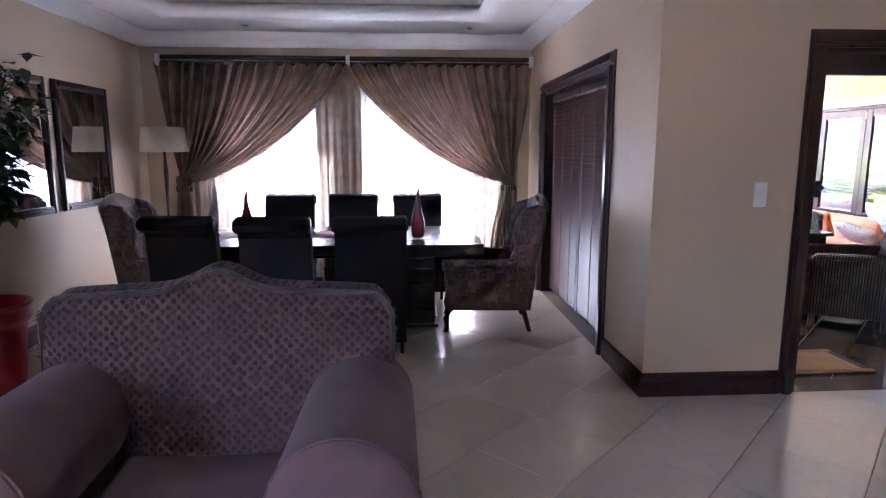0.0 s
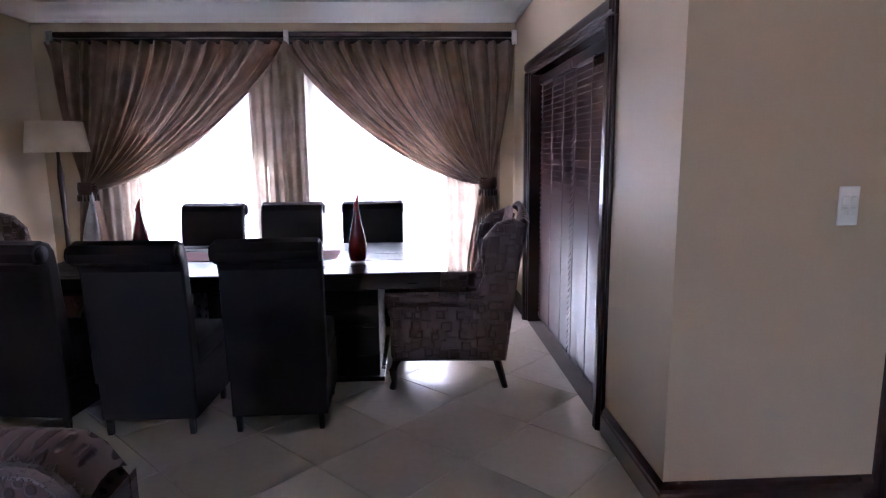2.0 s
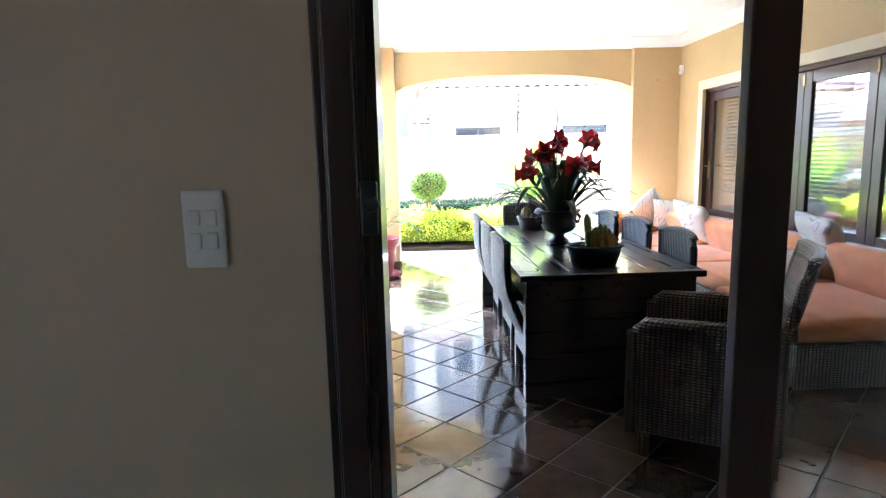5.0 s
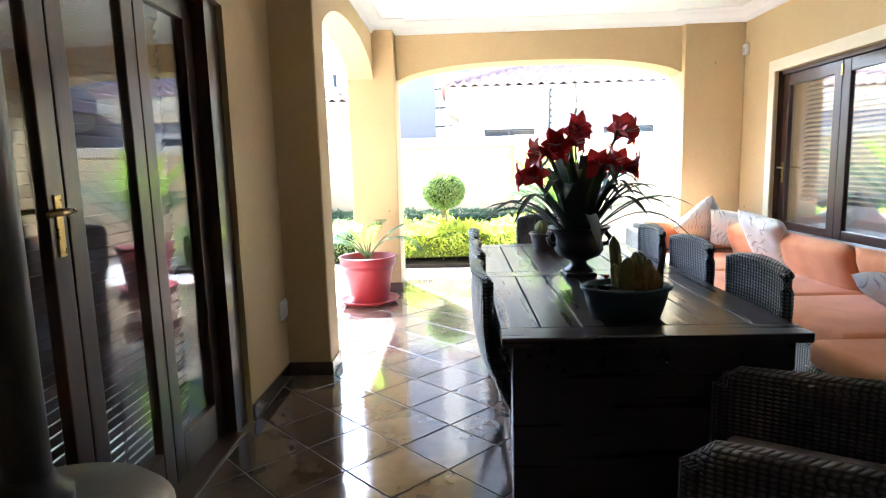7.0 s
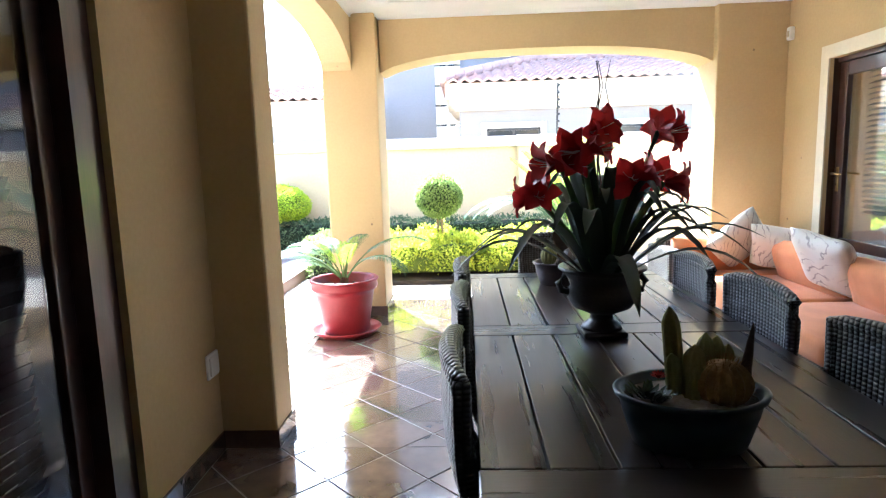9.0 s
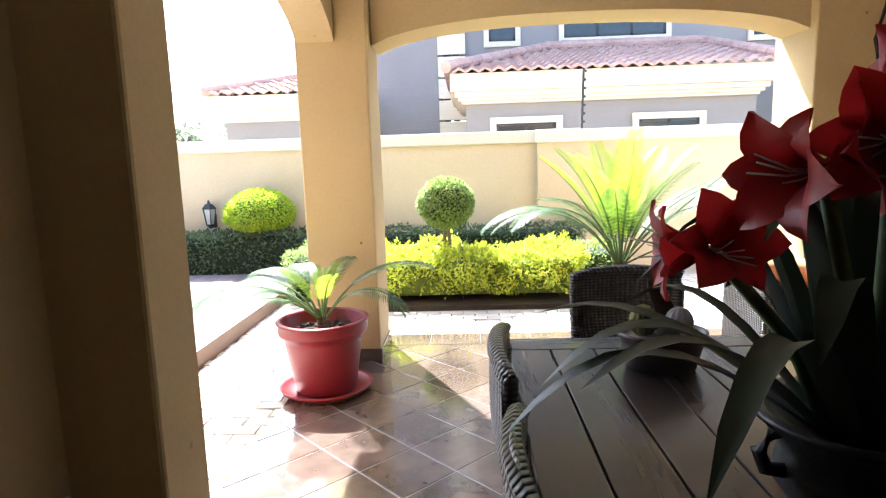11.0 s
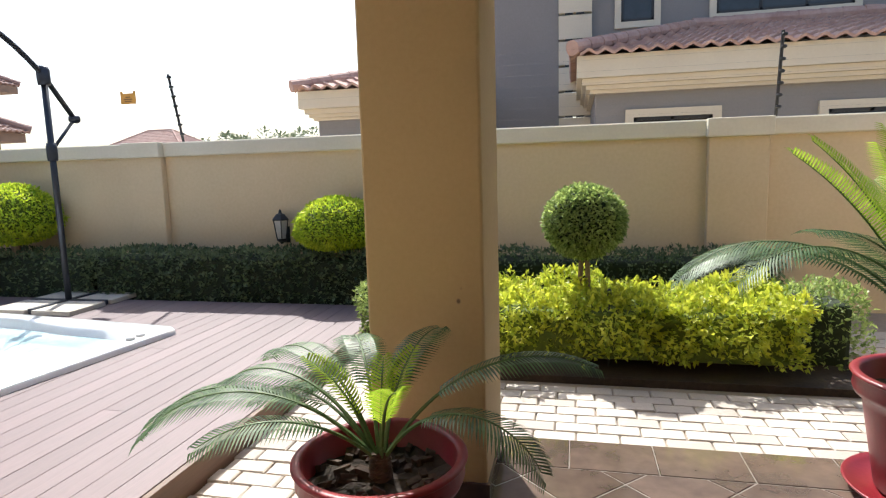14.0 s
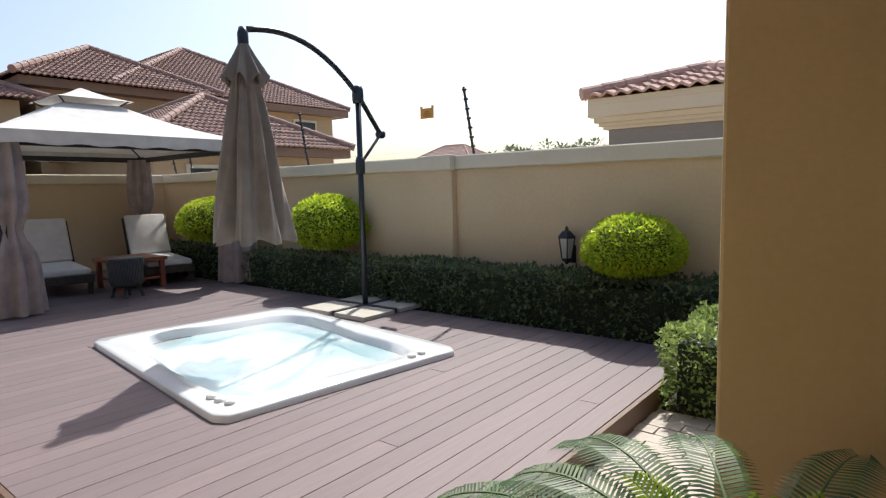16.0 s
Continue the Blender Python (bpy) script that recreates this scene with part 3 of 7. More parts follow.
def spotted(name, ground, spot, scale, size, ringed=False):
    """Cloth with round woven spots or rings."""
    m, nt, b = nodes_of(name)
    vo = add(nt, "ShaderNodeTexVoronoi", Scale=scale, Randomness=0.75 if ringed else 0.3)
    if ringed:
        nt.links.new(place(nt, own=True), vo.inputs["Vector"])
        vo.distance = "CHEBYCHEV"
        fac = ramp(nt, vo.outputs["Distance"], [(size * 0.45, (0, 0, 0)), (size * 0.55, (1, 1, 1)), (size * 0.85, (1, 1, 1)), (size, (0, 0, 0))])
    else:
        # staggered rows of tufts over the upright face
        vo.voronoi_dimensions = "2D"
        sep, com = nt.nodes.new("ShaderNodeSeparateXYZ"), nt.nodes.new("ShaderNodeCombineXYZ")
        nt.links.new(place(nt, own=True), sep.inputs[0])
        for k, op in enumerate(("ADD", "SUBTRACT")):
            mt = add(nt, "ShaderNodeMath")
            mt.operation = op
            nt.links.new(sep.outputs["X"], mt.inputs[0]), nt.links.new(sep.outputs["Z"], mt.inputs[1])
            nt.links.new(mt.outputs[0], com.inputs[k])
        nt.links.new(com.outputs[0], vo.inputs["Vector"])
        fac = ramp(nt, vo.outputs["Distance"], [(size * 0.7, (1, 1, 1)), (size, (0, 0, 0))])
    base = ramp(nt, noisy(nt, place(nt), 9, 4), [(0.3, tuple(0.8 * c for c in ground)), (0.7, ground)])
    nt.links.new(mixed(nt, fac, base, spot), b.inputs["Base Color"])
    b.inputs["Roughness"].default_value, b.inputs["Sheen Weight"].default_value = 0.85, 0.08
    bumped(nt, b, fac, 0.9, 0.006)
    return m


DOTTED = spotted("dotted_mauve_weave", (0.105, 0.062, 0.055), (0.055, 0.030, 0.027), 27, 0.38)
RINGED = spotted("ring_patterned_weave", (0.165, 0.115, 0.105), (0.118, 0.078, 0.069), 17, 0.5, True)

# ---- windows, curtains ----
for k, (a, b) in enumerate(WIN):
    ob = thing("window_%d" % (k + 1), label="white framed window behind sheer curtains", category="window", kind="structure")
    part("window_frame", boxes((a, a + 0.05, 6.55, 6.61, 0.35, 2.2), (b - 0.05, b, 6.55, 6.61, 0.35, 2.2), (a, b, 6.55, 6.61, 0.35, 0.41), (a, b, 6.55, 6.61, 2.14, 2.2), ((a + b) / 2 - 0.03, (a + b) / 2 + 0.03, 6.55, 6.61, 0.4, 2.15)), PLASTIC, ob)
    pane = part("pane", one(a + 0.05, b - 0.05, 6.575, 6.581, 0.41, 2.14), GLASS, ob)
    pane.visible_shadow = False
    part("window_sill", one(a - 0.03, b + 0.03, 6.42, 6.62, 0.31, 0.35, 0.006), WHITE, ob)

pelmet = thing("curtain_pelmet", label="dark wood curtain rail with pale brackets", category="curtain rail")
part("upper_board", one(-3.06, 1.04, 6.26, 6.31, 2.520, 2.570, 0.012), MAHOGANY_H, pelmet)
part("lower_board", one(-3.06, 1.04, 6.26, 6.31, 2.460, 2.508, 0.012), MAHOGANY_H, pelmet)
part("inlay_strip", one(-3.06, 1.04, 6.27, 6.307, 2.5115, 2.5165), SHADE, pelmet, "pale metal strip")
for x in (-3.085, -1.01, 1.065):
    part("bracket", one(x - 0.022, x + 0.022, 6.245, 6.449, 2.455, 2.58, 0.005), WHITE, pelmet, "cream painted bracket")


def bez(a, b, c, d, t):
    s = 1 - t
    return a * s ** 3 + 3 * b * s * s * t + 3 * c * s * t * t + d * t ** 3


def curtain(name, outer, inner, tie):
    """A drape gathered on a rail, swept to a tieback, its tail flaring below."""
    ob = thing(name, (outer + inner) / 2, 6.2, 0, label="taupe gold curtain swept back by a tieback", category="curtain", group="dining curtains")
    ox = (outer + inner) / 2

    def swag(u, v):
        top = Vector((outer + (inner - outer) * u, 0, 2.475))
        knot = Vector((tie + (0.07 if tie > outer else -0.07) * (u - 0.4), 0, 1.19 + 0.05 * (0.5 - u)))
        sag = 0.30 * abs(top.x - knot.x) / 1.9
        p1 = Vector((top.x * 0.93 + knot.x * 0.07, 0, 2.15 - 0.1 * sag))
        p2 = Vector((top.x * 0.40 + knot.x * 0.60, 0, 1.50 - sag))
        p = bez(top, p1, p2, knot, v)
        amp = 0.060 * (1 - 0.55 * v)
        ph = 2 * math.pi * (16 * u + 0.35 * math.sin(5 * u + 2.2 * v))
        y = 0.03 + amp * math.sin(ph) + 0.016 * math.sin(2.3 * ph + 4 * v) - 0.05 * math.sin(math.pi * v) * u
        return Vector((p.x - ox + 0.010 * math.sin(ph * 0.5), y, p.z))

    def tail(u, v):
        w = 0.06 + 0.11 * min(1, v * 1.6) ** 0.8
        x = tie + (u - 0.5) * 2 * w + (0.05 * v if tie < 0 else -0.05 * v)
        ph = 2 * math.pi * 6.5 * u
        return Vector((x - ox, 0.03 + (0.02 + 0.028 * min(1, v * 2)) * math.sin(ph) + 0.01 * math.sin(ph * 1.7 + 3 * v), 1.19 - 1.175 * v))
    bm = bmesh.new()
    surface(bm, 220, 26, swag)
    part("drape", bm, DRAPE, ob, smooth=True)
    bm = bmesh.new()
    surface(bm, 90, 16, tail)
    part("tail", bm, DRAPE, ob, smooth=True)
    bm = bmesh.new()

    def band(u, v):
        a = 2 * math.pi * u
        return Vector((tie - ox + (0.078 + 0.010 * math.sin(math.pi * v)) * math.cos(a), 0.035 + 0.060 * math.sin(a), 1.13 + 0.11 * v))
    surface(bm, 28, 5, band, close_u=True)
    for i in range(16):
        a = 2 * math.pi * i / 16
        tube([(tie - ox + 0.082 * math.cos(a), 0.035 + 0.062 * math.sin(a), 1.13), (tie - ox + 0.085 * math.cos(a), 0.035 + 0.066 * math.sin(a), 1.07)], 0.010, 5, bm)
    part("tieback", bm, BRAID, ob, "dark brown tasselled tieback", True)
    return ob


curtain("curtain", -3.12, -1.00, -2.88)
curtain("curtain", 1.07, -1.02, 0.82)


def voile(name, x0, x1, z1, mat, label, y, waves):
    ob = thing(name, (x0 + x1) / 2, y, 0, label=label, category="curtain")
    w = (x1 - x0) / 2

    def cloth(u, v):
        return Vector((w * (2 * u - 1), 0.022 * math.sin(2 * math.pi * waves * u) * (0.6 + 0.4 * v) + 0.008 * math.sin(9 * u + 5 * v), z1 - (z1 - 0.03) * v))
    part("cloth", surface(bmesh.new(), int(14 * waves), 8, cloth), mat, ob, smooth=True)
    part("heading_tape", surface(bmesh.new(), int(14 * waves), 2, lambda u, v: cloth(u, 0) + Vector((0, -0.004, 0.01 - 0.05 * v))), mat, ob, smooth=True)
    return ob


voile("voile_panel", -1.40, -0.88, 2.50, VOILE, "patterned beige voile panel between the windows", 6.33, 6)
voile("voile_panel", -2.95, -2.42, 2.45, VOILE, "patterned beige voile panel at the window's edge", 6.345, 6)
voile("voile_panel", 0.42, 0.95, 2.45, VOILE, "patterned beige voile panel at the window's edge", 6.345, 6)
voile("sheer_curtain", -2.78, -1.30, 2.45, SHEER, "white sheer curtain glowing with daylight", 6.40, 13)
voile("sheer_curtain", -0.95, 0.78, 2.45, SHEER, "white sheer curtain glowing with daylight", 6.40, 15)

# ---- shuttered folding door between dining room and patio ----
BLIND_WOOD = plain("red_brown_blind_slat", (0.045, 0.014, 0.012), (0.075, 0.024, 0.020), 0.38, 1.5, 6, 0.01, (3, 0.6, 3), rough_var=0.02)
for k in range(2):
    y0, y1 = DOOR_Y0 + 0.03 + k * 0.99, DOOR_Y0 + 1.01 + k * 0.99
    bl = thing("venetian_blind", 1.20, (y0 + y1) / 2, 0, label="dark stained wooden venetian blind, closed", category="blind", group="dining blinds")
    h = (y1 - y0) / 2 - 0.004
    part("head_rail", one(-0.03, 0.03, -h, h, 2.02, 2.09, 0.006), MAHOGANY_H, bl)
    part("bottom_rail", one(-0.014, 0.014, -h, h, 0.045, 0.075, 0.005), MAHOGANY_H, bl)
    sl = part("slat", one(-0.0018, 0.0018, -h, h, -0.029, 0.029), BLIND_WOOD, bl)
    for i in range(46):
        m = pose(0, 0, 0.10 + i * 0.042, 0, 28 + RND.uniform(-0.15, 0.15), 0)
        if i == 0:
            sl.matrix_basis = m
        else:
            again(sl, m)
    for yy in (-h * 0.7, 0, h * 0.7):
        part("ladder_tape", one(-0.034, -0.032, yy - 0.009, yy + 0.009, 0.06, 2.03), BRAID, bl, "dark cloth ladder tape")


def glazed_leaf(name, w, h, mat, label, stile=0.085, bottom=0.20, thick=0.042, handle=0, pane=None):
    """A glazed timber door leaf in the xz plane, hinged at x = 0."""
    ob = thing(name, label=label, category="door", kind="structure")
    t = thick / 2
    part("stile", one(0.002, stile, -t, t, 0.02, h, 0.005), mat, ob)
    part("stile", one(w - stile, w - 0.002, -t, t, 0.02, h, 0.005), mat, ob)
    part("top_rail", one(stile, w - stile, -t + 0.002, t - 0.002, h - stile, h, 0.005), mat, ob)
    part("bottom_rail", one(stile, w - stile, -t + 0.002, t - 0.002, 0.02, bottom, 0.005), mat, ob)
    p = part("pane", one(stile - 0.004, w - stile + 0.004, -0.003, 0.003, bottom - 0.004, h - stile + 0.004), pane or GLASS, ob)
    p.visible_shadow = False
    if handle:
        hx = stile / 2 if handle < 0 else w - stile / 2
        part("lock_plate", one(hx - 0.016, hx + 0.016, -t - 0.006, t + 0.006, 1.08, 1.27, 0.003), BRASS, ob, "worn brass lock plate")
        for s in (-1, 1):
            part("door_handle", tube([(hx, s * t, 1.22), (hx, s * (t + 0.05), 1.22), (hx - handle * 0.11, s * (t + 0.05), 1.215)], 0.009, 8), BRASS, ob, "worn brass lever handle", True)
    return ob


lw = (DOOR_Y1 - DOOR_Y0) / 4
leaves = [(DOOR_Y0 + i * lw) for i in range(4)]
for i, y in enumerate(leaves):
    d = glazed_leaf("door_1", lw, 2.09, JOINERY, "brown timber folding door leaf with glass", handle=1 if i == 1 else 0, pane=GLASS_WEST)
    d.matrix_basis = pose(1.35, y, 0, 0, 0, 90)
setting("door_1_outer_frame", boxes((1.31, 1.40, DOOR_Y0 - 0.003, DOOR_Y0 + 0.004, 0, DOOR_H), (1.30, 1.43, DOOR_Y1 + 0.006, DOOR_Y1 + 0.148, 0, DOOR_H - 0.002), (1.31, 1.40, DOOR_Y0, DOOR_Y1, 2.095, DOOR_H)), JOINERY, "brown timber door frame", "door frame")
setting("door_1_threshold", one(1.28, 1.47, DOOR_Y0, DOOR_Y1, 0.0, 0.018, 0.004), JOINERY, "brown timber threshold", "threshold")

setting("door_2_track", one(ENTRY_X0 + 0.018, ENTRY_X1, 2.90, 2.97, 1.98, 2.10, 0.006), MAHOGANY, "dark mahogany door head", "door frame")

# glazed door to the patio: one leaf folded away, the rest closed
for i in range(2):
    d = glazed_leaf("door_2", 0.84, 1.975, MAHOGANY, "dark mahogany glazed door leaf, closed", stile=0.11)
    d.matrix_basis = pose(2.88 + i * 0.85, 2.93, 0)
setting("door_2_lining", boxes((ENTRY_X0 - 0.003, ENTRY_X0 + 0.018, 2.796, 3.004, 0, ENTRY_H), (ENTRY_X0, ENTRY_X1, 2.796, 3.004, 2.10, ENTRY_H + 0.003)), MAHOGANY, "dark mahogany door lining", "door lining")
latch = thing("door_latch", 2.075, 2.757, 1.30, label="black metal latch on the door surround", category="latch")
part("plate", one(-0.012, 0.02, -0.012, 0.006, -0.05, 0.05, 0.004), BLACK_METAL, latch)
part("knob", lathe([(0.006, 0), (0.012, 0.01), (0.016, 0.022), (0.010, 0.034)], 12), BLACK_METAL, latch, smooth=True).matrix_basis = pose(0.01, -0.012, 0.01, 90)

# ---- switch, downlights ----
sw = thing("light_switch", 1.76, 2.80, 1.265, label="white plastic four-gang wall switch", category="light switch")
part("plate", one(-0.04, 0.04, -0.012, 0, -0.075, 0.075, 0.006), PLASTIC, sw)
for x in (-0.016, 0.016):
    for z in (-0.022, 0.022):
        part("rocker", one(x - 0.011, x + 0.011, -0.017, -0.010, z - 0.016, z + 0.016, 0.003, 2), PLASTIC, sw)
for x, y in ((-2.05, 5.98), (0.32, 5.98), (-3.0, 4.9), (-3.0, 3.2)):
    dl = thing("downlight", x, y, CEIL, label="small recessed ceiling downlight, unlit", category="downlight", group="dining downlights")
    part("bezel", lathe([(0.042, -0.001), (0.045, -0.006), (0.036, -0.010), (0.030, -0.004)], 20), CHROME, dl, smooth=True)
    part("lamp", lathe([(0.029, -0.003), (0.020, -0.006)], 16), BLACK_METAL, dl)

# ---- dining table and what stands on it ----
table = thing("dining_table", -1.03, 4.79, 0, label="dark espresso dining table on slab pedestals", category="table")
part("tabletop", one(-1.30, 1.30, -0.62, 0.62, 0.655, 0.76, 0.006), ESPRESSO, table)
for x in (-0.69, 0.69):
    part("pedestal", one(x - 0.21, x + 0.21, -0.42, 0.42, 0.03, 0.655, 0.006), ESPRESSO, table)
    part("plinth", one(x - 0.24, x + 0.24, -0.45, 0.45, 0, 0.03, 0.004), ESPRESSO, table)
bm = bmesh.new()
surface(bm, 40, 8, lambda u, v: Vector((-2.05 + 1.62 * u, 4.66 + 0.36 * v + 0.01 * math.sin(7 * u), 0.764 + 0.0025 * math.sin(30 * u + 4 * v) + 0.002)))
setting("table_runner", bm, MAROON, "maroon cloth runner lying along the table", "table runner", True, "thing")


def bottle_vase(x, y, h):
    ob = thing("bottle_vase", x, y, 0.768, label="tall maroon ceramic vase with a slanted lip", category="vase", group="maroon vases")
    prof = [(0.045, 0.0), (0.056, 0.02), (0.062, 0.07), (0.058, 0.13), (0.042, 0.21), (0.026, 0.28), (0.018, 0.34), (0.016, 0.39), (0.020, 0.42)]
    bm = bmesh.new()
    n = 24
    rings = []
    for r, z in prof:
        rings.append([bm.verts.new((r * math.cos(a), r * math.sin(a) * 0.7, z * h / 0.46 + (0.045 * math.cos(a) if z > 0.40 else 0.0))) for a in (2 * math.pi * k / n for k in range(n))])
    for a, b in zip(rings, rings[1:]):
        for k in range(n):
            bm.faces.new((a[k], a[(k + 1) % n], b[(k + 1) % n], b[k]))
    bm.faces.new(list(reversed(rings[0])))
    part("body", bm, RED_GLAZE, ob, smooth=True)


bottle_vase(-0.27, 4.55, 0.46)
bottle_vase(-1.86, 4.95, 0.40)
ob = thing("sail_sculpture", -2.13, 4.78, 0.76, 20, "grey marbled ceramic sculpture, a pointed sail", "sculpture")
part("base", one(-0.07, 0.07, -0.05, 0.05, 0, 0.03, 0.006), SCULPT, ob)
part("sail", surface(bmesh.new(), 20, 16, lambda u, v: Vector((0.055 * math.cos(2 * math.pi * u) * (1 - v) ** 0.8 * (1 + 0.3 * math.sin(3 * v)) + 0.05 * v, 0.035 * math.sin(2 * math.pi * u) * (1 - v) ** 0.6, 0.02 + 0.46 * v)), close_u=True), SCULPT, ob, smooth=True)


# ---- dining chairs ----
def scroll_chair():
    """Leather side chair: skirted seat, tall back rolled over at the top; faces +y, back at y = 0."""
    ob = thing("dining_chair", label="dark brown leather dining chair with rolled back", category="chair", group="chairs round the dining table")
    part("seat", one(-0.25, 0.25, 0.10, 0.56, 0.36, 0.50, 0.03, 3), LEATHER, ob, smooth=True)
    part("skirt", one(-0.255, 0.255, 0.03, 0.55, 0.085, 0.37, 0.012), LEATHER, ob)
    back = [(0.10, 0.30), (0.09, 0.60), (0.065, 0.90), (0.05, 1.0), (0.02, 1.045), (-0.03, 1.065), (-0.085, 1.05), (-0.115, 1.01), (-0.105, 0.965), (-0.07, 0.945), (-0.03, 0.94), (-0.015, 0.90), (0.0, 0.60), (0.015, 0.30)]
    bm = prism(back, -0.262, 0.262, "x")
    es = [e for e in bm.edges if abs(e.verts[0].co.x - e.verts[1].co.x) < 1e-5]
    bmesh.ops.bevel(bm, geom=es, offset=0.012, segments=2, profile=0.5, affect="EDGES")
    part("backrest", bm, LEATHER, ob)
    for s in (-1, 1):
        part("scroll_end", lathe([(0.03, 0), (0.045, 0.004), (0.045, 0.010)], 16), LEATHER, ob, smooth=True).matrix_basis = pose(s * 0.262, -0.055, 1.0, 0, 90 * s, 0)
    for x in (-0.22, 0.22):
        for y in (0.05, 0.51):
            part("leg", lathe([(0.018, 0), (0.024, 0.14), (0.026, 0.30)], 4), ESPRESSO, ob).matrix_basis = pose(x, y, 0, 0, 0, 45)
    return ob


chair = scroll_chair()
chair.matrix_basis = pose(-0.63, 3.64, 0, 0, 0, 1)
for x, y, r in ((-1.32, 3.64, -2), (-2.01, 3.72, -7), (-1.62, 5.82, 180), (-0.94, 5.80, 179), (-0.25, 5.83, 182)):
    copy_thing(chair, pose(x, y, 0, 0, 0, r))


def wing_chair():
    """Upholstered wing chair; faces +y, centred."""
    ob = thing("wing_chair", label="wing chair in ring-patterned taupe fabric", category="armchair", group="wing chairs at the table's ends")
    part("seat_base", one(-0.31, 0.31, -0.30, 0.36, 0.20, 0.36, 0.02), RINGED, ob)
    part("seat_cushion", one(-0.26, 0.26, -0.22, 0.37, 0.36, 0.47, 0.035, 3), RINGED, ob, smooth=True)
    bm = bmesh.new()
    surface(bm, 25, 17, lambda u, v: Vector(((u - 0.5) * 0.60 * (1 + 0.05 * v), -0.22 - 0.17 * v - 0.03 * math.cos((u - 0.5) * math.pi), 0.36 + 0.74 * v * (1 - 0.06 * (2 * u - 1) ** 4) + 0.03 * v * math.cos((u - 0.5) * math.pi))))
    surface(bm, 25, 17, lambda u, v: Vector(((u - 0.5) * 0.62 * (1 + 0.05 * v), -0.32 - 0.17 * v, 0.20 + 0.90 * v * (1 - 0.06 * (2 * u - 1) ** 4) + 0.03 * v * math.cos((u - 0.5) * math.pi))))
    surface(bm, 25, 7, lambda u, v: Vector(((u - 0.5) * 0.61 * 1.05, -0.42 - 0.075 * v - 0.03 * (1 - v) * math.cos((u - 0.5) * math.pi), 1.10 - 0.045 * (2 * u - 1) ** 4 + 0.03 * math.cos((u - 0.5) * math.pi) + 0.03 * math.sin(math.pi * v))))
    part("backrest", bm, RINGED, ob, smooth=True)
    for s in (-1, 1):
        wing = [(-0.47, 1.05), (-0.40, 1.09), (-0.30, 1.06), (-0.22, 0.97), (-0.20, 0.86), (-0.22, 0.74), (-0.18, 0.64), (-0.05, 0.615), (0.20, 0.61), (0.33, 0.605), (0.37, 0.57), (0.37, 0.50), (0.345, 0.45), (0.345, 0.20), (-0.36, 0.20)]
        bm = prism(wing, s * 0.27, s * 0.355, "x")
        es = [e for e in bm.edges if abs(e.verts[0].co.x - e.verts[1].co.x) < 1e-5]
        bmesh.ops.bevel(bm, geom=es, offset=0.028, segments=3, profile=0.5, affect="EDGES")
        part("wing", bm, RINGED, ob)
        part("arm_roll", surface(bmesh.new(), 14, 12, lambda u, v: Vector((s * (0.32 + 0.052 * math.cos(2 * math.pi * u)), -0.22 + 0.60 * v, 0.585 + 0.048 * math.sin(2 * math.pi * u))), close_u=True), RINGED, ob, smooth=True)
        part("arm_roll_end", lathe([(0.02, 0.008), (0.045, 0.004), (0.052, 0.0)][::-1], 14), RINGED, ob).matrix_basis = pose(s * 0.32, 0.38, 0.585, -90)
        part("front_leg", tube([(s * 0.28, 0.32, 0.21), (s * 0.285, 0.35, 0.12), (s * 0.285, 0.345, 0.05), (s * 0.288, 0.355, 0.0)], [0.040, 0.028, 0.018, 0.024], 8), MAHOGANY, ob, "dark cabriole leg", True)
        part("back_leg", tube([(s * 0.27, -0.30, 0.21), (s * 0.27, -0.36, 0.0)], [0.026, 0.018], 6), MAHOGANY, ob)
    return ob


wing = wing_chair()
wing.matrix_basis = pose(0.33, 4.47, 0, 0, 0, 86)
copy_thing(wing, pose(-2.46, 4.76, 0, 0, 0, -84))

# ---- armchair in the lounge ----
sofa = thing("armchair", -1.06, 1.20, 0, label="mauve velvet armchair with dotted back and fringe", category="armchair")


def crest(u):
    """Height of the back's top: camel hump, dropping at the ends."""
    a = abs(2 * u - 1)
    return 0.99 + 0.075 * math.exp(-(a / 0.19) ** 2) + 0.025 * (1 - a ** 2) - 0.07 * (max(0, a - 0.88) / 0.12) ** 2


def back_face(depth, lean):
    return lambda u, v: Vector(((u - 0.5) * 1.26, depth + lean * v - 0.05 * math.cos((u - 0.5) * math.pi) * (1 - v), 0.36 + (crest(u) - 0.36) * v))


bm = bmesh.new()
surface(bm, 41, 21, back_face(0.22, 0.10))
part("back_cushion", bm, DOTTED, sofa, "dotted woven back", True)
bm = bmesh.new()
surface(bm, 41, 15, lambda u, v: Vector(((u - 0.5) * 1.27, 0.50 - 0.03 * v, 0.08 + (crest(u) - 0.10) * v)))
surface(bm, 41, 6, lambda u, v: Vector(((u - 0.5) * 1.265, 0.32 + 0.15 * v, crest(u) + 0.025 * math.sin(math.pi * v))))
for e in (0.0, 1.0):
    surface(bm, 2, 8, lambda u, v: Vector(((e - 0.5) * 1.265, 0.22 + 0.28 * u + 0.08 * v * (1 - u), 0.08 + (crest(e) - 0.10) * v)))
part("back_shell", bm, DOTTED, sofa, smooth=True)
bm = bmesh.new()
fr = random.Random(3)
line = [Vector(((-0.5) * 1.27, 0.31, z)) for z in (0.74, 0.80, 0.86)] + [Vector(((u / 60 - 0.5) * 1.27, 0.315, crest(u / 60) + 0.004)) for u in range(61)] + [Vector((0.635, 0.31, z)) for z in (0.86, 0.80, 0.74)]
tube(line, 0.013, 6, bm)
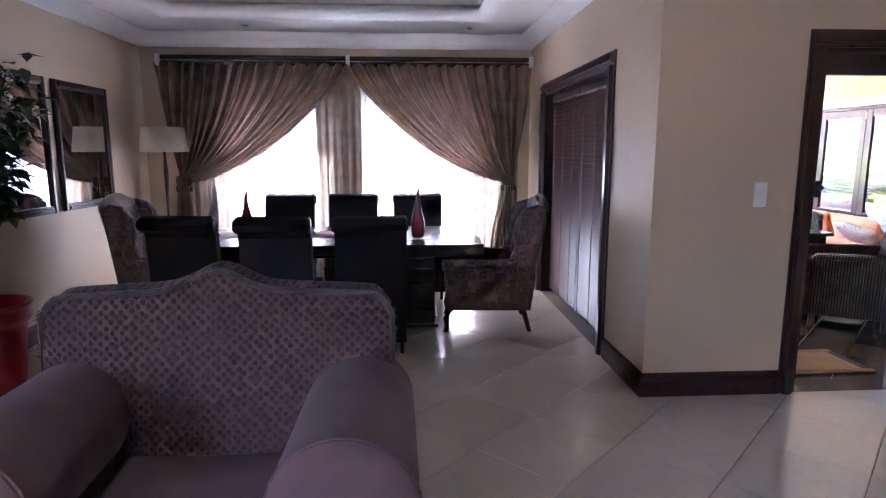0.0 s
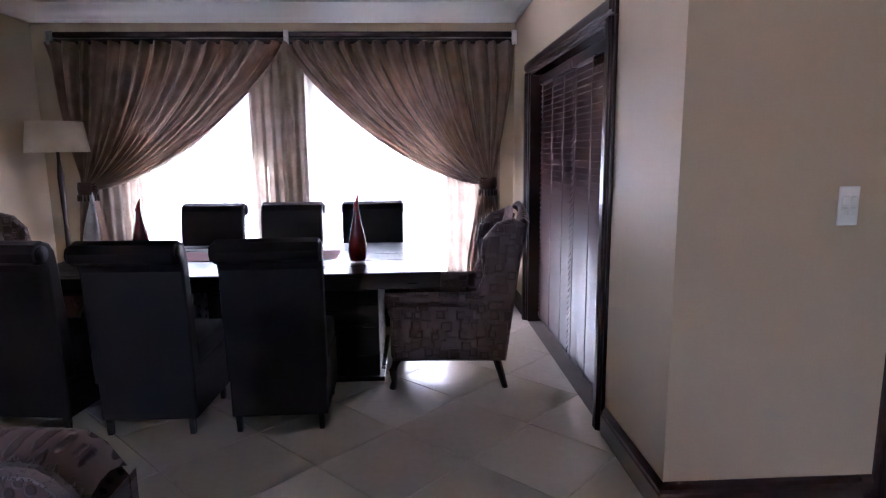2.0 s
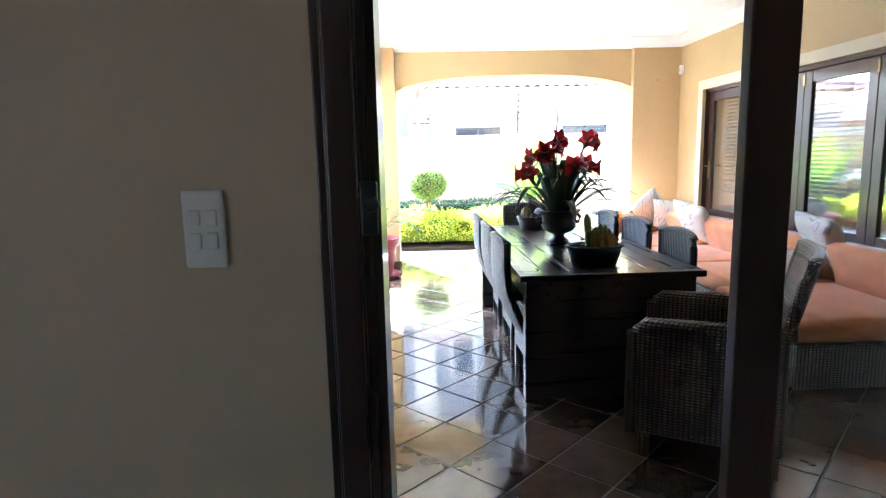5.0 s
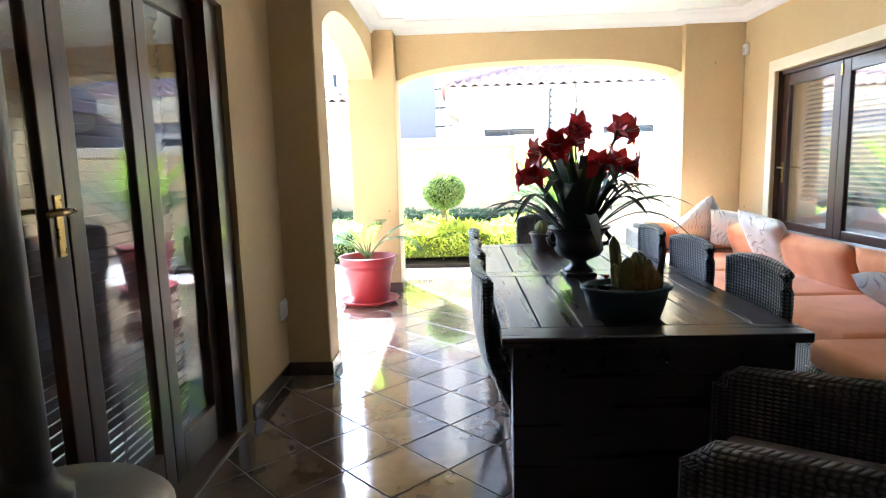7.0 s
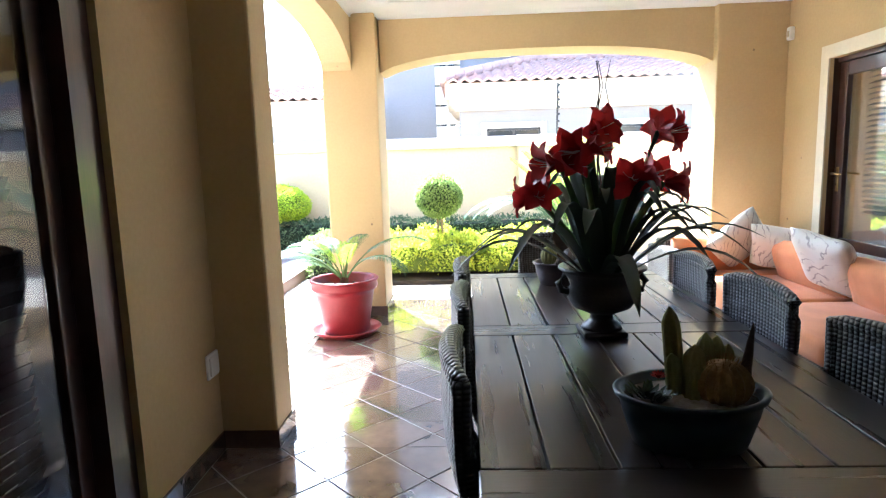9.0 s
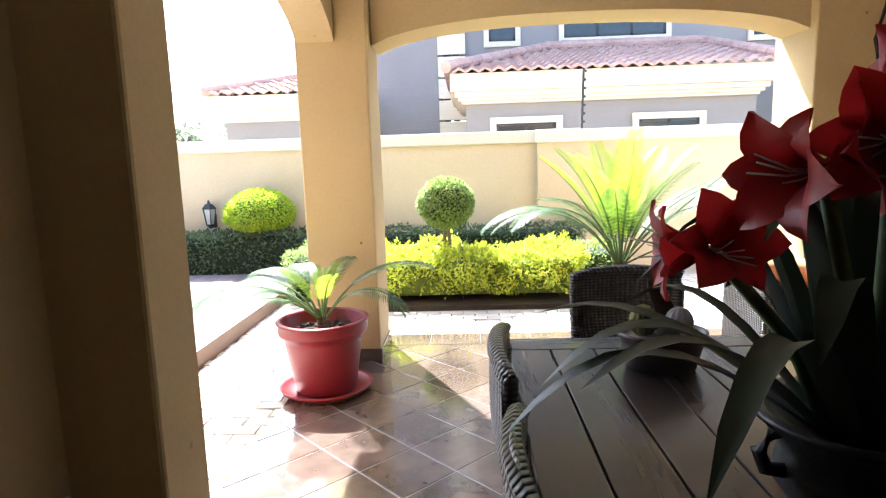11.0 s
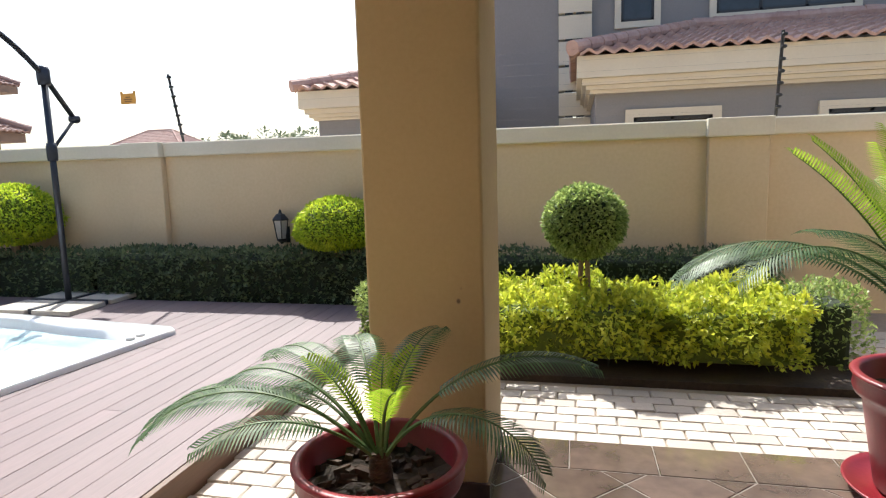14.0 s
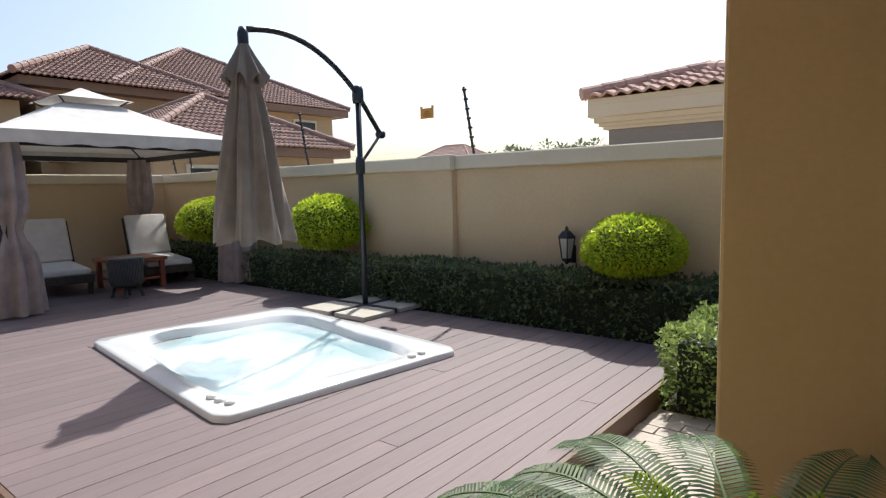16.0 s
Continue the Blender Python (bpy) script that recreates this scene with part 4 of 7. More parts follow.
for a, b in zip(line, line[1:]):
    for k in range(48):
        p = a.lerp(b, fr.random())
        d = Vector((fr.uniform(-0.014, 0.014) + (0.012 if p.x > 0.62 else -0.012 if p.x < -0.62 else 0), fr.uniform(-0.024, 0.03), fr.uniform(-0.012, 0.022)))
        q = p + d * 0.6
        w = Vector((0.0022, 0.0016, 0))
        vs = [bm.verts.new(c) for c in (p - w, p + w, q + w * 0.8, p + d + Vector((fr.uniform(-0.01, 0.01), 0, -0.006)), q - w * 0.8)]
        bm.faces.new(vs)
part("fringe", bm, FRINGE, sofa, "shaggy grey-brown fringe")
for s in (-1, 1):
    bm = bmesh.new()

    def arm(u, v):
        a = 2 * math.pi * u
        flare = 1 + 0.06 * v
        return Vector((s * 0.515 + 0.20 * math.cos(a) * flare, -0.36 + 0.72 * (1 - v), 0.575 + 0.195 * math.sin(a) * flare - 0.015 * v))
    surface(bm, 30, 14, arm, close_u=True)
    part("arm_roll", bm, MAUVE, sofa, smooth=True)
    part("arm_panel", one(s * 0.515 - 0.15, s * 0.515 + 0.15, -0.34, 0.40, 0.08, 0.55, 0.02), MAUVE, sofa)
    part("arm_front", lathe([(0.210, 0.0), (0.206, 0.012), (0.15, 0.022), (0.05, 0.026)], 30), MAUVE, sofa, smooth=True).matrix_basis = pose(s * 0.515, -0.36, 0.56, 90)
    part("piping", tube([(s * 0.515 + 0.213 * math.cos(a), -0.358, 0.56 + 0.208 * math.sin(a)) for a in (2 * math.pi * k / 28 for k in range(29))], 0.006, 6), MAUVE, sofa, smooth=True)
part("seat_cushion", one(-0.34, 0.34, -0.36, 0.27, 0.28, 0.44, 0.05, 3), MAUVE, sofa, smooth=True)
part("seat_base", one(-0.36, 0.36, -0.34, 0.48, 0.08, 0.28, 0.01), MAUVE, sofa)
for x in (-0.55, 0.55):
    for y in (-0.28, 0.42):
        part("foot", lathe([(0.025, 0), (0.035, 0.06), (0.03, 0.085)], 12), ESPRESSO, sofa, smooth=True).matrix_basis = pose(x, y, 0)

# ---- floor lamp, mirrors, indoor plant ----
lamp = thing("floor_lamp", -2.99, 6.03, 0, label="floor lamp with a cream drum shade, unlit", category="floor lamp")
part("base", lathe([(0.14, 0), (0.14, 0.02), (0.10, 0.035), (0.03, 0.05)], 28), MAHOGANY, lamp, smooth=True)
part("stem", lathe([(0.022, 0.04), (0.016, 0.2), (0.024, 0.5), (0.016, 0.9), (0.026, 1.3), (0.014, 1.45), (0.014, 1.56)], 14), MAHOGANY, lamp, smooth=True)
part("shade", surface(bmesh.new(), 40, 2, lambda u, v: Vector(((0.25 - 0.035 * v) * math.cos(2 * math.pi * u), (0.25 - 0.035 * v) * math.sin(2 * math.pi * u), 1.515 + 0.26 * v)), close_u=True), SHADE, lamp, "cream fabric shade", True)
for y0, y1 in ((3.66, 4.555), (4.655, 5.565)):
    mir = thing("wall_mirror", RL, (y0 + y1) / 2, 1.565, label="wall mirror in a dark moulded frame", category="mirror", group="dining mirrors")
    w, h = (y1 - y0) / 2, 0.56
    part("mirror_glass", one(0.008, 0.014, -w + 0.05, w - 0.05, -h + 0.05, h - 0.05), SILVER_MIRROR, mir)
    for nm, a, b, c, d in (("side", -w, -w + 0.065, -h, h), ("side", w - 0.065, w, -h, h), ("rail", -w + 0.065, w - 0.065, h - 0.065, h), ("rail", -w + 0.065, w - 0.065, -h, -h + 0.065)):
        bm = one(0.002, 0.028, a, b, c, d, 0.006)
        box(bm, 0.002, 0.04, a + 0.012, b - 0.022 if nm == "side" else b - 0.0, c + (0.012 if nm == "rail" else 0), d - (0.022 if nm == "rail" else 0), 0.006)
        part("frame_" + nm, bm, MAHOGANY, mir)

LEAF_DARK = leafy("dark_glossy_leaf", (0.012, 0.03, 0.012), (0.04, 0.085, 0.03), 0.2)
PETAL_WHITE = leafy("white_blossom", (0.55, 0.55, 0.5), (0.8, 0.8, 0.74), 0.3)


def leaf(bm, p, d, up, l, w, fold=0.15):
    """A pointed leaf of six faces from p along d."""
    d = d.normalized()
    s = d.cross(up)
    s = s.normalized() if s.length > 1e-4 else Vector((1, 0, 0))
    n = s.cross(d)
    mid = [bm.verts.new(p), bm.verts.new(p + d * l * 0.45 - n * l * 0.02), bm.verts.new(p + d * l - n * l * 0.14)]
    for sg in (-1, 1):
        e = bm.verts.new(p + d * l * 0.35 + s * sg * w * 0.5 + n * w * fold)
        bm.faces.new((mid[0], e, mid[1]) if sg > 0 else (mid[0], mid[1], e))
        bm.faces.new((mid[1], e, mid[2]) if sg > 0 else (mid[1], mid[2], e))


def planter(name, x, y, r, h, label, saucer=True, group=""):
    """Round plastic pot with a rolled rim, soil, and a saucer."""
    ob = thing(name, x, y, 0, label=label, category="plant pot", group=group)
    z0 = 0.02 if saucer else 0.0
    part("pot_body", lathe([(r * 0.66, z0), (r * 0.70, z0 + 0.015), (r * 0.88, h * 0.72), (r * 0.90, h * 0.80), (r * 0.99, h * 0.815), (r * 1.02, h * 0.86), (r * 1.0, h * 0.955), (r * 1.04, h * 0.965), (r * 1.06, h * 0.985), (r * 1.03, h), (r * 0.95, h), (r * 0.92, h * 0.97), (r * 0.84, h * 0.60)], 48), POT_RED, ob, smooth=True)
    bm = bmesh.new()
    surface(bm, 28, 6, lambda u, v: Vector((r * 0.885 * v * math.cos(2 * math.pi * u), r * 0.885 * v * math.sin(2 * math.pi * u), h * 0.80 + 0.020 * noise.noise(Vector((9 * v * math.cos(6.28 * u), 9 * v * math.sin(6.28 * u), x))))), close_u=True)
    part("soil", bm, SOIL, ob, "dark potting soil")
    bm = bmesh.new()
    chip = random.Random(int(100 * x))
    for i in range(46):
        a, d = chip.uniform(0, 6.28), r * 0.84 * math.sqrt(chip.uniform(0.06, 1))
        l, w, up = chip.uniform(0.012, 0.034), chip.uniform(0.008, 0.018), chip.uniform(0.006, 0.016)
        turn_ = pose(d * math.cos(a), d * math.sin(a), h * 0.80 + 0.008, chip.uniform(-25, 25), chip.uniform(-25, 25), chip.uniform(0, 360))
        n0 = len(bm.verts)
        box(bm, -l, l, -w, w, -up, up)
        bm.verts.ensure_lookup_table()
        for v in bm.verts[n0:]:
            v.co = turn_ @ (v.co * chip.uniform(0.75, 1.1))
    tagged(part("bark_chips", bm, BARK_CHIP, ob, "dark bark chips"), kind="stuff")
    if saucer:
        part("saucer", lathe([(r * 0.88, 0.0), (r * 1.02, 0.03), (r * 1.08, 0.05), (r * 1.06, 0.055), (r * 1.0, 0.035), (r * 0.7, 0.018)], 44), POT_RED, ob, smooth=True)
    return ob


planter("plant_pot", -2.92, 2.95, 0.25, 0.62, "red plastic pot holding an indoor plant", False)
ob = thing("indoor_plant", -2.92, 2.95, 0.52, label="leafy indoor plant with white blossoms, in a red pot", category="plant")
pr = random.Random(5)
bl_, bf_, bs_ = bmesh.new(), bmesh.new(), bmesh.new()
for i in range(16):
    a, t = pr.uniform(0, 6.28), pr.uniform(0.08, 0.38)
    top = Vector((t * math.cos(a) * 0.6 - 0.05, t * math.sin(a) * 1.2 + 0.25, pr.uniform(0.7, 1.55)))
    pts = [Vector((0, 0, 0)), Vector((top.x * 0.25, top.y * 0.25, top.z * 0.5)), top]
    tube(pts, [0.010, 0.008, 0.004], 5, bs_)
    for k in range(75):
        v = pr.uniform(0.4, 1.05)
        p = pts[1].lerp(pts[2], v) + Vector((pr.uniform(-.09, .09), pr.uniform(-.09, .09), pr.uniform(-.08, .08)))
        if p.x < -0.24:
            p.x = -0.24
        leaf(bl_, p, Vector((pr.uniform(-0.3, 1), pr.uniform(-1, 1), pr.uniform(-0.8, 0.5))), Vector((0, 0, 1)), pr.uniform(0.09, 0.16), pr.uniform(0.05, 0.085))
    if i % 2 == 0:
        for k in range(60):
            p = top + Vector((pr.gauss(0, 0.025), pr.gauss(0, 0.025), -pr.random() * 0.22))
            leaf(bf_, p, Vector((pr.uniform(-1, 1), pr.uniform(-1, 1), pr.uniform(-1, 0.5))), Vector((0, 0, 1)), 0.028, 0.022)
part("stem", bs_, JOINERY, ob), part("foliage", bl_, LEAF_DARK, ob), part("blossom", bf_, PETAL_WHITE, ob, "hanging white blossoms")

# ---- materials of the patio ----
TABLE_WOOD = wood("dark_patio_timber", (0.020, 0.014, 0.013), (0.042, 0.031, 0.028), 0.30, "y", 0.3, 0.12)
TABLE_WOOD_X = wood("dark_patio_timber_cross", (0.020, 0.014, 0.013), (0.042, 0.031, 0.028), 0.30, "x", 0.3, 0.12)
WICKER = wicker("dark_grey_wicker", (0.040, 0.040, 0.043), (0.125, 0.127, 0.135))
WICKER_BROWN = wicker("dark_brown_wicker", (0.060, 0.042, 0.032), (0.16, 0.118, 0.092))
ORANGE = fabric("orange_canvas", (0.50, 0.19, 0.070), (0.62, 0.25, 0.10), 700, 0.85, 0.2)
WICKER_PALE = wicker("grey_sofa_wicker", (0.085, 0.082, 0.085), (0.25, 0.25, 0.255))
TAUPE_SEAT = fabric("taupe_seat_pad", (0.15, 0.10, 0.08), (0.22, 0.15, 0.12))


def printed(name, ground, ink):
    """Pale cloth with faded script-like print."""
    m, nt, b = nodes_of(name)
    v = place(nt, own=True)
    w = add(nt, "ShaderNodeTexWave", Scale=9.0, Distortion=9.0, Detail=3.0)
    nt.links.new(v, w.inputs["Vector"])
    lines = ramp(nt, w.outputs["Fac"], [(0.0, (1, 1, 1)), (0.22, (0, 0, 0))])
    patch = ramp(nt, noisy(nt, v, 7, 2), [(0.42, (0, 0, 0)), (0.56, (1, 1, 1))])
    both = mixed(nt, 1.0, lines, patch, "MULTIPLY")
    nt.links.new(mixed(nt, both, ground, ink), b.inputs["Base Color"])
    b.inputs["Roughness"].default_value = 0.9
    bumped(nt, b, noisy(nt, v, 160, 2), 0.2, 0.002)
    return m


PRINT = printed("printed_cushion_cloth", (0.62, 0.60, 0.56), (0.30, 0.28, 0.28))
IRON = plain("dark_urn_iron", (0.012, 0.011, 0.011), (0.03, 0.027, 0.025), 0.4, 12, 90, 0.3)
TEAL_POT = plain("teal_plastic_bowl", (0.018, 0.038, 0.050), (0.030, 0.058, 0.074), 0.4, 4, 80, 0.1)
BROWN_POT = plain("brown_glazed_bowl", (0.06, 0.04, 0.035), (0.10, 0.07, 0.06), 0.35, 6, 80, 0.1)
CACTUS = plain("pale_cactus", (0.15, 0.16, 0.05), (0.27, 0.26, 0.10), 0.8, 18, 120, 0.5)
CACTUS_GOLD = plain("golden_cactus", (0.16, 0.10, 0.035), (0.30, 0.19, 0.07), 0.85, 30, 150, 0.8)
GRAVEL = plain("pale_gravel", (0.20, 0.17, 0.14), (0.42, 0.38, 0.33), 0.9, 40, 120, 0.9)
STRAP = leafy("strap_leaf", (0.008, 0.017, 0.009), (0.030, 0.050, 0.021), 0.12)
PETAL_RED = leafy("red_petal", (0.32, 0.009, 0.013), (0.52, 0.024, 0.023), 0.32)
STEM = plain("green_stem", (0.06, 0.11, 0.03), (0.10, 0.17, 0.05), 0.6, 9, 60, 0.1)
TWIG = plain("dry_twig", (0.05, 0.03, 0.02), (0.10, 0.07, 0.05), 0.8, 9, 60, 0.2)

# ---- folding door in the east wall, blinds behind it ----
elw = (WY1 - WY0) / 5
for i in range(5):
    d = glazed_leaf("door_3", elw, 2.06, JOINERY, "brown timber folding door leaf with glass", stile=0.10, bottom=0.72, handle=1 if i == 4 else 0, pane=GLASS_EAST)
    d.matrix_basis = pose(PX1 + 0.10, WY0 + i * elw, 0, 0, 0, 90)
setting("door_3_frame", boxes((PX1 + 0.03, PX1 + 0.16, WY1 - 0.002, WY1 + 0.004, 0, WH), (PX1 + 0.06, PX1 + 0.14, WY0, WY1, 2.065, WH + 0.003)), JOINERY, "brown timber door frame", "door frame")
for i in range(1, 5):
    part("hinge", one(PX1 + 0.07, PX1 + 0.078, WY0 + i * elw - 0.012, WY0 + i * elw + 0.012, 1.94, 2.03, 0.002), BRASS, bpy.data.objects["door_3_frame"], "brass hinge")
SLAT_WHITE = plain("pale_blind_slat", (0.24, 0.228, 0.208), (0.32, 0.305, 0.28), 0.5, 3, 40, 0.02)
for k in range(3):
    y0, y1 = WY0 + k * 1.36 + 0.02, WY0 + (k + 1) * 1.36 - 0.02
    bl = thing("venetian_blind", PX1 + 0.20, (y0 + y1) / 2, 0, label="pale slatted venetian blind behind glass", category="blind", group="patio blinds")
    h = (y1 - y0) / 2
    part("head_rail", one(-0.025, 0.025, -h, h, 2.02, 2.08), SLAT_WHITE, bl)
    sl = part("slat", one(-0.025, 0.025, -h, h, -0.0015, 0.0015), SLAT_WHITE, bl)
    for i in range(27):
        m = pose(0, 0, 0.93 + i * 0.040, 0, -24, 0)
        if i == 0:
            sl.matrix_basis = m
        else:
            again(sl, m)

# ---- wall fittings ----
ob = thing("motion_detector", PX1, 9.10, 2.40, label="white plastic wall detector in the corner", category="detector")
part("housing", one(-0.045, 0.0, -0.03, 0.03, -0.055, 0.055, 0.012, 3), PLASTIC, ob)
part("lens", one(-0.052, -0.043, -0.02, 0.02, -0.03, 0.02, 0.004), SHADE, ob)
ob = thing("wall_socket", 1.46, 6.425, 0.46, label="white plastic socket cover on the golden wall", category="socket")
part("plate", one(0, 0.014, -0.06, 0.06, -0.06, 0.06, 0.006), PLASTIC, ob)
part("flap", one(0.013, 0.022, -0.045, 0.045, -0.045, 0.045, 0.004), PLASTIC, ob)

# ---- patio heater ----
DULL_STEEL = plain("dull_grey_steel", (0.16, 0.15, 0.14), (0.24, 0.225, 0.21), 0.45, 8, 80, 0.05, (1, 1, 0.1), metal=0.7)
heater = thing("patio_heater", 1.735, 3.90, 0, label="steel patio heater with a round cylinder housing", category="patio heater")
part("foot", lathe([(0.27, 0), (0.28, 0.03), (0.25, 0.06)], 36), BLACK_METAL, heater, smooth=True)
part("housing", lathe([(0.235, 0.06), (0.235, 0.57), (0.25, 0.61), (0.255, 0.63), (0.23, 0.655), (0.12, 0.675), (0.05, 0.68)], 40), DULL_STEEL, heater, smooth=True)
part("collar", lathe([(0.07, 0.67), (0.075, 0.71), (0.05, 0.73), (0.045, 0.75)], 24), BLACK_METAL, heater, smooth=True)
part("pole", lathe([(0.042, 0.71), (0.042, 2.0)], 24), DULL_STEEL, heater, smooth=True)
part("burner", lathe([(0.05, 1.98), (0.10, 2.0), (0.105, 2.2), (0.06, 2.24)], 24), BLACK_METAL, heater, smooth=True)
part("reflector", lathe([(0.36, 2.26), (0.37, 2.255), (0.20, 2.31), (0.02, 2.33)], 40), CHROME, heater, smooth=True)

# ---- patio table ----
pt = thing("patio_table", 3.24, 5.965, 0, label="dark timber patio table with slatted top", category="table")
TW, TL = 0.52, 1.185
part("end_board", one(-TW, TW, -TL, -TL + 0.13, 0.705, 0.74, 0.004), TABLE_WOOD_X, pt)
part("end_board", one(-TW, TW, TL - 0.13, TL, 0.705, 0.74, 0.004), TABLE_WOOD_X, pt)
part("middle_board", one(-TW, TW, -0.07, 0.06, 0.705, 0.74, 0.004), TABLE_WOOD_X, pt)
pw = 2 * TW / 7
for y0, y1 in ((-TL + 0.134, -0.074), (0.064, TL - 0.134)):
    for i in range(7):
        part("plank", one(-TW + i * pw + 0.003, -TW + (i + 1) * pw - 0.003, y0, y1, 0.705, 0.7395, 0.003), TABLE_WOOD, pt)
part("underframe", boxes((-TW + 0.04, TW - 0.04, -TL + 0.04, -TL + 0.07, 0.60, 0.705), (-TW + 0.04, TW - 0.04, TL - 0.07, TL - 0.04, 0.60, 0.705), (-TW + 0.04, -TW + 0.07, -TL + 0.07, TL - 0.07, 0.60, 0.705), (TW - 0.07, TW - 0.04, -TL + 0.07, TL - 0.07, 0.60, 0.705)), TABLE_WOOD, pt)
for sy in (-1, 1):
    y = sy * (TL - 0.10)
    part("end_panel", one(-TW + 0.04, 0.25, y - 0.035, y + 0.035, 0.0, 0.705, 0.004), TABLE_WOOD_X, pt)
    part("leg", one(TW - 0.15, TW - 0.04, y - 0.055, y + 0.055, 0.0, 0.705, 0.004), TABLE_WOOD, pt)


# ---- wicker chairs ----
def rim(pts, r=0.016, bm=None):
    return tube(pts, r, 8, bm)


def wicker_chair():
    """Armless wicker chair with an S-curved back; faces +y, back towards -y."""
    ob = thing("wicker_chair", label="dark grey woven wicker chair", category="chair", group="wicker chairs round the patio table")
    part("seat", one(-0.225, 0.225, -0.20, 0.27, 0.36, 0.43, 0.02, 2), WICKER, ob)
    part("skirt", one(-0.22, 0.22, -0.21, 0.26, 0.14, 0.36, 0.008), WICKER, ob)

    def back(off):
        def f(u, v):
            y = -0.21 - 0.16 * v - 0.05 * math.sin(math.pi * v * 1.1) + 0.03 * (2 * u - 1) ** 2
            return Vector(((u - 0.5) * (0.435 + 0.03 * v), y + off, 0.30 + 0.58 * v + 0.02 * math.cos((u - 0.5) * math.pi) * v))
        return f
    bm = bmesh.new()
    surface(bm, 17, 17, back(0.0)), surface(bm, 17, 17, back(-0.035))
    part("backrest", bm, WICKER, ob, smooth=True)
    fr_, bk = back(0.0), back(-0.035)
    path = [(fr_(0, v / 10) + bk(0, v / 10)) / 2 for v in range(11)] + [(fr_(u / 12, 1) + bk(u / 12, 1)) / 2 for u in range(1, 12)] + [(fr_(1, 1 - v / 10) + bk(1, 1 - v / 10)) / 2 for v in range(11)]
    part("back_rim", rim(path, 0.024), WICKER, ob, smooth=True)
    for x in (-0.19, 0.19):
        part("leg", one(x - 0.02, x + 0.02, 0.21, 0.25, 0, 0.15), WICKER, ob)
        part("leg", one(x - 0.02, x + 0.02, -0.21, -0.17, 0, 0.15), WICKER, ob)
    return ob


wc = wicker_chair()
wc.matrix_basis = pose(3.02, 5.27, 0, 0, 0, -88)
for x, y, r in ((3.03, 5.95, -90), (3.03, 6.57, -92), (3.46, 5.27, 90), (3.46, 5.96, 92), (3.45, 6.60, 88), (3.29, 7.27, 180)):
    copy_thing(wc, pose(x, y, 0, 0, 0, r))


def wicker_armchair(x, y, r):
    ob = thing("wicker_armchair", x, y, 0, r, "dark brown woven wicker armchair with a seat pad", "armchair")
    part("seat_base", one(-0.27, 0.27, -0.25, 0.30, 0.10, 0.36, 0.012), WICKER_BROWN, ob)
    part("seat_pad", one(-0.25, 0.25, -0.20, 0.30, 0.36, 0.44, 0.03, 3), TAUPE_SEAT, ob, "taupe cloth seat pad", True)
    bm = bmesh.new()
    f1 = lambda u, v: Vector(((u - 0.5) * 0.60, -0.22 - 0.16 * v + 0.04 * (2 * u - 1) ** 2, 0.30 + 0.64 * v))
    f2 = lambda u, v: f1(u, v) + Vector((0, -0.04, 0))
    surface(bm, 13, 13, f1), surface(bm, 13, 13, f2)
    part("backrest", bm, WICKER_BROWN, ob, smooth=True)
    part("back_rim", rim([f1(0, v / 8) + Vector((0, -0.02, 0)) for v in range(9)] + [f1(u / 10, 1) + Vector((0, -0.02, 0)) for u in range(1, 10)] + [f1(1, 1 - v / 8) + Vector((0, -0.02, 0)) for v in range(9)], 0.026), WICKER_BROWN, ob, smooth=True)
    for s in (-1, 1):
        part("arm", one(s * 0.30 - 0.035, s * 0.30 + 0.035, -0.30, 0.31, 0.10, 0.62, 0.018, 2), WICKER_BROWN, ob)
        part("arm_rim", rim([(s * 0.30, -0.32, 0.64), (s * 0.30, 0.0, 0.625), (s * 0.30, 0.27, 0.615), (s * 0.30, 0.32, 0.58), (s * 0.30, 0.325, 0.10)], 0.036), WICKER_BROWN, ob, smooth=True)
        for yy in (-0.26, 0.27):
            part("leg", one(s * 0.30 - 0.025, s * 0.30 + 0.025, yy - 0.025, yy + 0.025, 0, 0.11), WICKER_BROWN, ob)
    return ob


wicker_armchair(3.58, 4.33, 60)


# ---- corner sofa of wicker units ----
def sofa_unit(x, y, r, w, depth=0.98, arm=0):
    """Wicker sofa unit; faces +y, back at y = -depth / 2."""
    ob = thing("sofa_unit", x, y, 0, r, "wicker sofa unit with orange cushions", "sofa", "corner sofa units")
    d = depth / 2
    part("base", one(-w / 2, w / 2, -d, d, 0.04, 0.30, 0.012), WICKER_PALE, ob)
    part("back", one(-w / 2, w / 2, -d, -d + 0.20, 0.30, 0.69, 0.02), WICKER_PALE, ob)
    part("seat_cushion", one(-w / 2 + 0.01, w / 2 - 0.01, -d + 0.20, d - 0.005, 0.30, 0.44, 0.045, 3), ORANGE, ob, "orange seat cushion", True)
    bm = bmesh.new()
    cushion(bm, w - 0.03, 0.36, 0.17, pose(0, -d + 0.29, 0.575, 70, 0, 0), 16, 0.35, 0.012)
    part("back_cushion", bm, ORANGE, ob, "orange back cushion", True)
    for sx in (-1, 1):
        for sy in (-1, 1):
            part("foot", one(sx * (w / 2 - 0.06) - 0.02, sx * (w / 2 - 0.06) + 0.02, sy * (d - 0.06) - 0.02, sy * (d - 0.06) + 0.02, 0, 0.04), BLACK_METAL, ob)
    if arm:
        part("arm", one(arm * w / 2 - 0.07, arm * w / 2 + 0.07, -d, d, 0.04, 0.64, 0.02), WICKER_PALE, ob)
    return ob


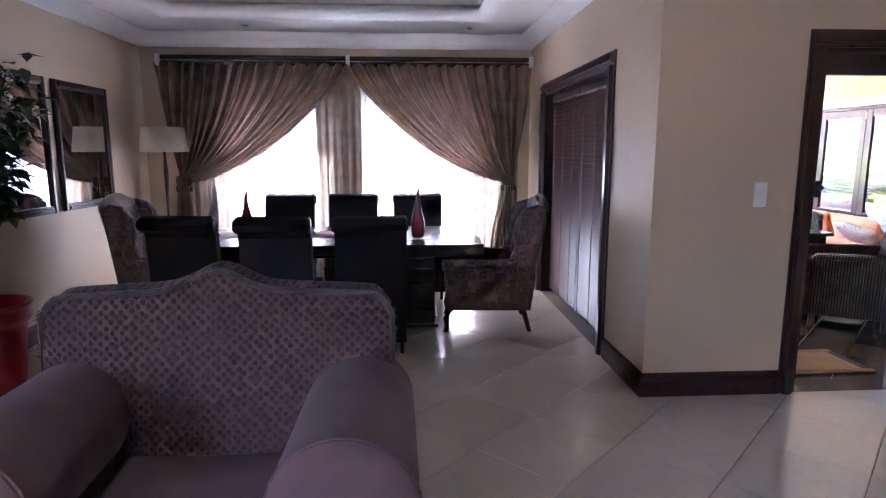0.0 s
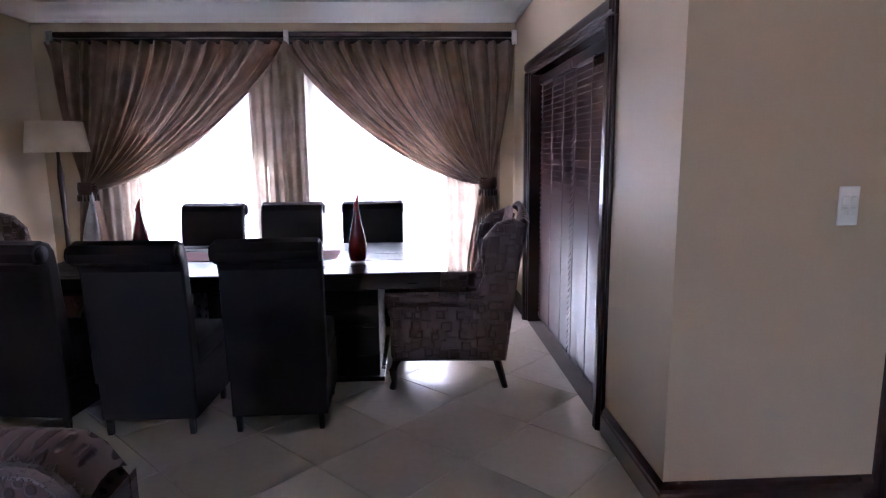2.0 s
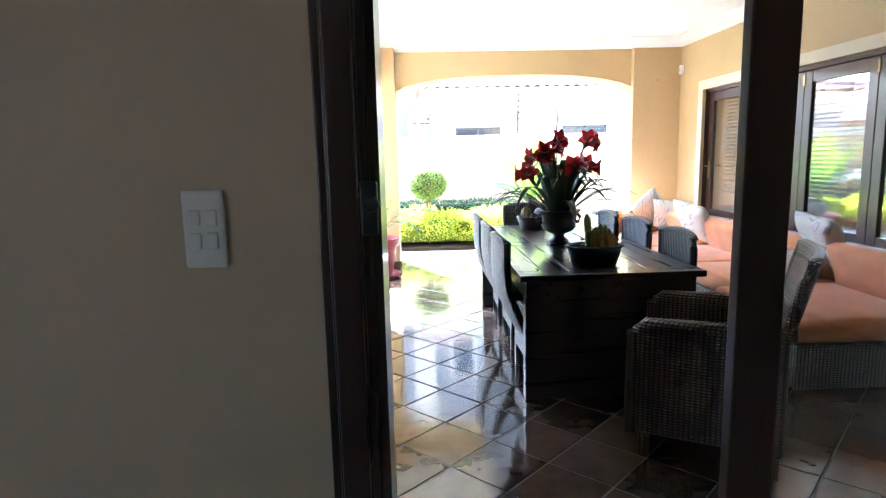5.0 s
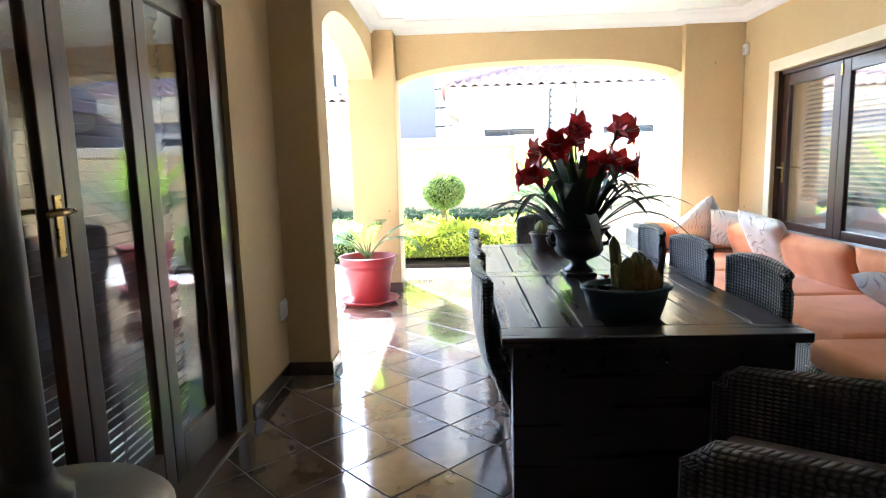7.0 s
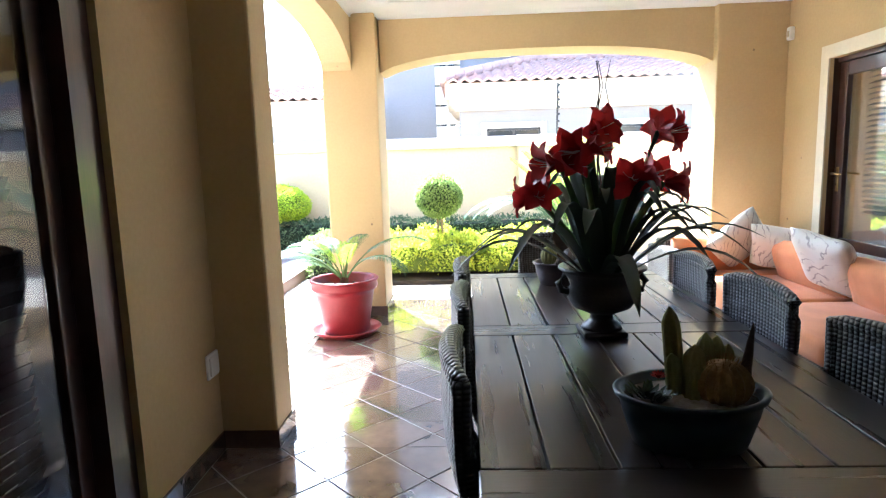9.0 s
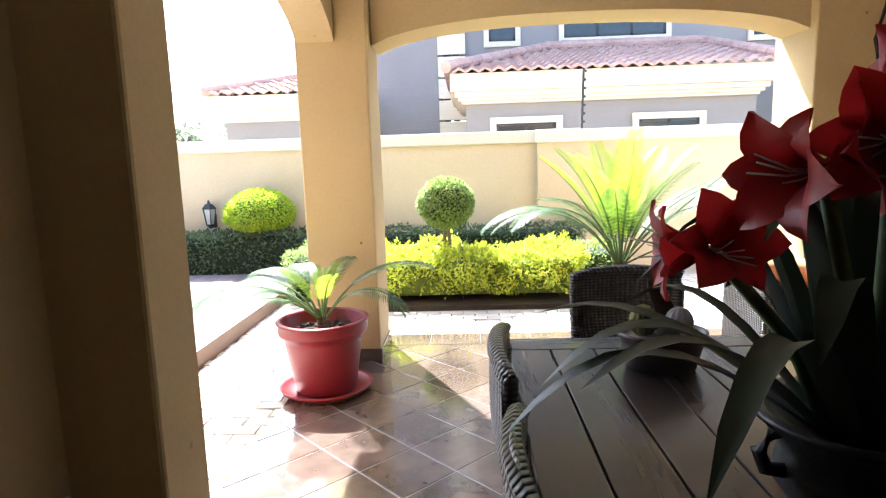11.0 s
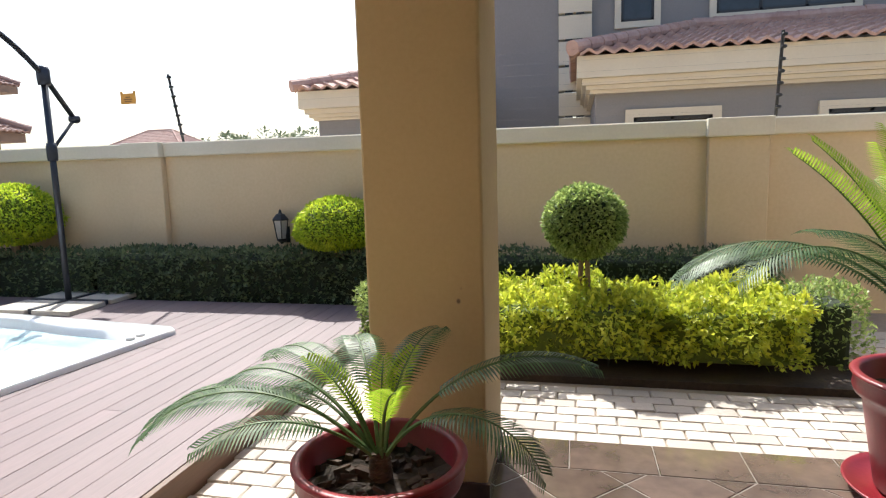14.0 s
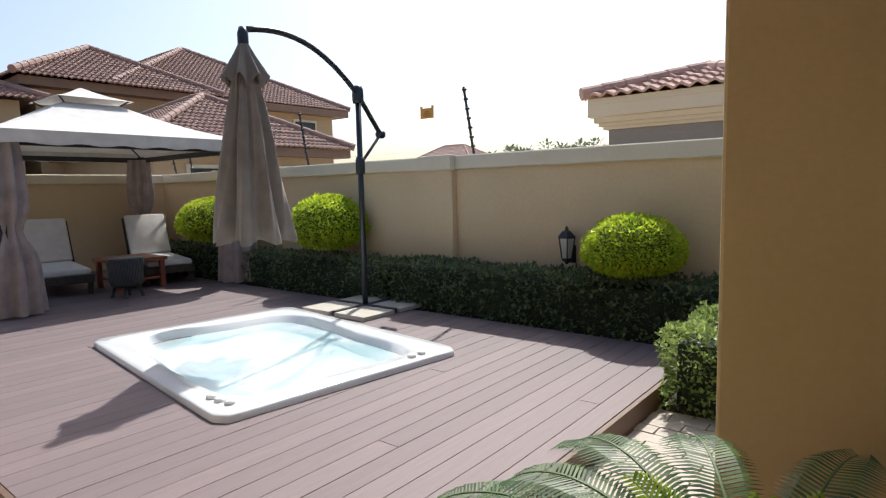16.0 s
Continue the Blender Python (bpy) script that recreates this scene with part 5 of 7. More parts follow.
for y, w in ((6.18, 0.92), (7.10, 0.92), (8.02, 0.90)):
    sofa_unit(4.95, y, 90, w)
corner = sofa_unit(4.90, 8.72, 180, 1.06, 0.56, 1)
sofa_unit(4.85, 5.22, 90, 0.98, 1.16)


def scatter(x, y, z, tilt, turn, s=0.46, spin=0):
    ob = thing("scatter_cushion", x, y, z, label="pale printed scatter cushion on the orange sofa", category="cushion", group="printed scatter cushions")
    bm = bmesh.new()
    cushion(bm, s, s, 0.16, pose(0, 0, 0, 0, 0, turn) @ pose(0, 0, 0, tilt, 0, 0) @ pose(0, 0, 0, 0, 0, spin), 18, 0.5, 0.012)
    part("cover", bm, PRINT, ob, smooth=True)


scatter(4.92, 8.60, 0.70, 62, 200, 0.46, 40)
scatter(5.12, 8.38, 0.66, 60, 140, 0.40, 8)
scatter(5.05, 7.62, 0.67, 58, 100, 0.46, 10)
scatter(4.98, 5.98, 0.55, 25, 95, 0.46, 30)
scatter(5.14, 5.80, 0.72, 62, 85, 0.44, 5)


# ---- urn with red amaryllis ----
UX, UY = 3.20, 5.90
urn = thing("urn", UX, UY, 0.74, label="dark iron urn on a pedestal foot", category="urn")
part("foot_plate", one(-0.08, 0.08, -0.08, 0.08, 0, 0.022, 0.008), IRON, urn)
part("bowl", lathe([(0.075, 0.022), (0.07, 0.035), (0.045, 0.055), (0.04, 0.075), (0.06, 0.085), (0.105, 0.105), (0.125, 0.135), (0.122, 0.165), (0.115, 0.185), (0.122, 0.21), (0.14, 0.235), (0.16, 0.248), (0.157, 0.256), (0.125, 0.248), (0.10, 0.21)], 36), IRON, urn, smooth=True)
for s in (-1, 1):
    part("handle", tube([(s * 0.118, 0, 0.16), (s * 0.148, 0, 0.165), (s * 0.16, 0, 0.195), (s * 0.135, 0, 0.225)], 0.013, 8), IRON, urn, smooth=True)
am = thing("amaryllis", UX, UY, 0.945, label="red amaryllis with dark strap leaves in an urn", category="plant")
ar = random.Random(12)


def strap(bm, a, reach, rise, droop, w, base=0.05):
    n = 9
    prev = None
    for i in range(n + 1):
        t = i / n
        r = base + reach * t
        z = rise * math.sin(min(1.0, t * 1.05) * math.pi * 0.62) - droop * t ** 3
        ww = w * (0.55 + 0.9 * t) * (1 - t) ** 0.55 + 0.001
        c = Vector((r * math.cos(a), r * math.sin(a), z))
        s = Vector((-math.sin(a), math.cos(a), 0)) * ww
        row = [bm.verts.new(c - s + Vector((0, 0, ww * 0.35))), bm.verts.new(c), bm.verts.new(c + s + Vector((0, 0, ww * 0.35)))]
        if prev:
            bm.faces.new((prev[0], prev[1], row[1], row[0])), bm.faces.new((prev[1], prev[2], row[2], row[1]))
        prev = row


bm = bmesh.new()
for i in range(46):
    a = 2 * math.pi * i / 40 * 7.3 + ar.uniform(-0.2, 0.2)
    k = ar.random()
    strap(bm, a, 0.10 + 0.46 * k, 0.40 - 0.27 * k + ar.uniform(0, 0.08), 0.03 + 0.20 * k * ar.random(), ar.uniform(0.024, 0.040))
part("foliage", bm, STRAP, am, smooth=True)
STALKS = [(-0.18, -0.16, 0.43, 200), (-0.11, -0.18, 0.47, 230), (-0.07, -0.10, 0.53, 290), (-0.235, 0.03, 0.31, 170), (0.20, 0.02, 0.53, 320), (0.09, -0.05, 0.37, 250), (0.21, -0.02, 0.35, 350)]


def bloom(bm, c, d, size):
    """Six pointed, back-curving petals in a trumpet round d."""
    d = d.normalized()
    s = d.cross(Vector((0, 0, 1)))
    s = s.normalized() if s.length > 0.05 else Vector((1, 0, 0))
    t = s.cross(d)
    for k in range(6):
        a = math.pi / 3 * k + (0.1 if k % 2 else 0)
        o = s * math.cos(a) + t * math.sin(a)
        side = d.cross(o)
        prev = None
        for i in range(7):
            v = i / 6
            rad = size * (0.06 + 0.95 * v ** 1.5)
            fwd = size * (0.9 * math.sin(v * 1.9)) * (1.0 if k % 2 else 0.92)
            w = size * 0.42 * math.sin(math.pi * (0.10 + 0.90 * v)) ** 0.8 * (1.0 if k % 2 else 0.8)
            p = c + o * rad + d * fwd
            row = [bm.verts.new(p - side * w + d * size * 0.08), bm.verts.new(p), bm.verts.new(p + side * w + d * size * 0.08)]
            if prev:
                bm.faces.new((prev[0], prev[1], row[1], row[0])), bm.faces.new((prev[1], prev[2], row[2], row[1]))
            prev = row


for x, y, z, az in STALKS:
    part("stalk", tube([(x * 0.15, y * 0.15, -0.02), (x * 0.45, y * 0.5, z * 0.5), (x, y, z)], [0.013, 0.012, 0.010], 8), STEM, am, smooth=True)
    for k in range(2):
        bm = bmesh.new()
        a = math.radians(az + 100 * k)
        c = Vector((x, y, z))
        bloom(bm, c, Vector((math.cos(a), math.sin(a), -0.05 + 0.35 * (k == 1))), 0.084)
        fl = part("flower", bm, PETAL_RED, am, "deep red trumpet flower", True)
        bm = bmesh.new()
        dd = Vector((math.cos(a), math.sin(a), 0.0))
        for q in range(5):
            e = Vector((ar.uniform(-0.03, 0.03), ar.uniform(-0.03, 0.03), ar.uniform(-0.03, 0.02)))
            tube([c, c + dd * 0.05 + e * 0.4, c + dd * 0.10 + e + Vector((0, 0, 0.012))], 0.0013, 4, bm)
        st = part("stamen_tuft", bm, PETAL_WHITE, fl, "pale stamens")
for k in range(4):
    a = ar.uniform(0, 6.28)
    pts = [Vector((0.02 * math.cos(a), 0.02 * math.sin(a), 0.1))]
    for i in range(8):
        pts.append(pts[-1] + Vector((0.015 * math.sin(3 * i + a), 0.015 * math.cos(2.2 * i + a), 0.085)))
    part("twig", tube(pts, [0.004 - 0.0003 * i for i in range(9)], 5), TWIG, am, "dry curled twig")


# ---- cactus bowls ----
def cactus_column(bm, x, y, r, h, lean=0.0):
    ribs = 9
    surface(bm, 36, 12, lambda u, v: Vector((x + lean * v * h + r * (1 + 0.10 * math.cos(ribs * 2 * math.pi * u)) * math.cos(2 * math.pi * u) * (1 - max(0, v - 0.75) ** 2 * 14) , y + r * (1 + 0.10 * math.cos(ribs * 2 * math.pi * u)) * math.sin(2 * math.pi * u) * (1 - max(0, v - 0.75) ** 2 * 14), h * v)), close_u=True)


def dish_garden(name, x, y, rx, ry, h, mat, label):
    ob = thing(name, x, y, 0.74, label=label, category="plant bowl")
    prof = [(0.72, 0.0), (0.78, 0.01), (0.92, 0.6), (0.95, 0.85), (1.02, 0.88), (1.04, 0.97), (1.0, 1.0), (0.94, 0.97), (0.9, 0.75)]
    bm = lathe([(r, z * h) for r, z in prof], 44)
    for v in bm.verts:
        v.co.x, v.co.y = v.co.x * rx, v.co.y * ry
    part("dish", bm, mat, ob, smooth=True)
    bm = lathe([(0.90, h * 0.8), (0.6, h * 0.86), (0.1, h * 0.9)], 30)
    for v in bm.verts:
        v.co.x, v.co.y = v.co.x * rx, v.co.y * ry
    part("gravel", bm, GRAVEL, ob, "pale gravel", True)
    return ob


dish = dish_garden("cactus_bowl", 3.205, 5.04, 0.165, 0.125, 0.125, TEAL_POT, "teal plastic bowl planted with cacti")
for x, y, r, h, ln in ((-0.02, 0.03, 0.020, 0.20, -0.10), (0.0, -0.02, 0.022, 0.125, 0.0), (0.035, 0.02, 0.018, 0.14, 0.03), (0.062, 0.03, 0.017, 0.13, 0.05), (-0.035, 0.0, 0.016, 0.10, -0.08), (0.085, 0.03, 0.016, 0.11, 0.08)):
    bm = bmesh.new()
    cactus_column(bm, 0, 0, r, h, ln)
    part("column_cactus", bm, CACTUS, dish, smooth=True).matrix_basis = pose(x, y, 0.105)
bm = bmesh.new()
surface(bm, 60, 20, lambda u, v: Vector((0.058 * (1 + 0.07 * math.cos(15 * 2 * math.pi * u)) * math.sin(math.pi * v) * math.cos(2 * math.pi * u), 0.058 * (1 + 0.07 * math.cos(15 * 2 * math.pi * u)) * math.sin(math.pi * v) * math.sin(2 * math.pi * u), 0.05 - 0.052 * math.cos(math.pi * v))), close_u=True)
for i in range(500):
    a, z = ar.uniform(0, 6.28), ar.uniform(-0.3, 1)
    n = Vector((math.cos(a) * math.sqrt(1 - z * z), math.sin(a) * math.sqrt(1 - z * z), z))
    p = Vector((0, 0, 0.05)) + n * 0.056
    t = n.cross(Vector((0.3, 0.5, 0.8))).normalized() * 0.0008
    bm.faces.new([bm.verts.new(c) for c in (p - t, p + t, p + n * 0.016)])
part("ball_cactus", bm, CACTUS_GOLD, dish, "golden spined ball cactus").matrix_basis = pose(0.06, -0.03, 0.095)
bm = bmesh.new()
for i in range(90):
    a, r = ar.uniform(0, 6.28), ar.uniform(0, 0.045)
    leaf(bm, Vector((r * math.cos(a), r * math.sin(a), 0.0)), Vector((math.cos(a), math.sin(a), ar.uniform(0.6, 2))), Vector((0, 0, 1)), 0.03, 0.014)
part("rosette", bm, LEAF_DARK, dish, "dark spiky rosette").matrix_basis = pose(-0.10, -0.02, 0.11)
bm = bmesh.new()
for i in range(24):
    a = 0.2618 * i
    leaf(bm, Vector((0, 0, 0)), Vector((math.cos(a), math.sin(a), 0.6 + 0.6 * (i % 2))), Vector((0, 0, 1)), 0.022, 0.012)
part("cactus_flower", bm, PETAL_RED, dish, "small crimson cactus flower").matrix_basis = pose(-0.075, -0.01, 0.15)
part("tall_blade", surface(bmesh.new(), 12, 8, lambda u, v: Vector((0.018 * (1 - v) ** 0.6 * math.cos(2 * math.pi * u) + 0.02 * v, 0.010 * (1 - v) * math.sin(2 * math.pi * u), 0.17 * v)), close_u=True), TWIG, dish, "dark pointed blade", True).matrix_basis = pose(0.125, 0.02, 0.10)
dish2 = dish_garden("cactus_bowl", 3.19, 6.83, 0.135, 0.12, 0.12, BROWN_POT, "brown glazed bowl planted with small cacti")
def ribbed_ball(rx, rz, ribs):
    return surface(bmesh.new(), 60, 16, lambda u, v: Vector((rx * (1 + 0.08 * math.cos(ribs * 2 * math.pi * u)) * math.sin(math.pi * v) * math.cos(2 * math.pi * u), rx * (1 + 0.08 * math.cos(ribs * 2 * math.pi * u)) * math.sin(math.pi * v) * math.sin(2 * math.pi * u), rz * (1 - math.cos(math.pi * v)))), close_u=True)


part("round_cactus", ribbed_ball(0.040, 0.052, 14), CACTUS, dish2, smooth=True).matrix_basis = pose(-0.055, 0.01, 0.095)
part("grey_cactus", ribbed_ball(0.040, 0.046, 12), SCULPT, dish2, "grey woolly cactus", True).matrix_basis = pose(0.060, 0.015, 0.095)
part("dark_blade", surface(bmesh.new(), 12, 10, lambda u, v: Vector((0.034 * math.sin(math.pi * (0.15 + 0.85 * v)) ** 0.7 * math.cos(2 * math.pi * u) + 0.02 * math.sin(5 * v), 0.012 * (1 - v) * math.sin(2 * math.pi * u), 0.19 * v)), close_u=True), TWIG, dish2, "dark pointed succulent", True).matrix_basis = pose(0.005, 0.05, 0.095)
part("stone", surface(bmesh.new(), 12, 8, lambda u, v: Vector((0.035 * math.sin(math.pi * v) * math.cos(6.283 * u) * (1 + 0.2 * math.sin(9 * u)), 0.03 * math.sin(math.pi * v) * math.sin(6.283 * u), -0.03 * math.cos(math.pi * v))), close_u=True), TWIG, dish2, smooth=True).matrix_basis = pose(0.0, -0.05, 0.12)

# ---- door mat ----
COIR = plain("tan_coir", (0.30, 0.18, 0.08), (0.42, 0.26, 0.12), 0.95, 9, 140, 0.9)
RUBBER = plain("black_rubber", (0.012, 0.012, 0.012), (0.03, 0.03, 0.03), 0.7, 9, 90, 0.4)
mat_ob = thing("door_mat", 2.52, 3.30, 0.003, 2, "tan coir door mat with a black ladder border", "door mat")
part("border", one(-0.36, 0.36, -0.24, 0.24, 0, 0.010, 0.003), RUBBER, mat_ob)
part("coir", one(-0.29, 0.29, -0.17, 0.17, 0.002, 0.016, 0.003), COIR, mat_ob, "tan coir field")
bm = bmesh.new()
for i in range(24):
    x = -0.345 + i * 0.03
    for s in (-1, 1):
        box(bm, x - 0.008, x + 0.008, s * 0.205 - 0.024, s * 0.205 + 0.024, 0.008, 0.014)
tagged(part("border_studs", bm, COIR, mat_ob), kind="stuff")


# ---- cycads in red pots ----
FROND = leafy("cycad_frond_green", (0.03, 0.075, 0.030), (0.12, 0.21, 0.075), 0.35)
FROND_NEW = leafy("cycad_frond_young", (0.22, 0.36, 0.02), (0.42, 0.56, 0.05), 0.55)
TRUNK = plain("cycad_trunk", (0.05, 0.03, 0.02), (0.13, 0.08, 0.05), 0.95, 25, 90, 0.9)


def frond(bm_leaf, bm_stem, base, az, length, lift, droop, leaflet, pairs, bare=0.25, sag=0.35):
    """One feather frond: arched rachis with two rows of narrow leaflets."""
    n = pairs
    out = Vector((math.cos(az), math.sin(az), 0))
    pts = []
    ang = lift
    p = Vector(base)
    step = length / 24
    for i in range(25):
        pts.append(p.copy())
        p = p + (out * math.cos(ang) + Vector((0, 0, 1)) * math.sin(ang)) * step
        ang -= droop / 24 * (0.5 + i / 24)
    tube(pts, [0.008 * (1 - 0.8 * i / 24) for i in range(25)], 5, bm_stem)
    side = Vector((-math.sin(az), math.cos(az), 0))
    for k in range(n):
        t = bare + (1 - bare) * k / (n - 1)
        i = min(23, int(t * 24))
        f = t * 24 - i
        q = pts[i].lerp(pts[min(24, i + 1)], f)
        d = (pts[min(24, i + 1)] - pts[i]).normalized()
        up = side.cross(d).normalized()
        if up.z < 0:
            up = -up
        l = 0.88 * leaflet * math.sin(math.pi * (0.14 + 0.76 * (t - bare) / (1 - bare))) ** 0.7
        for s in (-1, 1):
            way = (side * s * 0.90 + d * 0.42 + up * 0.22).normalized()
            tip = q + way * l + Vector((0, 0, -sag * l))
            w = d * 0.0044
            mid = q.lerp(tip, 0.5) + up * 0.012
            a, b, c, e, g = (bm_leaf.verts.new(v) for v in (q - w * 0.6, q + w * 0.6, mid + w, tip, mid - w))
            bm_leaf.faces.new((a, b, c, g)), bm_leaf.faces.new((g, c, e))


def cycad(x, y, z, rows, trunk_r, trunk_h, label, bare=0.25):
    ob = thing("cycad", x, y, z, label=label, category="plant", group="potted cycads")
    bm = bmesh.new()
    surface(bm, 22, 14, lambda u, v: Vector(((trunk_r * (1 - 0.3 * v) + 0.012 * math.sin(22 * u * 6.283 + 40 * v)) * math.cos(6.283 * u), (trunk_r * (1 - 0.3 * v) + 0.012 * math.sin(40 * v + 9 * u)) * math.sin(6.283 * u), trunk_h * v)), close_u=True)
    part("trunk", bm, TRUNK, ob)
    for az, length, lift, droop, lf, young in rows:
        a, b = bmesh.new(), bmesh.new()
        frond(a, b, (0.02 * math.cos(radians(az)), 0.02 * math.sin(radians(az)), trunk_h - 0.02), radians(az), length, radians(lift), radians(droop), lf, int(length * 60), bare, 0.05 if young else 0.42)
        fr_ob = part("frond", b, STEM, ob)
        tagged(part("foliage", a, FROND_NEW if young else FROND, fr_ob), kind="stuff")
    return ob


planter("plant_pot", 1.67, 8.55, 0.272, 0.47, "red plastic pot on a saucer with a cycad", group="red patio pots")
cycad(1.67, 8.55, 0.39, [(172, 0.79, 58, 125, 0.17, 0), (196, 0.85, 50, 110, 0.17, 0), (150, 0.76, 62, 115, 0.15, 0), (184, 0.89, 44, 100, 0.17, 0), (160, 0.66, 44, 100, 0.15, 0), (215, 0.59, 46, 80, 0.15, 0), (8, 0.80, 58, 88, 0.15, 0), (-18, 0.66, 56, 125, 0.15, 0), (120, 0.66, 68, 110, 0.14, 0), (75, 0.58, 72, 90, 0.12, 0), (100, 0.32, 80, 40, 0.09, 1), (60, 0.36, 80, 40, 0.09, 1), (170, 0.40, 70, 50, 0.10, 1), (-60, 0.42, 74, 60, 0.10, 1)], 0.04, 0.09, "young cycad with drooping fronds in a red pot", 0.36)
planter("plant_pot", 3.72, 9.42, 0.30, 0.52, "large red plastic pot on a saucer with a cycad", group="red patio pots")
cycad(3.72, 9.42, 0.42, [(180, 1.22, 62, 118, 0.24, 0), (192, 1.05, 70, 125, 0.24, 0), (168, 1.12, 60, 115, 0.22, 0), (3, 1.45, 46, 22, 0.20, 0), (-6, 1.25, 27, 24, 0.20, 0), (20, 1.15, 56, 60, 0.20, 0), (-30, 1.0, 60, 80, 0.20, 0), (205, 0.9, 70, 80, 0.2, 0),
    (150, 1.0, 74, 34, 0.19, 1), (110, 0.97, 80, 26, 0.19, 1), (70, 1.0, 79, 28, 0.19, 1), (40, 1.0, 72, 32, 0.18, 1), (-90, 0.85, 80, 40, 0.18, 1), (215, 0.95, 76, 40, 0.18, 1), (-50, 0.95, 72, 48, 0.18, 0), (95, 0.9, 70, 50, 0.18, 1), (0, 1.0, 70, 30, 0.19, 1), (180, 1.0, 68, 34, 0.19, 1), (-20, 0.98, 64, 62, 0.19, 0), (250, 0.75, 78, 60, 0.18, 0), (280, 1.0, 84, 18, 0.17, 1)], 0.075, 0.20, "large cycad with bright upright fronds in a red pot")

# ---- materials of the garden ----
ACRYLIC = plain("white_spa_acrylic", (0.74, 0.76, 0.77), (0.82, 0.84, 0.85), 0.15, 2, 40, 0.0, coat=0.3)
CANVAS_TAUPE = fabric("taupe_umbrella_canvas", (0.20, 0.165, 0.135), (0.29, 0.245, 0.205), through=0.12)
CANVAS_PALE = fabric("pale_gazebo_canvas", (0.55, 0.52, 0.49), (0.66, 0.63, 0.60), through=0.04)
DRAPE_MAUVE = fabric("mauve_gazebo_drape", (0.36, 0.30, 0.285), (0.52, 0.44, 0.42), through=0.35)
LOUNGE_PAD = fabric("off_white_pad", (0.58, 0.55, 0.53), (0.70, 0.67, 0.65))
GREY_STEEL = plain("charcoal_steel", (0.035, 0.04, 0.05), (0.06, 0.065, 0.08), 0.4, 6, 60, 0.05, metal=0.6)
SLAB = plain("cream_concrete_slab", (0.42, 0.38, 0.32), (0.54, 0.50, 0.43), 0.85, 3, 50, 0.3)
FASCIA_WOOD = plain("brown_fascia_board", (0.10, 0.055, 0.035), (0.17, 0.10, 0.065), 0.6, 2, 9, 0.2, (22, 1.2, 22))
HEDGE_DARK = leafy("dark_hedge_leaf", (0.032, 0.062, 0.028), (0.23, 0.29, 0.14), 0.4)
HEDGE_LIME = leafy("lime_hedge_leaf", (0.25, 0.34, 0.03), (0.76, 0.76, 0.08), 0.52)
HEDGE_MID = leafy("golden_topiary_leaf", (0.23, 0.38, 0.03), (0.74, 0.80, 0.06), 0.52)
BALL_LEAF = leafy("topiary_leaf", (0.10, 0.17, 0.04), (0.48, 0.58, 0.18), 0.5)
# core greens darkened to stand for the shade deep between leaves
SHADY = plain("hedge_inner_shade", (0.012, 0.02, 0.008), (0.025, 0.04, 0.015), 0.95, 6, 30, 0.5)
SHADY_LIME = plain("lime_hedge_inner_shade", (0.06, 0.09, 0.01), (0.14, 0.18, 0.02), 0.95, 6, 30, 0.5)
BARK = plain("pale_bark", (0.20, 0.14, 0.09), (0.32, 0.24, 0.16), 0.9, 9, 60, 0.5, (4, 4, 1))
YELLOW_SIGN = plain("orange_yellow_sign", (0.78, 0.36, 0.05), (0.85, 0.42, 0.08), 0.5, 4, 40, 0.02)
LANTERN_GLASS = plain("frosted_lantern_glass", (0.45, 0.45, 0.43), (0.55, 0.55, 0.52), 0.35, 9, 60, 0.1)


def water_material():
    m, nt, b = nodes_of("clear_spa_water")
    tr, gl = add(nt, "ShaderNodeBsdfTransparent"), add(nt, "ShaderNodeBsdfGlossy", Roughness=0.02)
    tr.inputs[0].default_value = (0.90, 0.985, 1.0, 1)
    bp = add(nt, "ShaderNodeBump", Strength=0.25, Distance=0.02)
    nt.links.new(noisy(nt, place(nt), 4.5, 3), bp.inputs["Height"])
    fr = add(nt, "ShaderNodeFresnel", IOR=1.33)
    nt.links.new(bp.outputs[0], fr.inputs["Normal"]), nt.links.new(bp.outputs[0], gl.inputs["Normal"])
    mx = add(nt, "ShaderNodeMixShader")
    nt.links.new(fr.outputs[0], mx.inputs[0]), nt.links.new(tr.outputs[0], mx.inputs[1]), nt.links.new(gl.outputs[0], mx.inputs[2])
    froth = add(nt, "ShaderNodeBsdfDiffuse")
    nt.links.new(ramp(nt, noisy(nt, place(nt), 2.2, 5), [(0.35, (0.55, 0.78, 0.82)), (0.68, (0.90, 0.95, 0.96))]), froth.inputs[0])
    both = add(nt, "ShaderNodeMixShader", Fac=0.4)
    nt.links.new(mx.outputs[0], both.inputs[1]), nt.links.new(froth.outputs[0], both.inputs[2])
    nt.links.new(both.outputs[0], nt.nodes["Material Output"].inputs[0])
    return m


WATER = water_material()
DZ = 0.12
SPA_X, SPA_Y, SPA_R, SPA_W, SPA_D = -2.27, 10.16, -7.0, 2.60, 1.92

# ---- sunken spa ----
spa = thing("hot_tub", SPA_X, SPA_Y, DZ, SPA_R, "white acrylic hot tub sunk into the deck, full", "hot tub")


def sq(a, w, d, n):
    c, s = math.cos(a), math.sin(a)
    k = (abs(c) ** n + abs(s) ** n) ** (-1 / n)
    return Vector((w * c * k, d * s * k, 0))


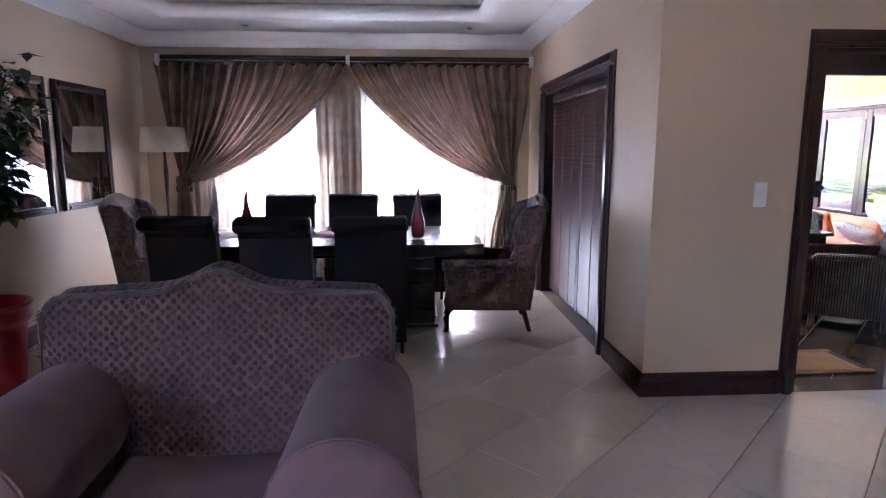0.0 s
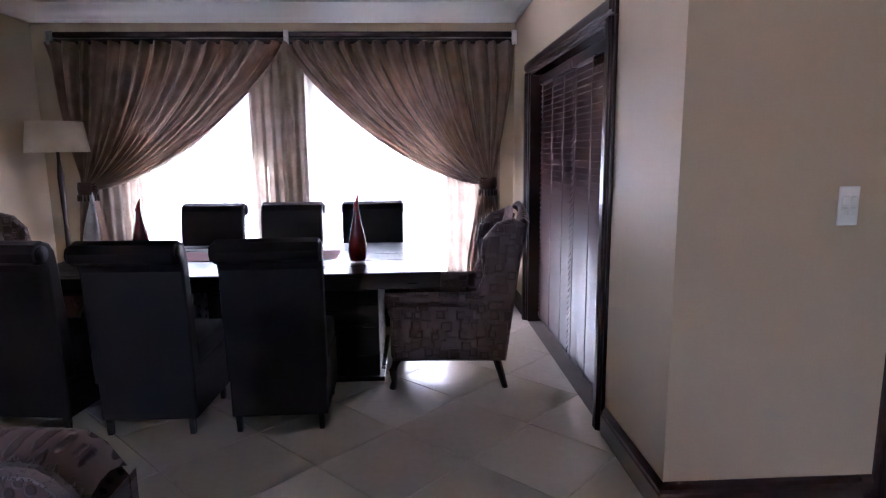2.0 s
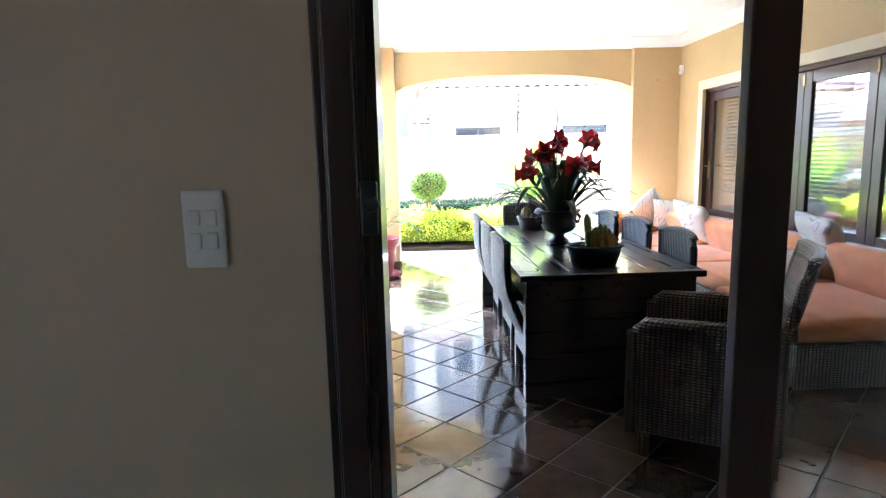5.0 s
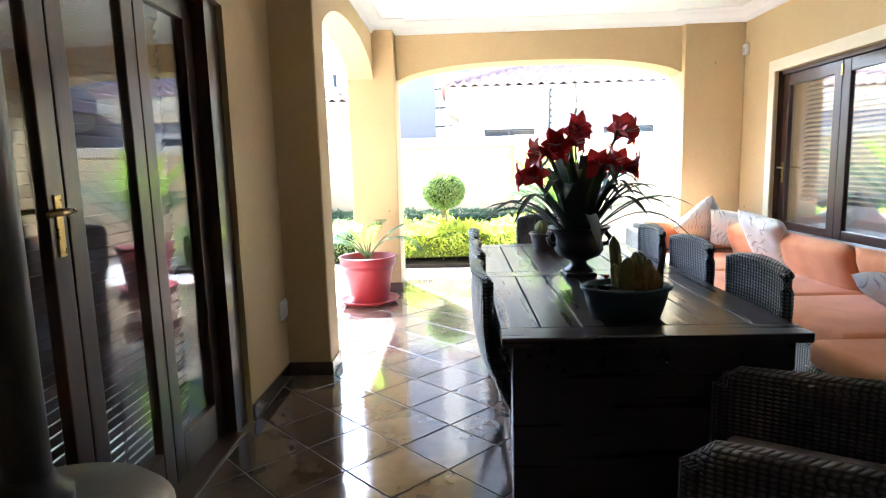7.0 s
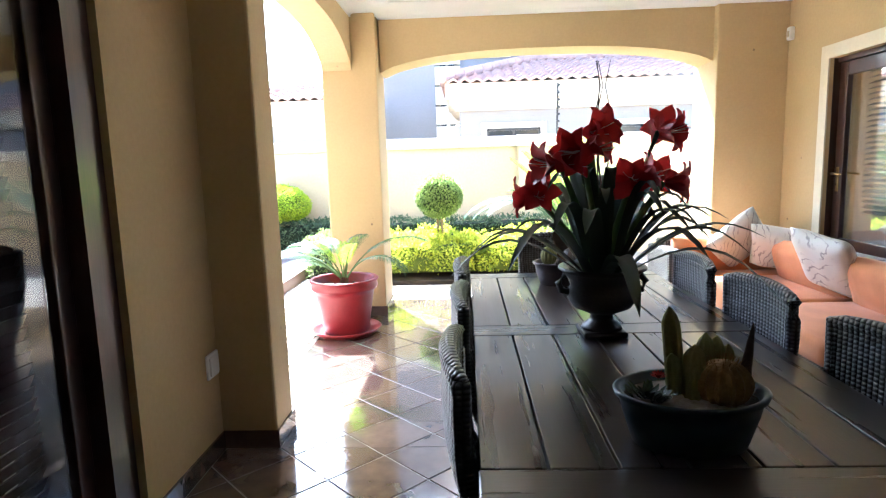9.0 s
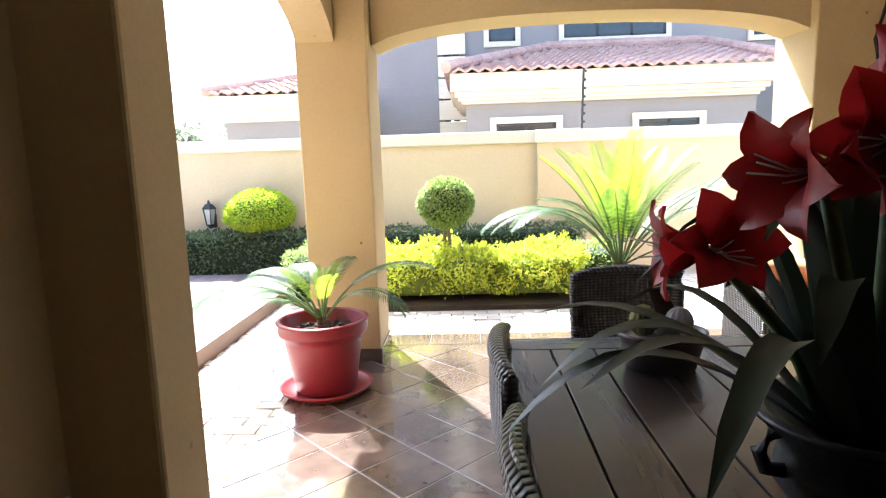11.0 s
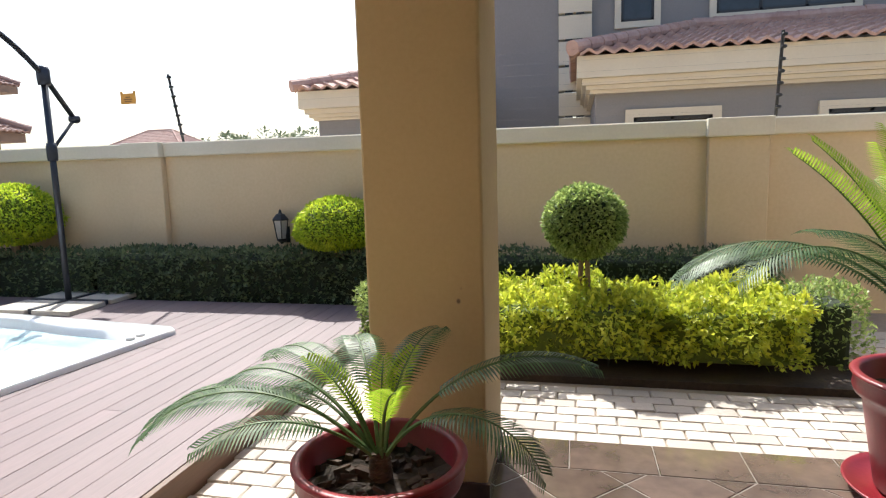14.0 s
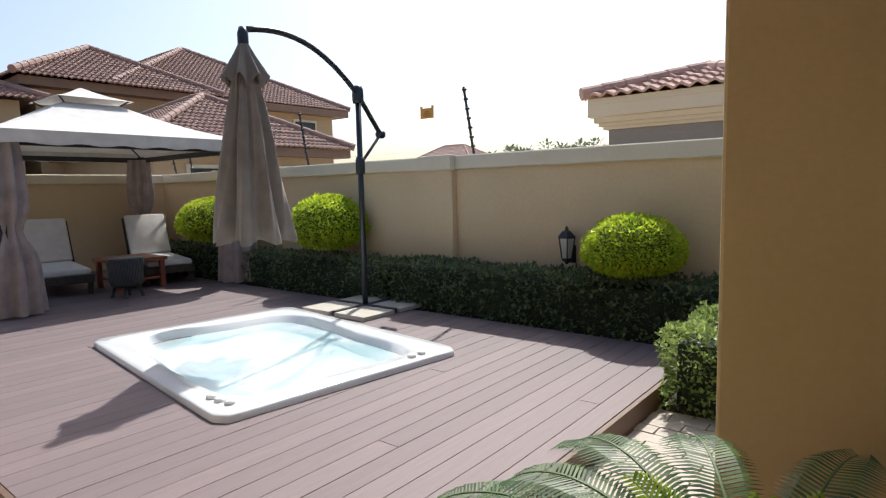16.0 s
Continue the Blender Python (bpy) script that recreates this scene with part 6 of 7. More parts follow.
rows = [(1.0, 40, 0.0), (1.0, 40, 0.035), (0.992, 30, 0.048), (0.93, 16, 0.050), (0.86, 7, 0.048), (0.835, 6, 0.03), (0.80, 5, -0.08), (0.77, 5, -0.115), (0.58, 4, -0.125), (0.52, 4, -0.185), (0.0, 4, -0.19)]
bm = bmesh.new()
n = 96
rings = []
for s, pw_, z in rows:
    rings.append([bm.verts.new(sq(2 * math.pi * k / n + math.pi / n, SPA_W / 2 * s, SPA_D / 2 * (1 - (1 - s) * 1.15) if s > 0 else 0, pw_) * (1 + (0.035 * math.sin(8 * math.pi * k / n) if 0.4 < s < 0.85 else 0)) + Vector((0, 0, z))) for k in range(n)])
for a, b in zip(rings, rings[1:]):
    for k in range(n):
        bm.faces.new((a[k], a[(k + 1) % n], b[(k + 1) % n], b[k]))
bmesh.ops.remove_doubles(bm, verts=bm.verts, dist=0.0005)
part("shell", bm, ACRYLIC, spa, smooth=True)
bm = bmesh.new()
bm.faces.new([bm.verts.new(sq(2 * math.pi * k / n, SPA_W / 2 * 0.82, SPA_D / 2 * 0.80, 5.5) + Vector((0, 0, -0.03))) for k in range(n)])
wt = part("water", bm, WATER, spa, "clear rippled water")
wt.visible_shadow = False
for cx, cy in ((1.0, -0.78), (0.92, -0.80), (0.84, -0.81), (1.06, 0.62), (1.07, 0.52)):
    part("control_knob", lathe([(0.032, 0.048), (0.034, 0.060), (0.028, 0.072), (0.01, 0.074)], 16), PLASTIC, spa, "grey control knob", True).matrix_basis = pose(cx * SPA_W / 2.3, cy * SPA_D / 1.84, 0)

# ---- umbrella ----
um = thing("cantilever_umbrella", -2.80, 11.80, DZ, label="closed taupe cantilever umbrella on a charcoal frame", category="umbrella")
part("base_cross", boxes((-0.45, 0.45, -0.03, 0.03, 0.0, 0.05), (-0.03, 0.03, -0.45, 0.45, 0.001, 0.052), bevel=0.004), GREY_STEEL, um)
part("pole", tube([(0, 0, 0.03), (0, 0, 2.30)], 0.030, 14), GREY_STEEL, um, smooth=True)
part("lower_clamp", lathe([(0.045, 1.46), (0.05, 1.50), (0.05, 1.60), (0.04, 1.64)], 14), GREY_STEEL, um, smooth=True)
part("pivot", lathe([(0.055, 2.20), (0.06, 2.24), (0.06, 2.34), (0.045, 2.38)], 14), GREY_STEEL, um, smooth=True)
HUB = Vector((0.24, -1.50, 2.60))
ELB, TAIL = Vector((0, 0, 2.29)), Vector((-0.04, 0.36, 1.90))
part("arm", tube([TAIL, ELB] + [bez(ELB, ELB + Vector((0.05, -0.45, 0.36)), HUB + Vector((-0.04, 0.55, 0.18)), HUB + Vector((0, 0, 0.03)), i / 14) for i in range(1, 15)], 0.026, 10), GREY_STEEL, um, smooth=True)
part("strut", tube([TAIL, (0, 0.02, 1.58)], 0.016, 8), GREY_STEEL, um, smooth=True)
part("crank_knob", lathe([(0.03, -0.05), (0.045, -0.03), (0.045, 0.03), (0.03, 0.05)], 14), GREY_STEEL, um, smooth=True).matrix_basis = pose(TAIL.x, TAIL.y, TAIL.z, 0, 90, 60)
part("hub", lathe([(0.03, -0.14), (0.045, -0.10), (0.045, 0.0), (0.03, 0.05)], 14), GREY_STEEL, um, smooth=True).matrix_basis = Matrix.Translation(HUB)


def folded(u, v):
    a = 2 * math.pi * u
    r = 0.045 + 0.245 * v ** 0.85
    r *= 1 + 0.22 * math.cos(8 * a + 0.6 * math.sin(3 * v)) * min(1, v * 3) + 0.07 * math.sin(19 * a + 5 * v)
    return HUB + Vector((r * math.cos(a), r * math.sin(a), -0.12 - 1.60 * v - 0.025 * v * math.cos(8 * a)))


part("canopy", surface(bmesh.new(), 128, 22, folded, close_u=True), CANVAS_TAUPE, um, "folded taupe canopy", True)


def top_cap(u, v):
    a = 2 * math.pi * u
    r = (0.04 + 0.13 * v) * (1 + 0.22 * math.cos(8 * a) * v)
    return HUB + Vector((r * math.cos(a), r * math.sin(a), -0.08 - 0.32 * v + 0.05 * v * math.cos(8 * a)))


part("vent_flap", surface(bmesh.new(), 96, 6, top_cap, close_u=True), CANVAS_TAUPE, um, smooth=True)
for x in (-0.26, 0.26):
    for y in (-0.26, 0.26):
        sl = thing("paving_slab", -2.80 + x, 11.80 + y, DZ, label="square cream concrete slab weighting the umbrella", category="slab", group="umbrella base slabs")
        part("block", one(-0.22, 0.22, -0.22, 0.22, 0.0, 0.045, 0.006), SLAB, sl)

# ---- gazebo and loungers ----
GX0, GX1, GY0, GY1 = -8.95, -5.80, 9.35, 12.30
gx, gy = (GX0 + GX1) / 2, (GY0 + GY1) / 2
gz = thing("gazebo", gx, gy, DZ, label="pale canvas gazebo with tied mauve drapes", category="gazebo")
hw, hd = (GX1 - GX0) / 2, (GY1 - GY0) / 2
for sx in (-1, 1):
    for sy in (-1, 1):
        part("post", one(sx * hw - 0.04, sx * hw + 0.04, sy * hd - 0.04, sy * hd + 0.04, 0, 1.96, 0.006), BLACK_METAL, gz)
part("top_frame", boxes((-hw, hw, -hd - 0.03, -hd + 0.03, 1.86, 1.94), (-hw, hw, hd - 0.03, hd + 0.03, 1.86, 1.94), (-hw - 0.03, -hw + 0.03, -hd, hd, 1.86, 1.94), (hw - 0.03, hw + 0.03, -hd, hd, 1.86, 1.94)), BLACK_METAL, gz)


def canopy(r0, z0, r1, z1, sag):
    def f(u, v):
        p = sq(2 * math.pi * u, 1, 1, 40)
        r = r0 + (r1 - r0) * v
        return Vector((p.x * (hw + 0.18) * r, p.y * (hd + 0.18) * r, z0 + (z1 - z0) * v - sag * math.sin(math.pi * v)))
    return f


part("canopy", surface(bmesh.new(), 80, 14, canopy(1.0, 2.02, 0.22, 2.54, 0.06), close_u=True), CANVAS_PALE, gz, smooth=True)
part("valance", surface(bmesh.new(), 160, 3, lambda u, v: canopy(1.0, 2.02, 1.0, 2.02, 0)(u, 0) + Vector((0, 0, -0.15 * v - 0.012 * v * math.cos(2 * math.pi * 24 * u))), close_u=True), CANVAS_PALE, gz)
part("vent_cap", surface(bmesh.new(), 80, 8, canopy(0.30, 2.60, 0.01, 2.80, 0.02), close_u=True), CANVAS_PALE, gz, smooth=True)
for sx in (-1, 1):
    for sy in (-1, 1):
        bm = bmesh.new()
        tube([(sx * hw * 0.22, sy * hd * 0.22, 2.52), (sx * hw * 0.30, sy * hd * 0.30, 2.61)], 0.012, 6, bm)
        tube([(sx * hw, sy * hd, 1.94), (sx * hw * 0.25, sy * hd * 0.25, 2.49)], 0.014, 6, bm)
        part("rib", bm, BLACK_METAL, gz)
for sx in (-1, 1):
    for sy in (-1, 1):
        def hang(u, v):
            a = 2 * math.pi * u
            pinch = 1 - 0.45 * math.exp(-((v - 0.52) / 0.10) ** 2)
            r = (0.17 + 0.12 * v) * pinch * (1 + 0.18 * math.sin(9 * a + 2 * v))
            return Vector((sx * (hw - 0.08) + r * math.cos(a), sy * (hd - 0.08) + r * math.sin(a) * 0.9, 1.90 - 1.885 * v))
        part("drape", surface(bmesh.new(), 90, 24, hang, close_u=True), DRAPE_MAUVE, gz, smooth=True)
        part("drape_tie", lathe([(0.095, 0.80), (0.10, 0.82), (0.10, 0.90), (0.095, 0.92)], 20), BRAID, gz, "dark tie band", True).matrix_basis = pose(sx * (hw - 0.08), sy * (hd - 0.08), 0)


def lounger(x, y, r):
    ob = thing("sun_lounger", x, y, DZ, r, "dark wicker sun lounger with an off-white pad", "sun lounger", "gazebo loungers")
    part("frame", one(-0.33, 0.33, -0.95, 0.55, 0.16, 0.27, 0.015), WICKER_BROWN, ob)
    part("seat_pad", one(-0.30, 0.30, -0.93, 0.42, 0.27, 0.35, 0.03, 3), LOUNGE_PAD, ob, "off-white pad", True)
    part("backrest_pad", one(-0.30, 0.30, 0.0, 0.72, 0.0, 0.08, 0.03, 3), LOUNGE_PAD, ob, "off-white pad", True).matrix_basis = pose(0, 0.38, 0.33, 58, 0, 0)
    part("backrest_frame", one(-0.33, 0.33, 0.0, 0.72, -0.035, 0.0, 0.01), WICKER_BROWN, ob).matrix_basis = pose(0, 0.38, 0.32, 58, 0, 0)
    for sx in (-1, 1):
        for yy in (-0.85, 0.45):
            part("leg", one(sx * 0.29 - 0.03, sx * 0.29 + 0.03, yy - 0.03, yy + 0.03, 0, 0.17), WICKER_BROWN, ob)


lounger(-7.55, 10.35, 80)
lounger(-7.40, 11.72, 76)
ob = thing("wicker_stool", -5.95, 10.65, DZ, 15, "dark grey wicker stool on splayed legs", "stool")
part("body", lathe([(0.17, 0.14), (0.20, 0.20), (0.215, 0.48), (0.21, 0.50), (0.05, 0.505)], 24), WICKER, ob, smooth=True)
for a in range(4):
    part("leg", tube([(0.13 * math.cos(a * 1.571 + 0.78), 0.13 * math.sin(a * 1.571 + 0.78), 0.16), (0.18 * math.cos(a * 1.571 + 0.78), 0.18 * math.sin(a * 1.571 + 0.78), 0.0)], 0.02, 6), WICKER, ob)
ob = thing("side_table", -6.75, 11.05, DZ, 0, "low red-brown timber table between the loungers", "table")
RED_WOOD = plain("red_brown_timber", (0.22, 0.06, 0.03), (0.32, 0.10, 0.05), 0.5, 2, 12, 0.2)
part("tabletop", one(-0.38, 0.38, -0.35, 0.35, 0.38, 0.43, 0.006), RED_WOOD, ob)
for x in (-0.32, 0.32):
    for y in (-0.29, 0.29):
        part("leg", one(x - 0.03, x + 0.03, y - 0.03, y + 0.03, 0, 0.38), RED_WOOD, ob)
part("shelf", one(-0.30, 0.30, -0.27, 0.27, 0.12, 0.15), RED_WOOD, ob)


# ---- hedges and topiary ----
def clothe(bm, rnd, p, nrm, size, spread=0.9):
    d = (nrm + Vector((rnd.gauss(0, spread), rnd.gauss(0, spread), rnd.gauss(0, spread)))).normalized()
    leaf(bm, p, d, Vector((rnd.gauss(0, 1), rnd.gauss(0, 1), 1)), size * rnd.uniform(0.7, 1.3), size * rnd.uniform(0.45, 0.7))


def hedge(name, x0, x1, y0, y1, z0, z1, per_m2, size, mat, core, label, seed, rough=0.05):
    """Clipped hedge: a core coloured dark as inner shade, under a coat of many small leaves with an uneven skin."""
    ob = thing(name, (x0 + x1) / 2, (y0 + y1) / 2, 0, label=label, category="hedge")
    rnd = random.Random(seed)
    hx, hy = (x1 - x0) / 2, (y1 - y0) / 2
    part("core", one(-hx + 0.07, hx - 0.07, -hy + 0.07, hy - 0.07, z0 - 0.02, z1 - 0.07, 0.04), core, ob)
    bm = bmesh.new()
    faces = [((0, -1, 0), 2 * hx * (z1 - z0)), ((0, 0, 1), 4 * hx * hy), ((1, 0, 0), 2 * hy * (z1 - z0)), ((-1, 0, 0), 2 * hy * (z1 - z0)), ((0, 1, 0), 0.3 * 2 * hx * (z1 - z0))]
    for nn, area in faces:
        nv = Vector(nn)
        for i in range(int(area * per_m2)):
            a, b, c = rnd.uniform(-hx, hx), rnd.uniform(-hy, hy), z0 + (z1 - z0) * rnd.random() ** 0.85
            p = Vector((hx * nn[0] if nn[0] else a, hy * nn[1] if nn[1] else b, z1 if nn[2] else c))
            lump = rough * (noise.noise(p * 3.7 + Vector((seed, 0, x0))) + 0.7 * noise.noise(p * 17))
            rim_ = max(0, abs(p.z - z0) / (z1 - z0) - 0.85) * (0 if nn[2] else 0.25)
            p = p + nv * (lump - rim_ - rnd.random() * 0.05)
            clothe(bm, rnd, p, nv + Vector((0, 0, 0.3)), size)
    part("leaves", bm, mat, ob)
    return ob


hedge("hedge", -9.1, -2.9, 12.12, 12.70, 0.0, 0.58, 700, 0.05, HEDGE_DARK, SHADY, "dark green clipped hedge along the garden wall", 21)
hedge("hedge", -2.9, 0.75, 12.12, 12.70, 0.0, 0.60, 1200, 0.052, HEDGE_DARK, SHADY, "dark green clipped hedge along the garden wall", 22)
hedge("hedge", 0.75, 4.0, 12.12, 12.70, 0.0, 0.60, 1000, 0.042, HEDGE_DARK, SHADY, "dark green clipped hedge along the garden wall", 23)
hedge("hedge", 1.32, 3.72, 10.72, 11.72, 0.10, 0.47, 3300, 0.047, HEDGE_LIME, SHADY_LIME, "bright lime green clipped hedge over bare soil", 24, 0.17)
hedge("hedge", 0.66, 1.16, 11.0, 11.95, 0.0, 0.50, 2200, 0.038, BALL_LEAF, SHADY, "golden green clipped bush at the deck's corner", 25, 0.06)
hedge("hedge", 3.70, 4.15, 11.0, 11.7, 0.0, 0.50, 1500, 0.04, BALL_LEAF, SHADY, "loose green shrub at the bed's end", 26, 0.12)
setting("planting_bed", boxes((1.25, 4.1, 10.62, 12.82, -0.1, 0.02), (0.66, 1.25, 11.05, 12.82, -0.1, 0.02)), SOIL, "dark soil of the planting bed", "flower bed")
setting("hedge_soil", one(-9.2, 0.66, 12.06, 12.82, -0.1, 0.03, 0.01), SOIL, "dark soil under the hedge", "flower bed")


def topiary(x, y, zc, r, rz, stem, n, size, mat, core, label, seed, flat=False):
    """A clipped head of small leaves round a shade-coloured core, on a bare stem; flat: mushroom-shaped below."""
    ob = thing("topiary", x, y, 0, label=label, category="topiary", group="clipped topiary")
    rnd = random.Random(seed)
    for sgn in ((-1, 1) if not flat else (0,)):
        part("stem", tube([(sgn * 0.02, 0, 0), (sgn * 0.03, 0.01, zc * 0.5), (sgn * 0.01, 0, zc)], [0.022, 0.018, 0.018] if not flat else [0.05, 0.045, 0.05], 8), BARK, ob, smooth=True)
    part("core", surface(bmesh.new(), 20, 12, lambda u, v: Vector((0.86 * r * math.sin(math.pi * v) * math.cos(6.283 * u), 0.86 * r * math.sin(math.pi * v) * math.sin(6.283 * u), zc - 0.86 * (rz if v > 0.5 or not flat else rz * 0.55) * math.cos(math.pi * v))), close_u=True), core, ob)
    bm = bmesh.new()
    for i in range(n):
        z = rnd.uniform(-1, 1)
        a = rnd.uniform(0, 6.283)
        k = math.sqrt(1 - z * z)
        nv = Vector((k * math.cos(a), k * math.sin(a), z))
        rr = 1 + 0.05 * noise.noise(nv * 4 + Vector((seed, 0, 0))) + 0.03 * noise.noise(nv * 11) - 0.09 * rnd.random() ** 2 + (0.06 * rnd.random() if rnd.random() < 0.05 else 0)
        p = Vector((nv.x * r * rr, nv.y * r * rr, zc + nv.z * (rz if z > 0 or not flat else rz * 0.6) * rr))
        clothe(bm, rnd, p, nv, size, 0.7)
    part("crown", bm, mat, ob)
    return ob


topiary(2.36, 11.22, 0.985, 0.285, 0.255, 0.7, 7000, 0.034, BALL_LEAF, SHADY, "round clipped topiary ball on a bare stem", 31)
topiary(-0.06, 12.42, 0.81, 0.43, 0.33, 0.6, 9500, 0.034, HEDGE_MID, SHADY_LIME, "golden mushroom-clipped topiary in the hedge", 32, True)
topiary(-4.10, 12.42, 0.93, 0.50, 0.42, 0.6, 8000, 0.044, HEDGE_MID, SHADY_LIME, "golden mushroom-clipped topiary in the hedge", 33, True)
topiary(-6.75, 12.42, 0.93, 0.60, 0.42, 0.6, 6500, 0.046, HEDGE_MID, SHADY_LIME, "golden mushroom-clipped topiary in the hedge", 34, True)

# ---- wall lantern, sprinkler stake, electric fence ----
ln = thing("wall_lantern", -0.84, BWY, 0.69, label="black metal wall lantern with frosted panes", category="lantern")
part("back_plate", one(-0.04, 0.04, -0.015, 0, -0.06, 0.12, 0.004), BLACK_METAL, ln)
part("bracket", tube([(0, 0, 0.0), (0, -0.06, -0.04), (0, -0.12, -0.03)], 0.010, 8), BLACK_METAL, ln, smooth=True)
part("base", lathe([(0.012, -0.06), (0.025, -0.04), (0.055, -0.02), (0.06, 0.0)], 6), BLACK_METAL, ln).matrix_basis = pose(0, -0.13, 0)
part("roof", lathe([(0.098, 0.20), (0.095, 0.215), (0.05, 0.265), (0.022, 0.275), (0.018, 0.295), (0.006, 0.32)], 6), BLACK_METAL, ln).matrix_basis = pose(0, -0.13, 0)
part("glass", lathe([(0.052, 0.0), (0.082, 0.20)], 6), LANTERN_GLASS, ln, "frosted glass").matrix_basis = pose(0, -0.13, 0)
for k in range(6):
    a = math.pi / 3 * k
    part("corner_bar", tube([(0.055 * math.cos(a), -0.13 + 0.055 * math.sin(a), 0.0), (0.086 * math.cos(a), -0.13 + 0.086 * math.sin(a), 0.20)], 0.006, 5), BLACK_METAL, ln)
ob = thing("spike_light", 2.52, 10.86, 0.0, label="thin dark sprinkler stake in the lime hedge", category="garden stake")
part("stake", tube([(0, 0, 0), (0, 0, 0.52)], 0.006, 6), BLACK_METAL, ob)
part("nozzle", lathe([(0.010, 0.50), (0.014, 0.52), (0.014, 0.55), (0.008, 0.56)], 10), BLACK_METAL, ob)


def fence_post(x, tilt):
    ob = thing("fence_post", x, BWY + 0.08, 1.78, label="black electric fence post with insulators", category="fence post", group="electric fence posts")
    ob.matrix_basis = pose(x, BWY + 0.08, 1.76, 8, tilt, 0)
    part("rod", tube([(0, 0, 0), (0, 0, 0.78)], 0.015, 8), BLACK_METAL, ob)
    for k in range(7):
        part("insulator", lathe([(0.014, 0), (0.027, 0.008), (0.027, 0.024), (0.014, 0.032)], 10), BLACK_METAL, ob, smooth=True).matrix_basis = pose(0.012, -0.01, 0.10 + k * 0.105)


for x, t in ((4.10, 0), (-2.10, -4), (-5.05, -2), (-8.3, -2), (-8.9, -2), (9.9, 0)):
    fence_post(x, t)
bm = bmesh.new()
for k in range(7):
    z = 1.86 + k * 0.105
    tube([(x, BWY + 0.07 - 0.14 * (z - 1.76), z - 0.01 * math.sin(i * math.pi)) for i, x in enumerate((-9, -5.05, -2.12, 4.10, 9.9))], 0.0005, 4, bm)
setting("fence_wires", bm, DULL_STEEL, "thin electric fence wires", "wire", kind="stuff")
sg = thing("warning_sign", -2.72, BWY + 0.0, 2.30, label="orange-yellow warning sign on the fence wires", category="sign")
part("plate", one(-0.10, 0.10, -0.004, 0.004, -0.065, 0.055, 0.002), YELLOW_SIGN, sg)
for x in (-0.085, 0.085):
    part("clip", one(x - 0.015, x + 0.015, -0.006, 0.006, 0.05, 0.08, 0.002), YELLOW_SIGN, sg)
SIGN_INK = plain("faded_sign_print", (0.30, 0.13, 0.04), (0.38, 0.17, 0.05), 0.6, 8, 60, 0.02)
for z, w in ((0.012, 0.030), (-0.012, 0.055), (-0.036, 0.045)):
    part("print_bar", one(-w, w, -0.0065, -0.0045, z - 0.006, z + 0.006), SIGN_INK, sg, "faded unreadable print")


# ---- neighbouring houses ----
def tiled_slope(bm, e0, e1, t0, t1, pitch=0.24, course=0.34):
    """Roof slope from eave e0-e1 to top t0-t1: wavy tiles in lapped courses."""
    e0, e1, t0, t1 = Vector(e0), Vector(e1), Vector(t0), Vector(t1)
    along = (e1 - e0).normalized()
    mid = (t0 + t1) / 2 - e0
    up = mid - along * mid.dot(along)
    h = up.length
    up = up.normalized()
    nrm = along.cross(up)
    nrm = nrm if nrm.z > 0 else -nrm
    a0, a1 = (t0 - e0).dot(along), (t1 - e0).dot(along)
    w = (e1 - e0).length
    rows_ = max(2, int(h / course))
    for j in range(rows_):
        v0, v1 = j / rows_, (j + 1) / rows_
        l, r = a0 * (v0 + v1) / 2, w + (a1 - w) * (v0 + v1) / 2
        n_ = max(1, int((r - l) / pitch * 4))
        prev = None
        for i in range(n_ + 1):
            s = l + (r - l) * i / n_
            wav = 0.145 * pitch * math.cos(2 * math.pi * s / pitch)
            lo = bm.verts.new(e0 + along * s + up * (h * v0 - 0.03) + nrm * (wav + 0.055))
            hi = bm.verts.new(e0 + along * s + up * h * v1 + nrm * (wav + 0.005))
            ft = bm.verts.new(e0 + along * s + up * (h * v0 - 0.03) + nrm * (wav + 0.01))
            if prev:
                bm.faces.new((prev[0], lo, hi, prev[1])), bm.faces.new((prev[2], ft, lo, prev[0]))
            prev = (lo, hi, ft)


def ridge_tiles(parent, a, b, mat):
    a, b = Vector(a), Vector(b)
    n_ = max(2, int((b - a).length / 0.36))
    bm = bmesh.new()
    for i in range(n_):
        p, q = a.lerp(b, i / n_), a.lerp(b, (i + 1.06) / n_)
        tube([p + Vector((0, 0, 0.03)), q + Vector((0, 0, 0.03))], [0.115, 0.10], 10, bm)
    part("ridge", bm, mat, parent)


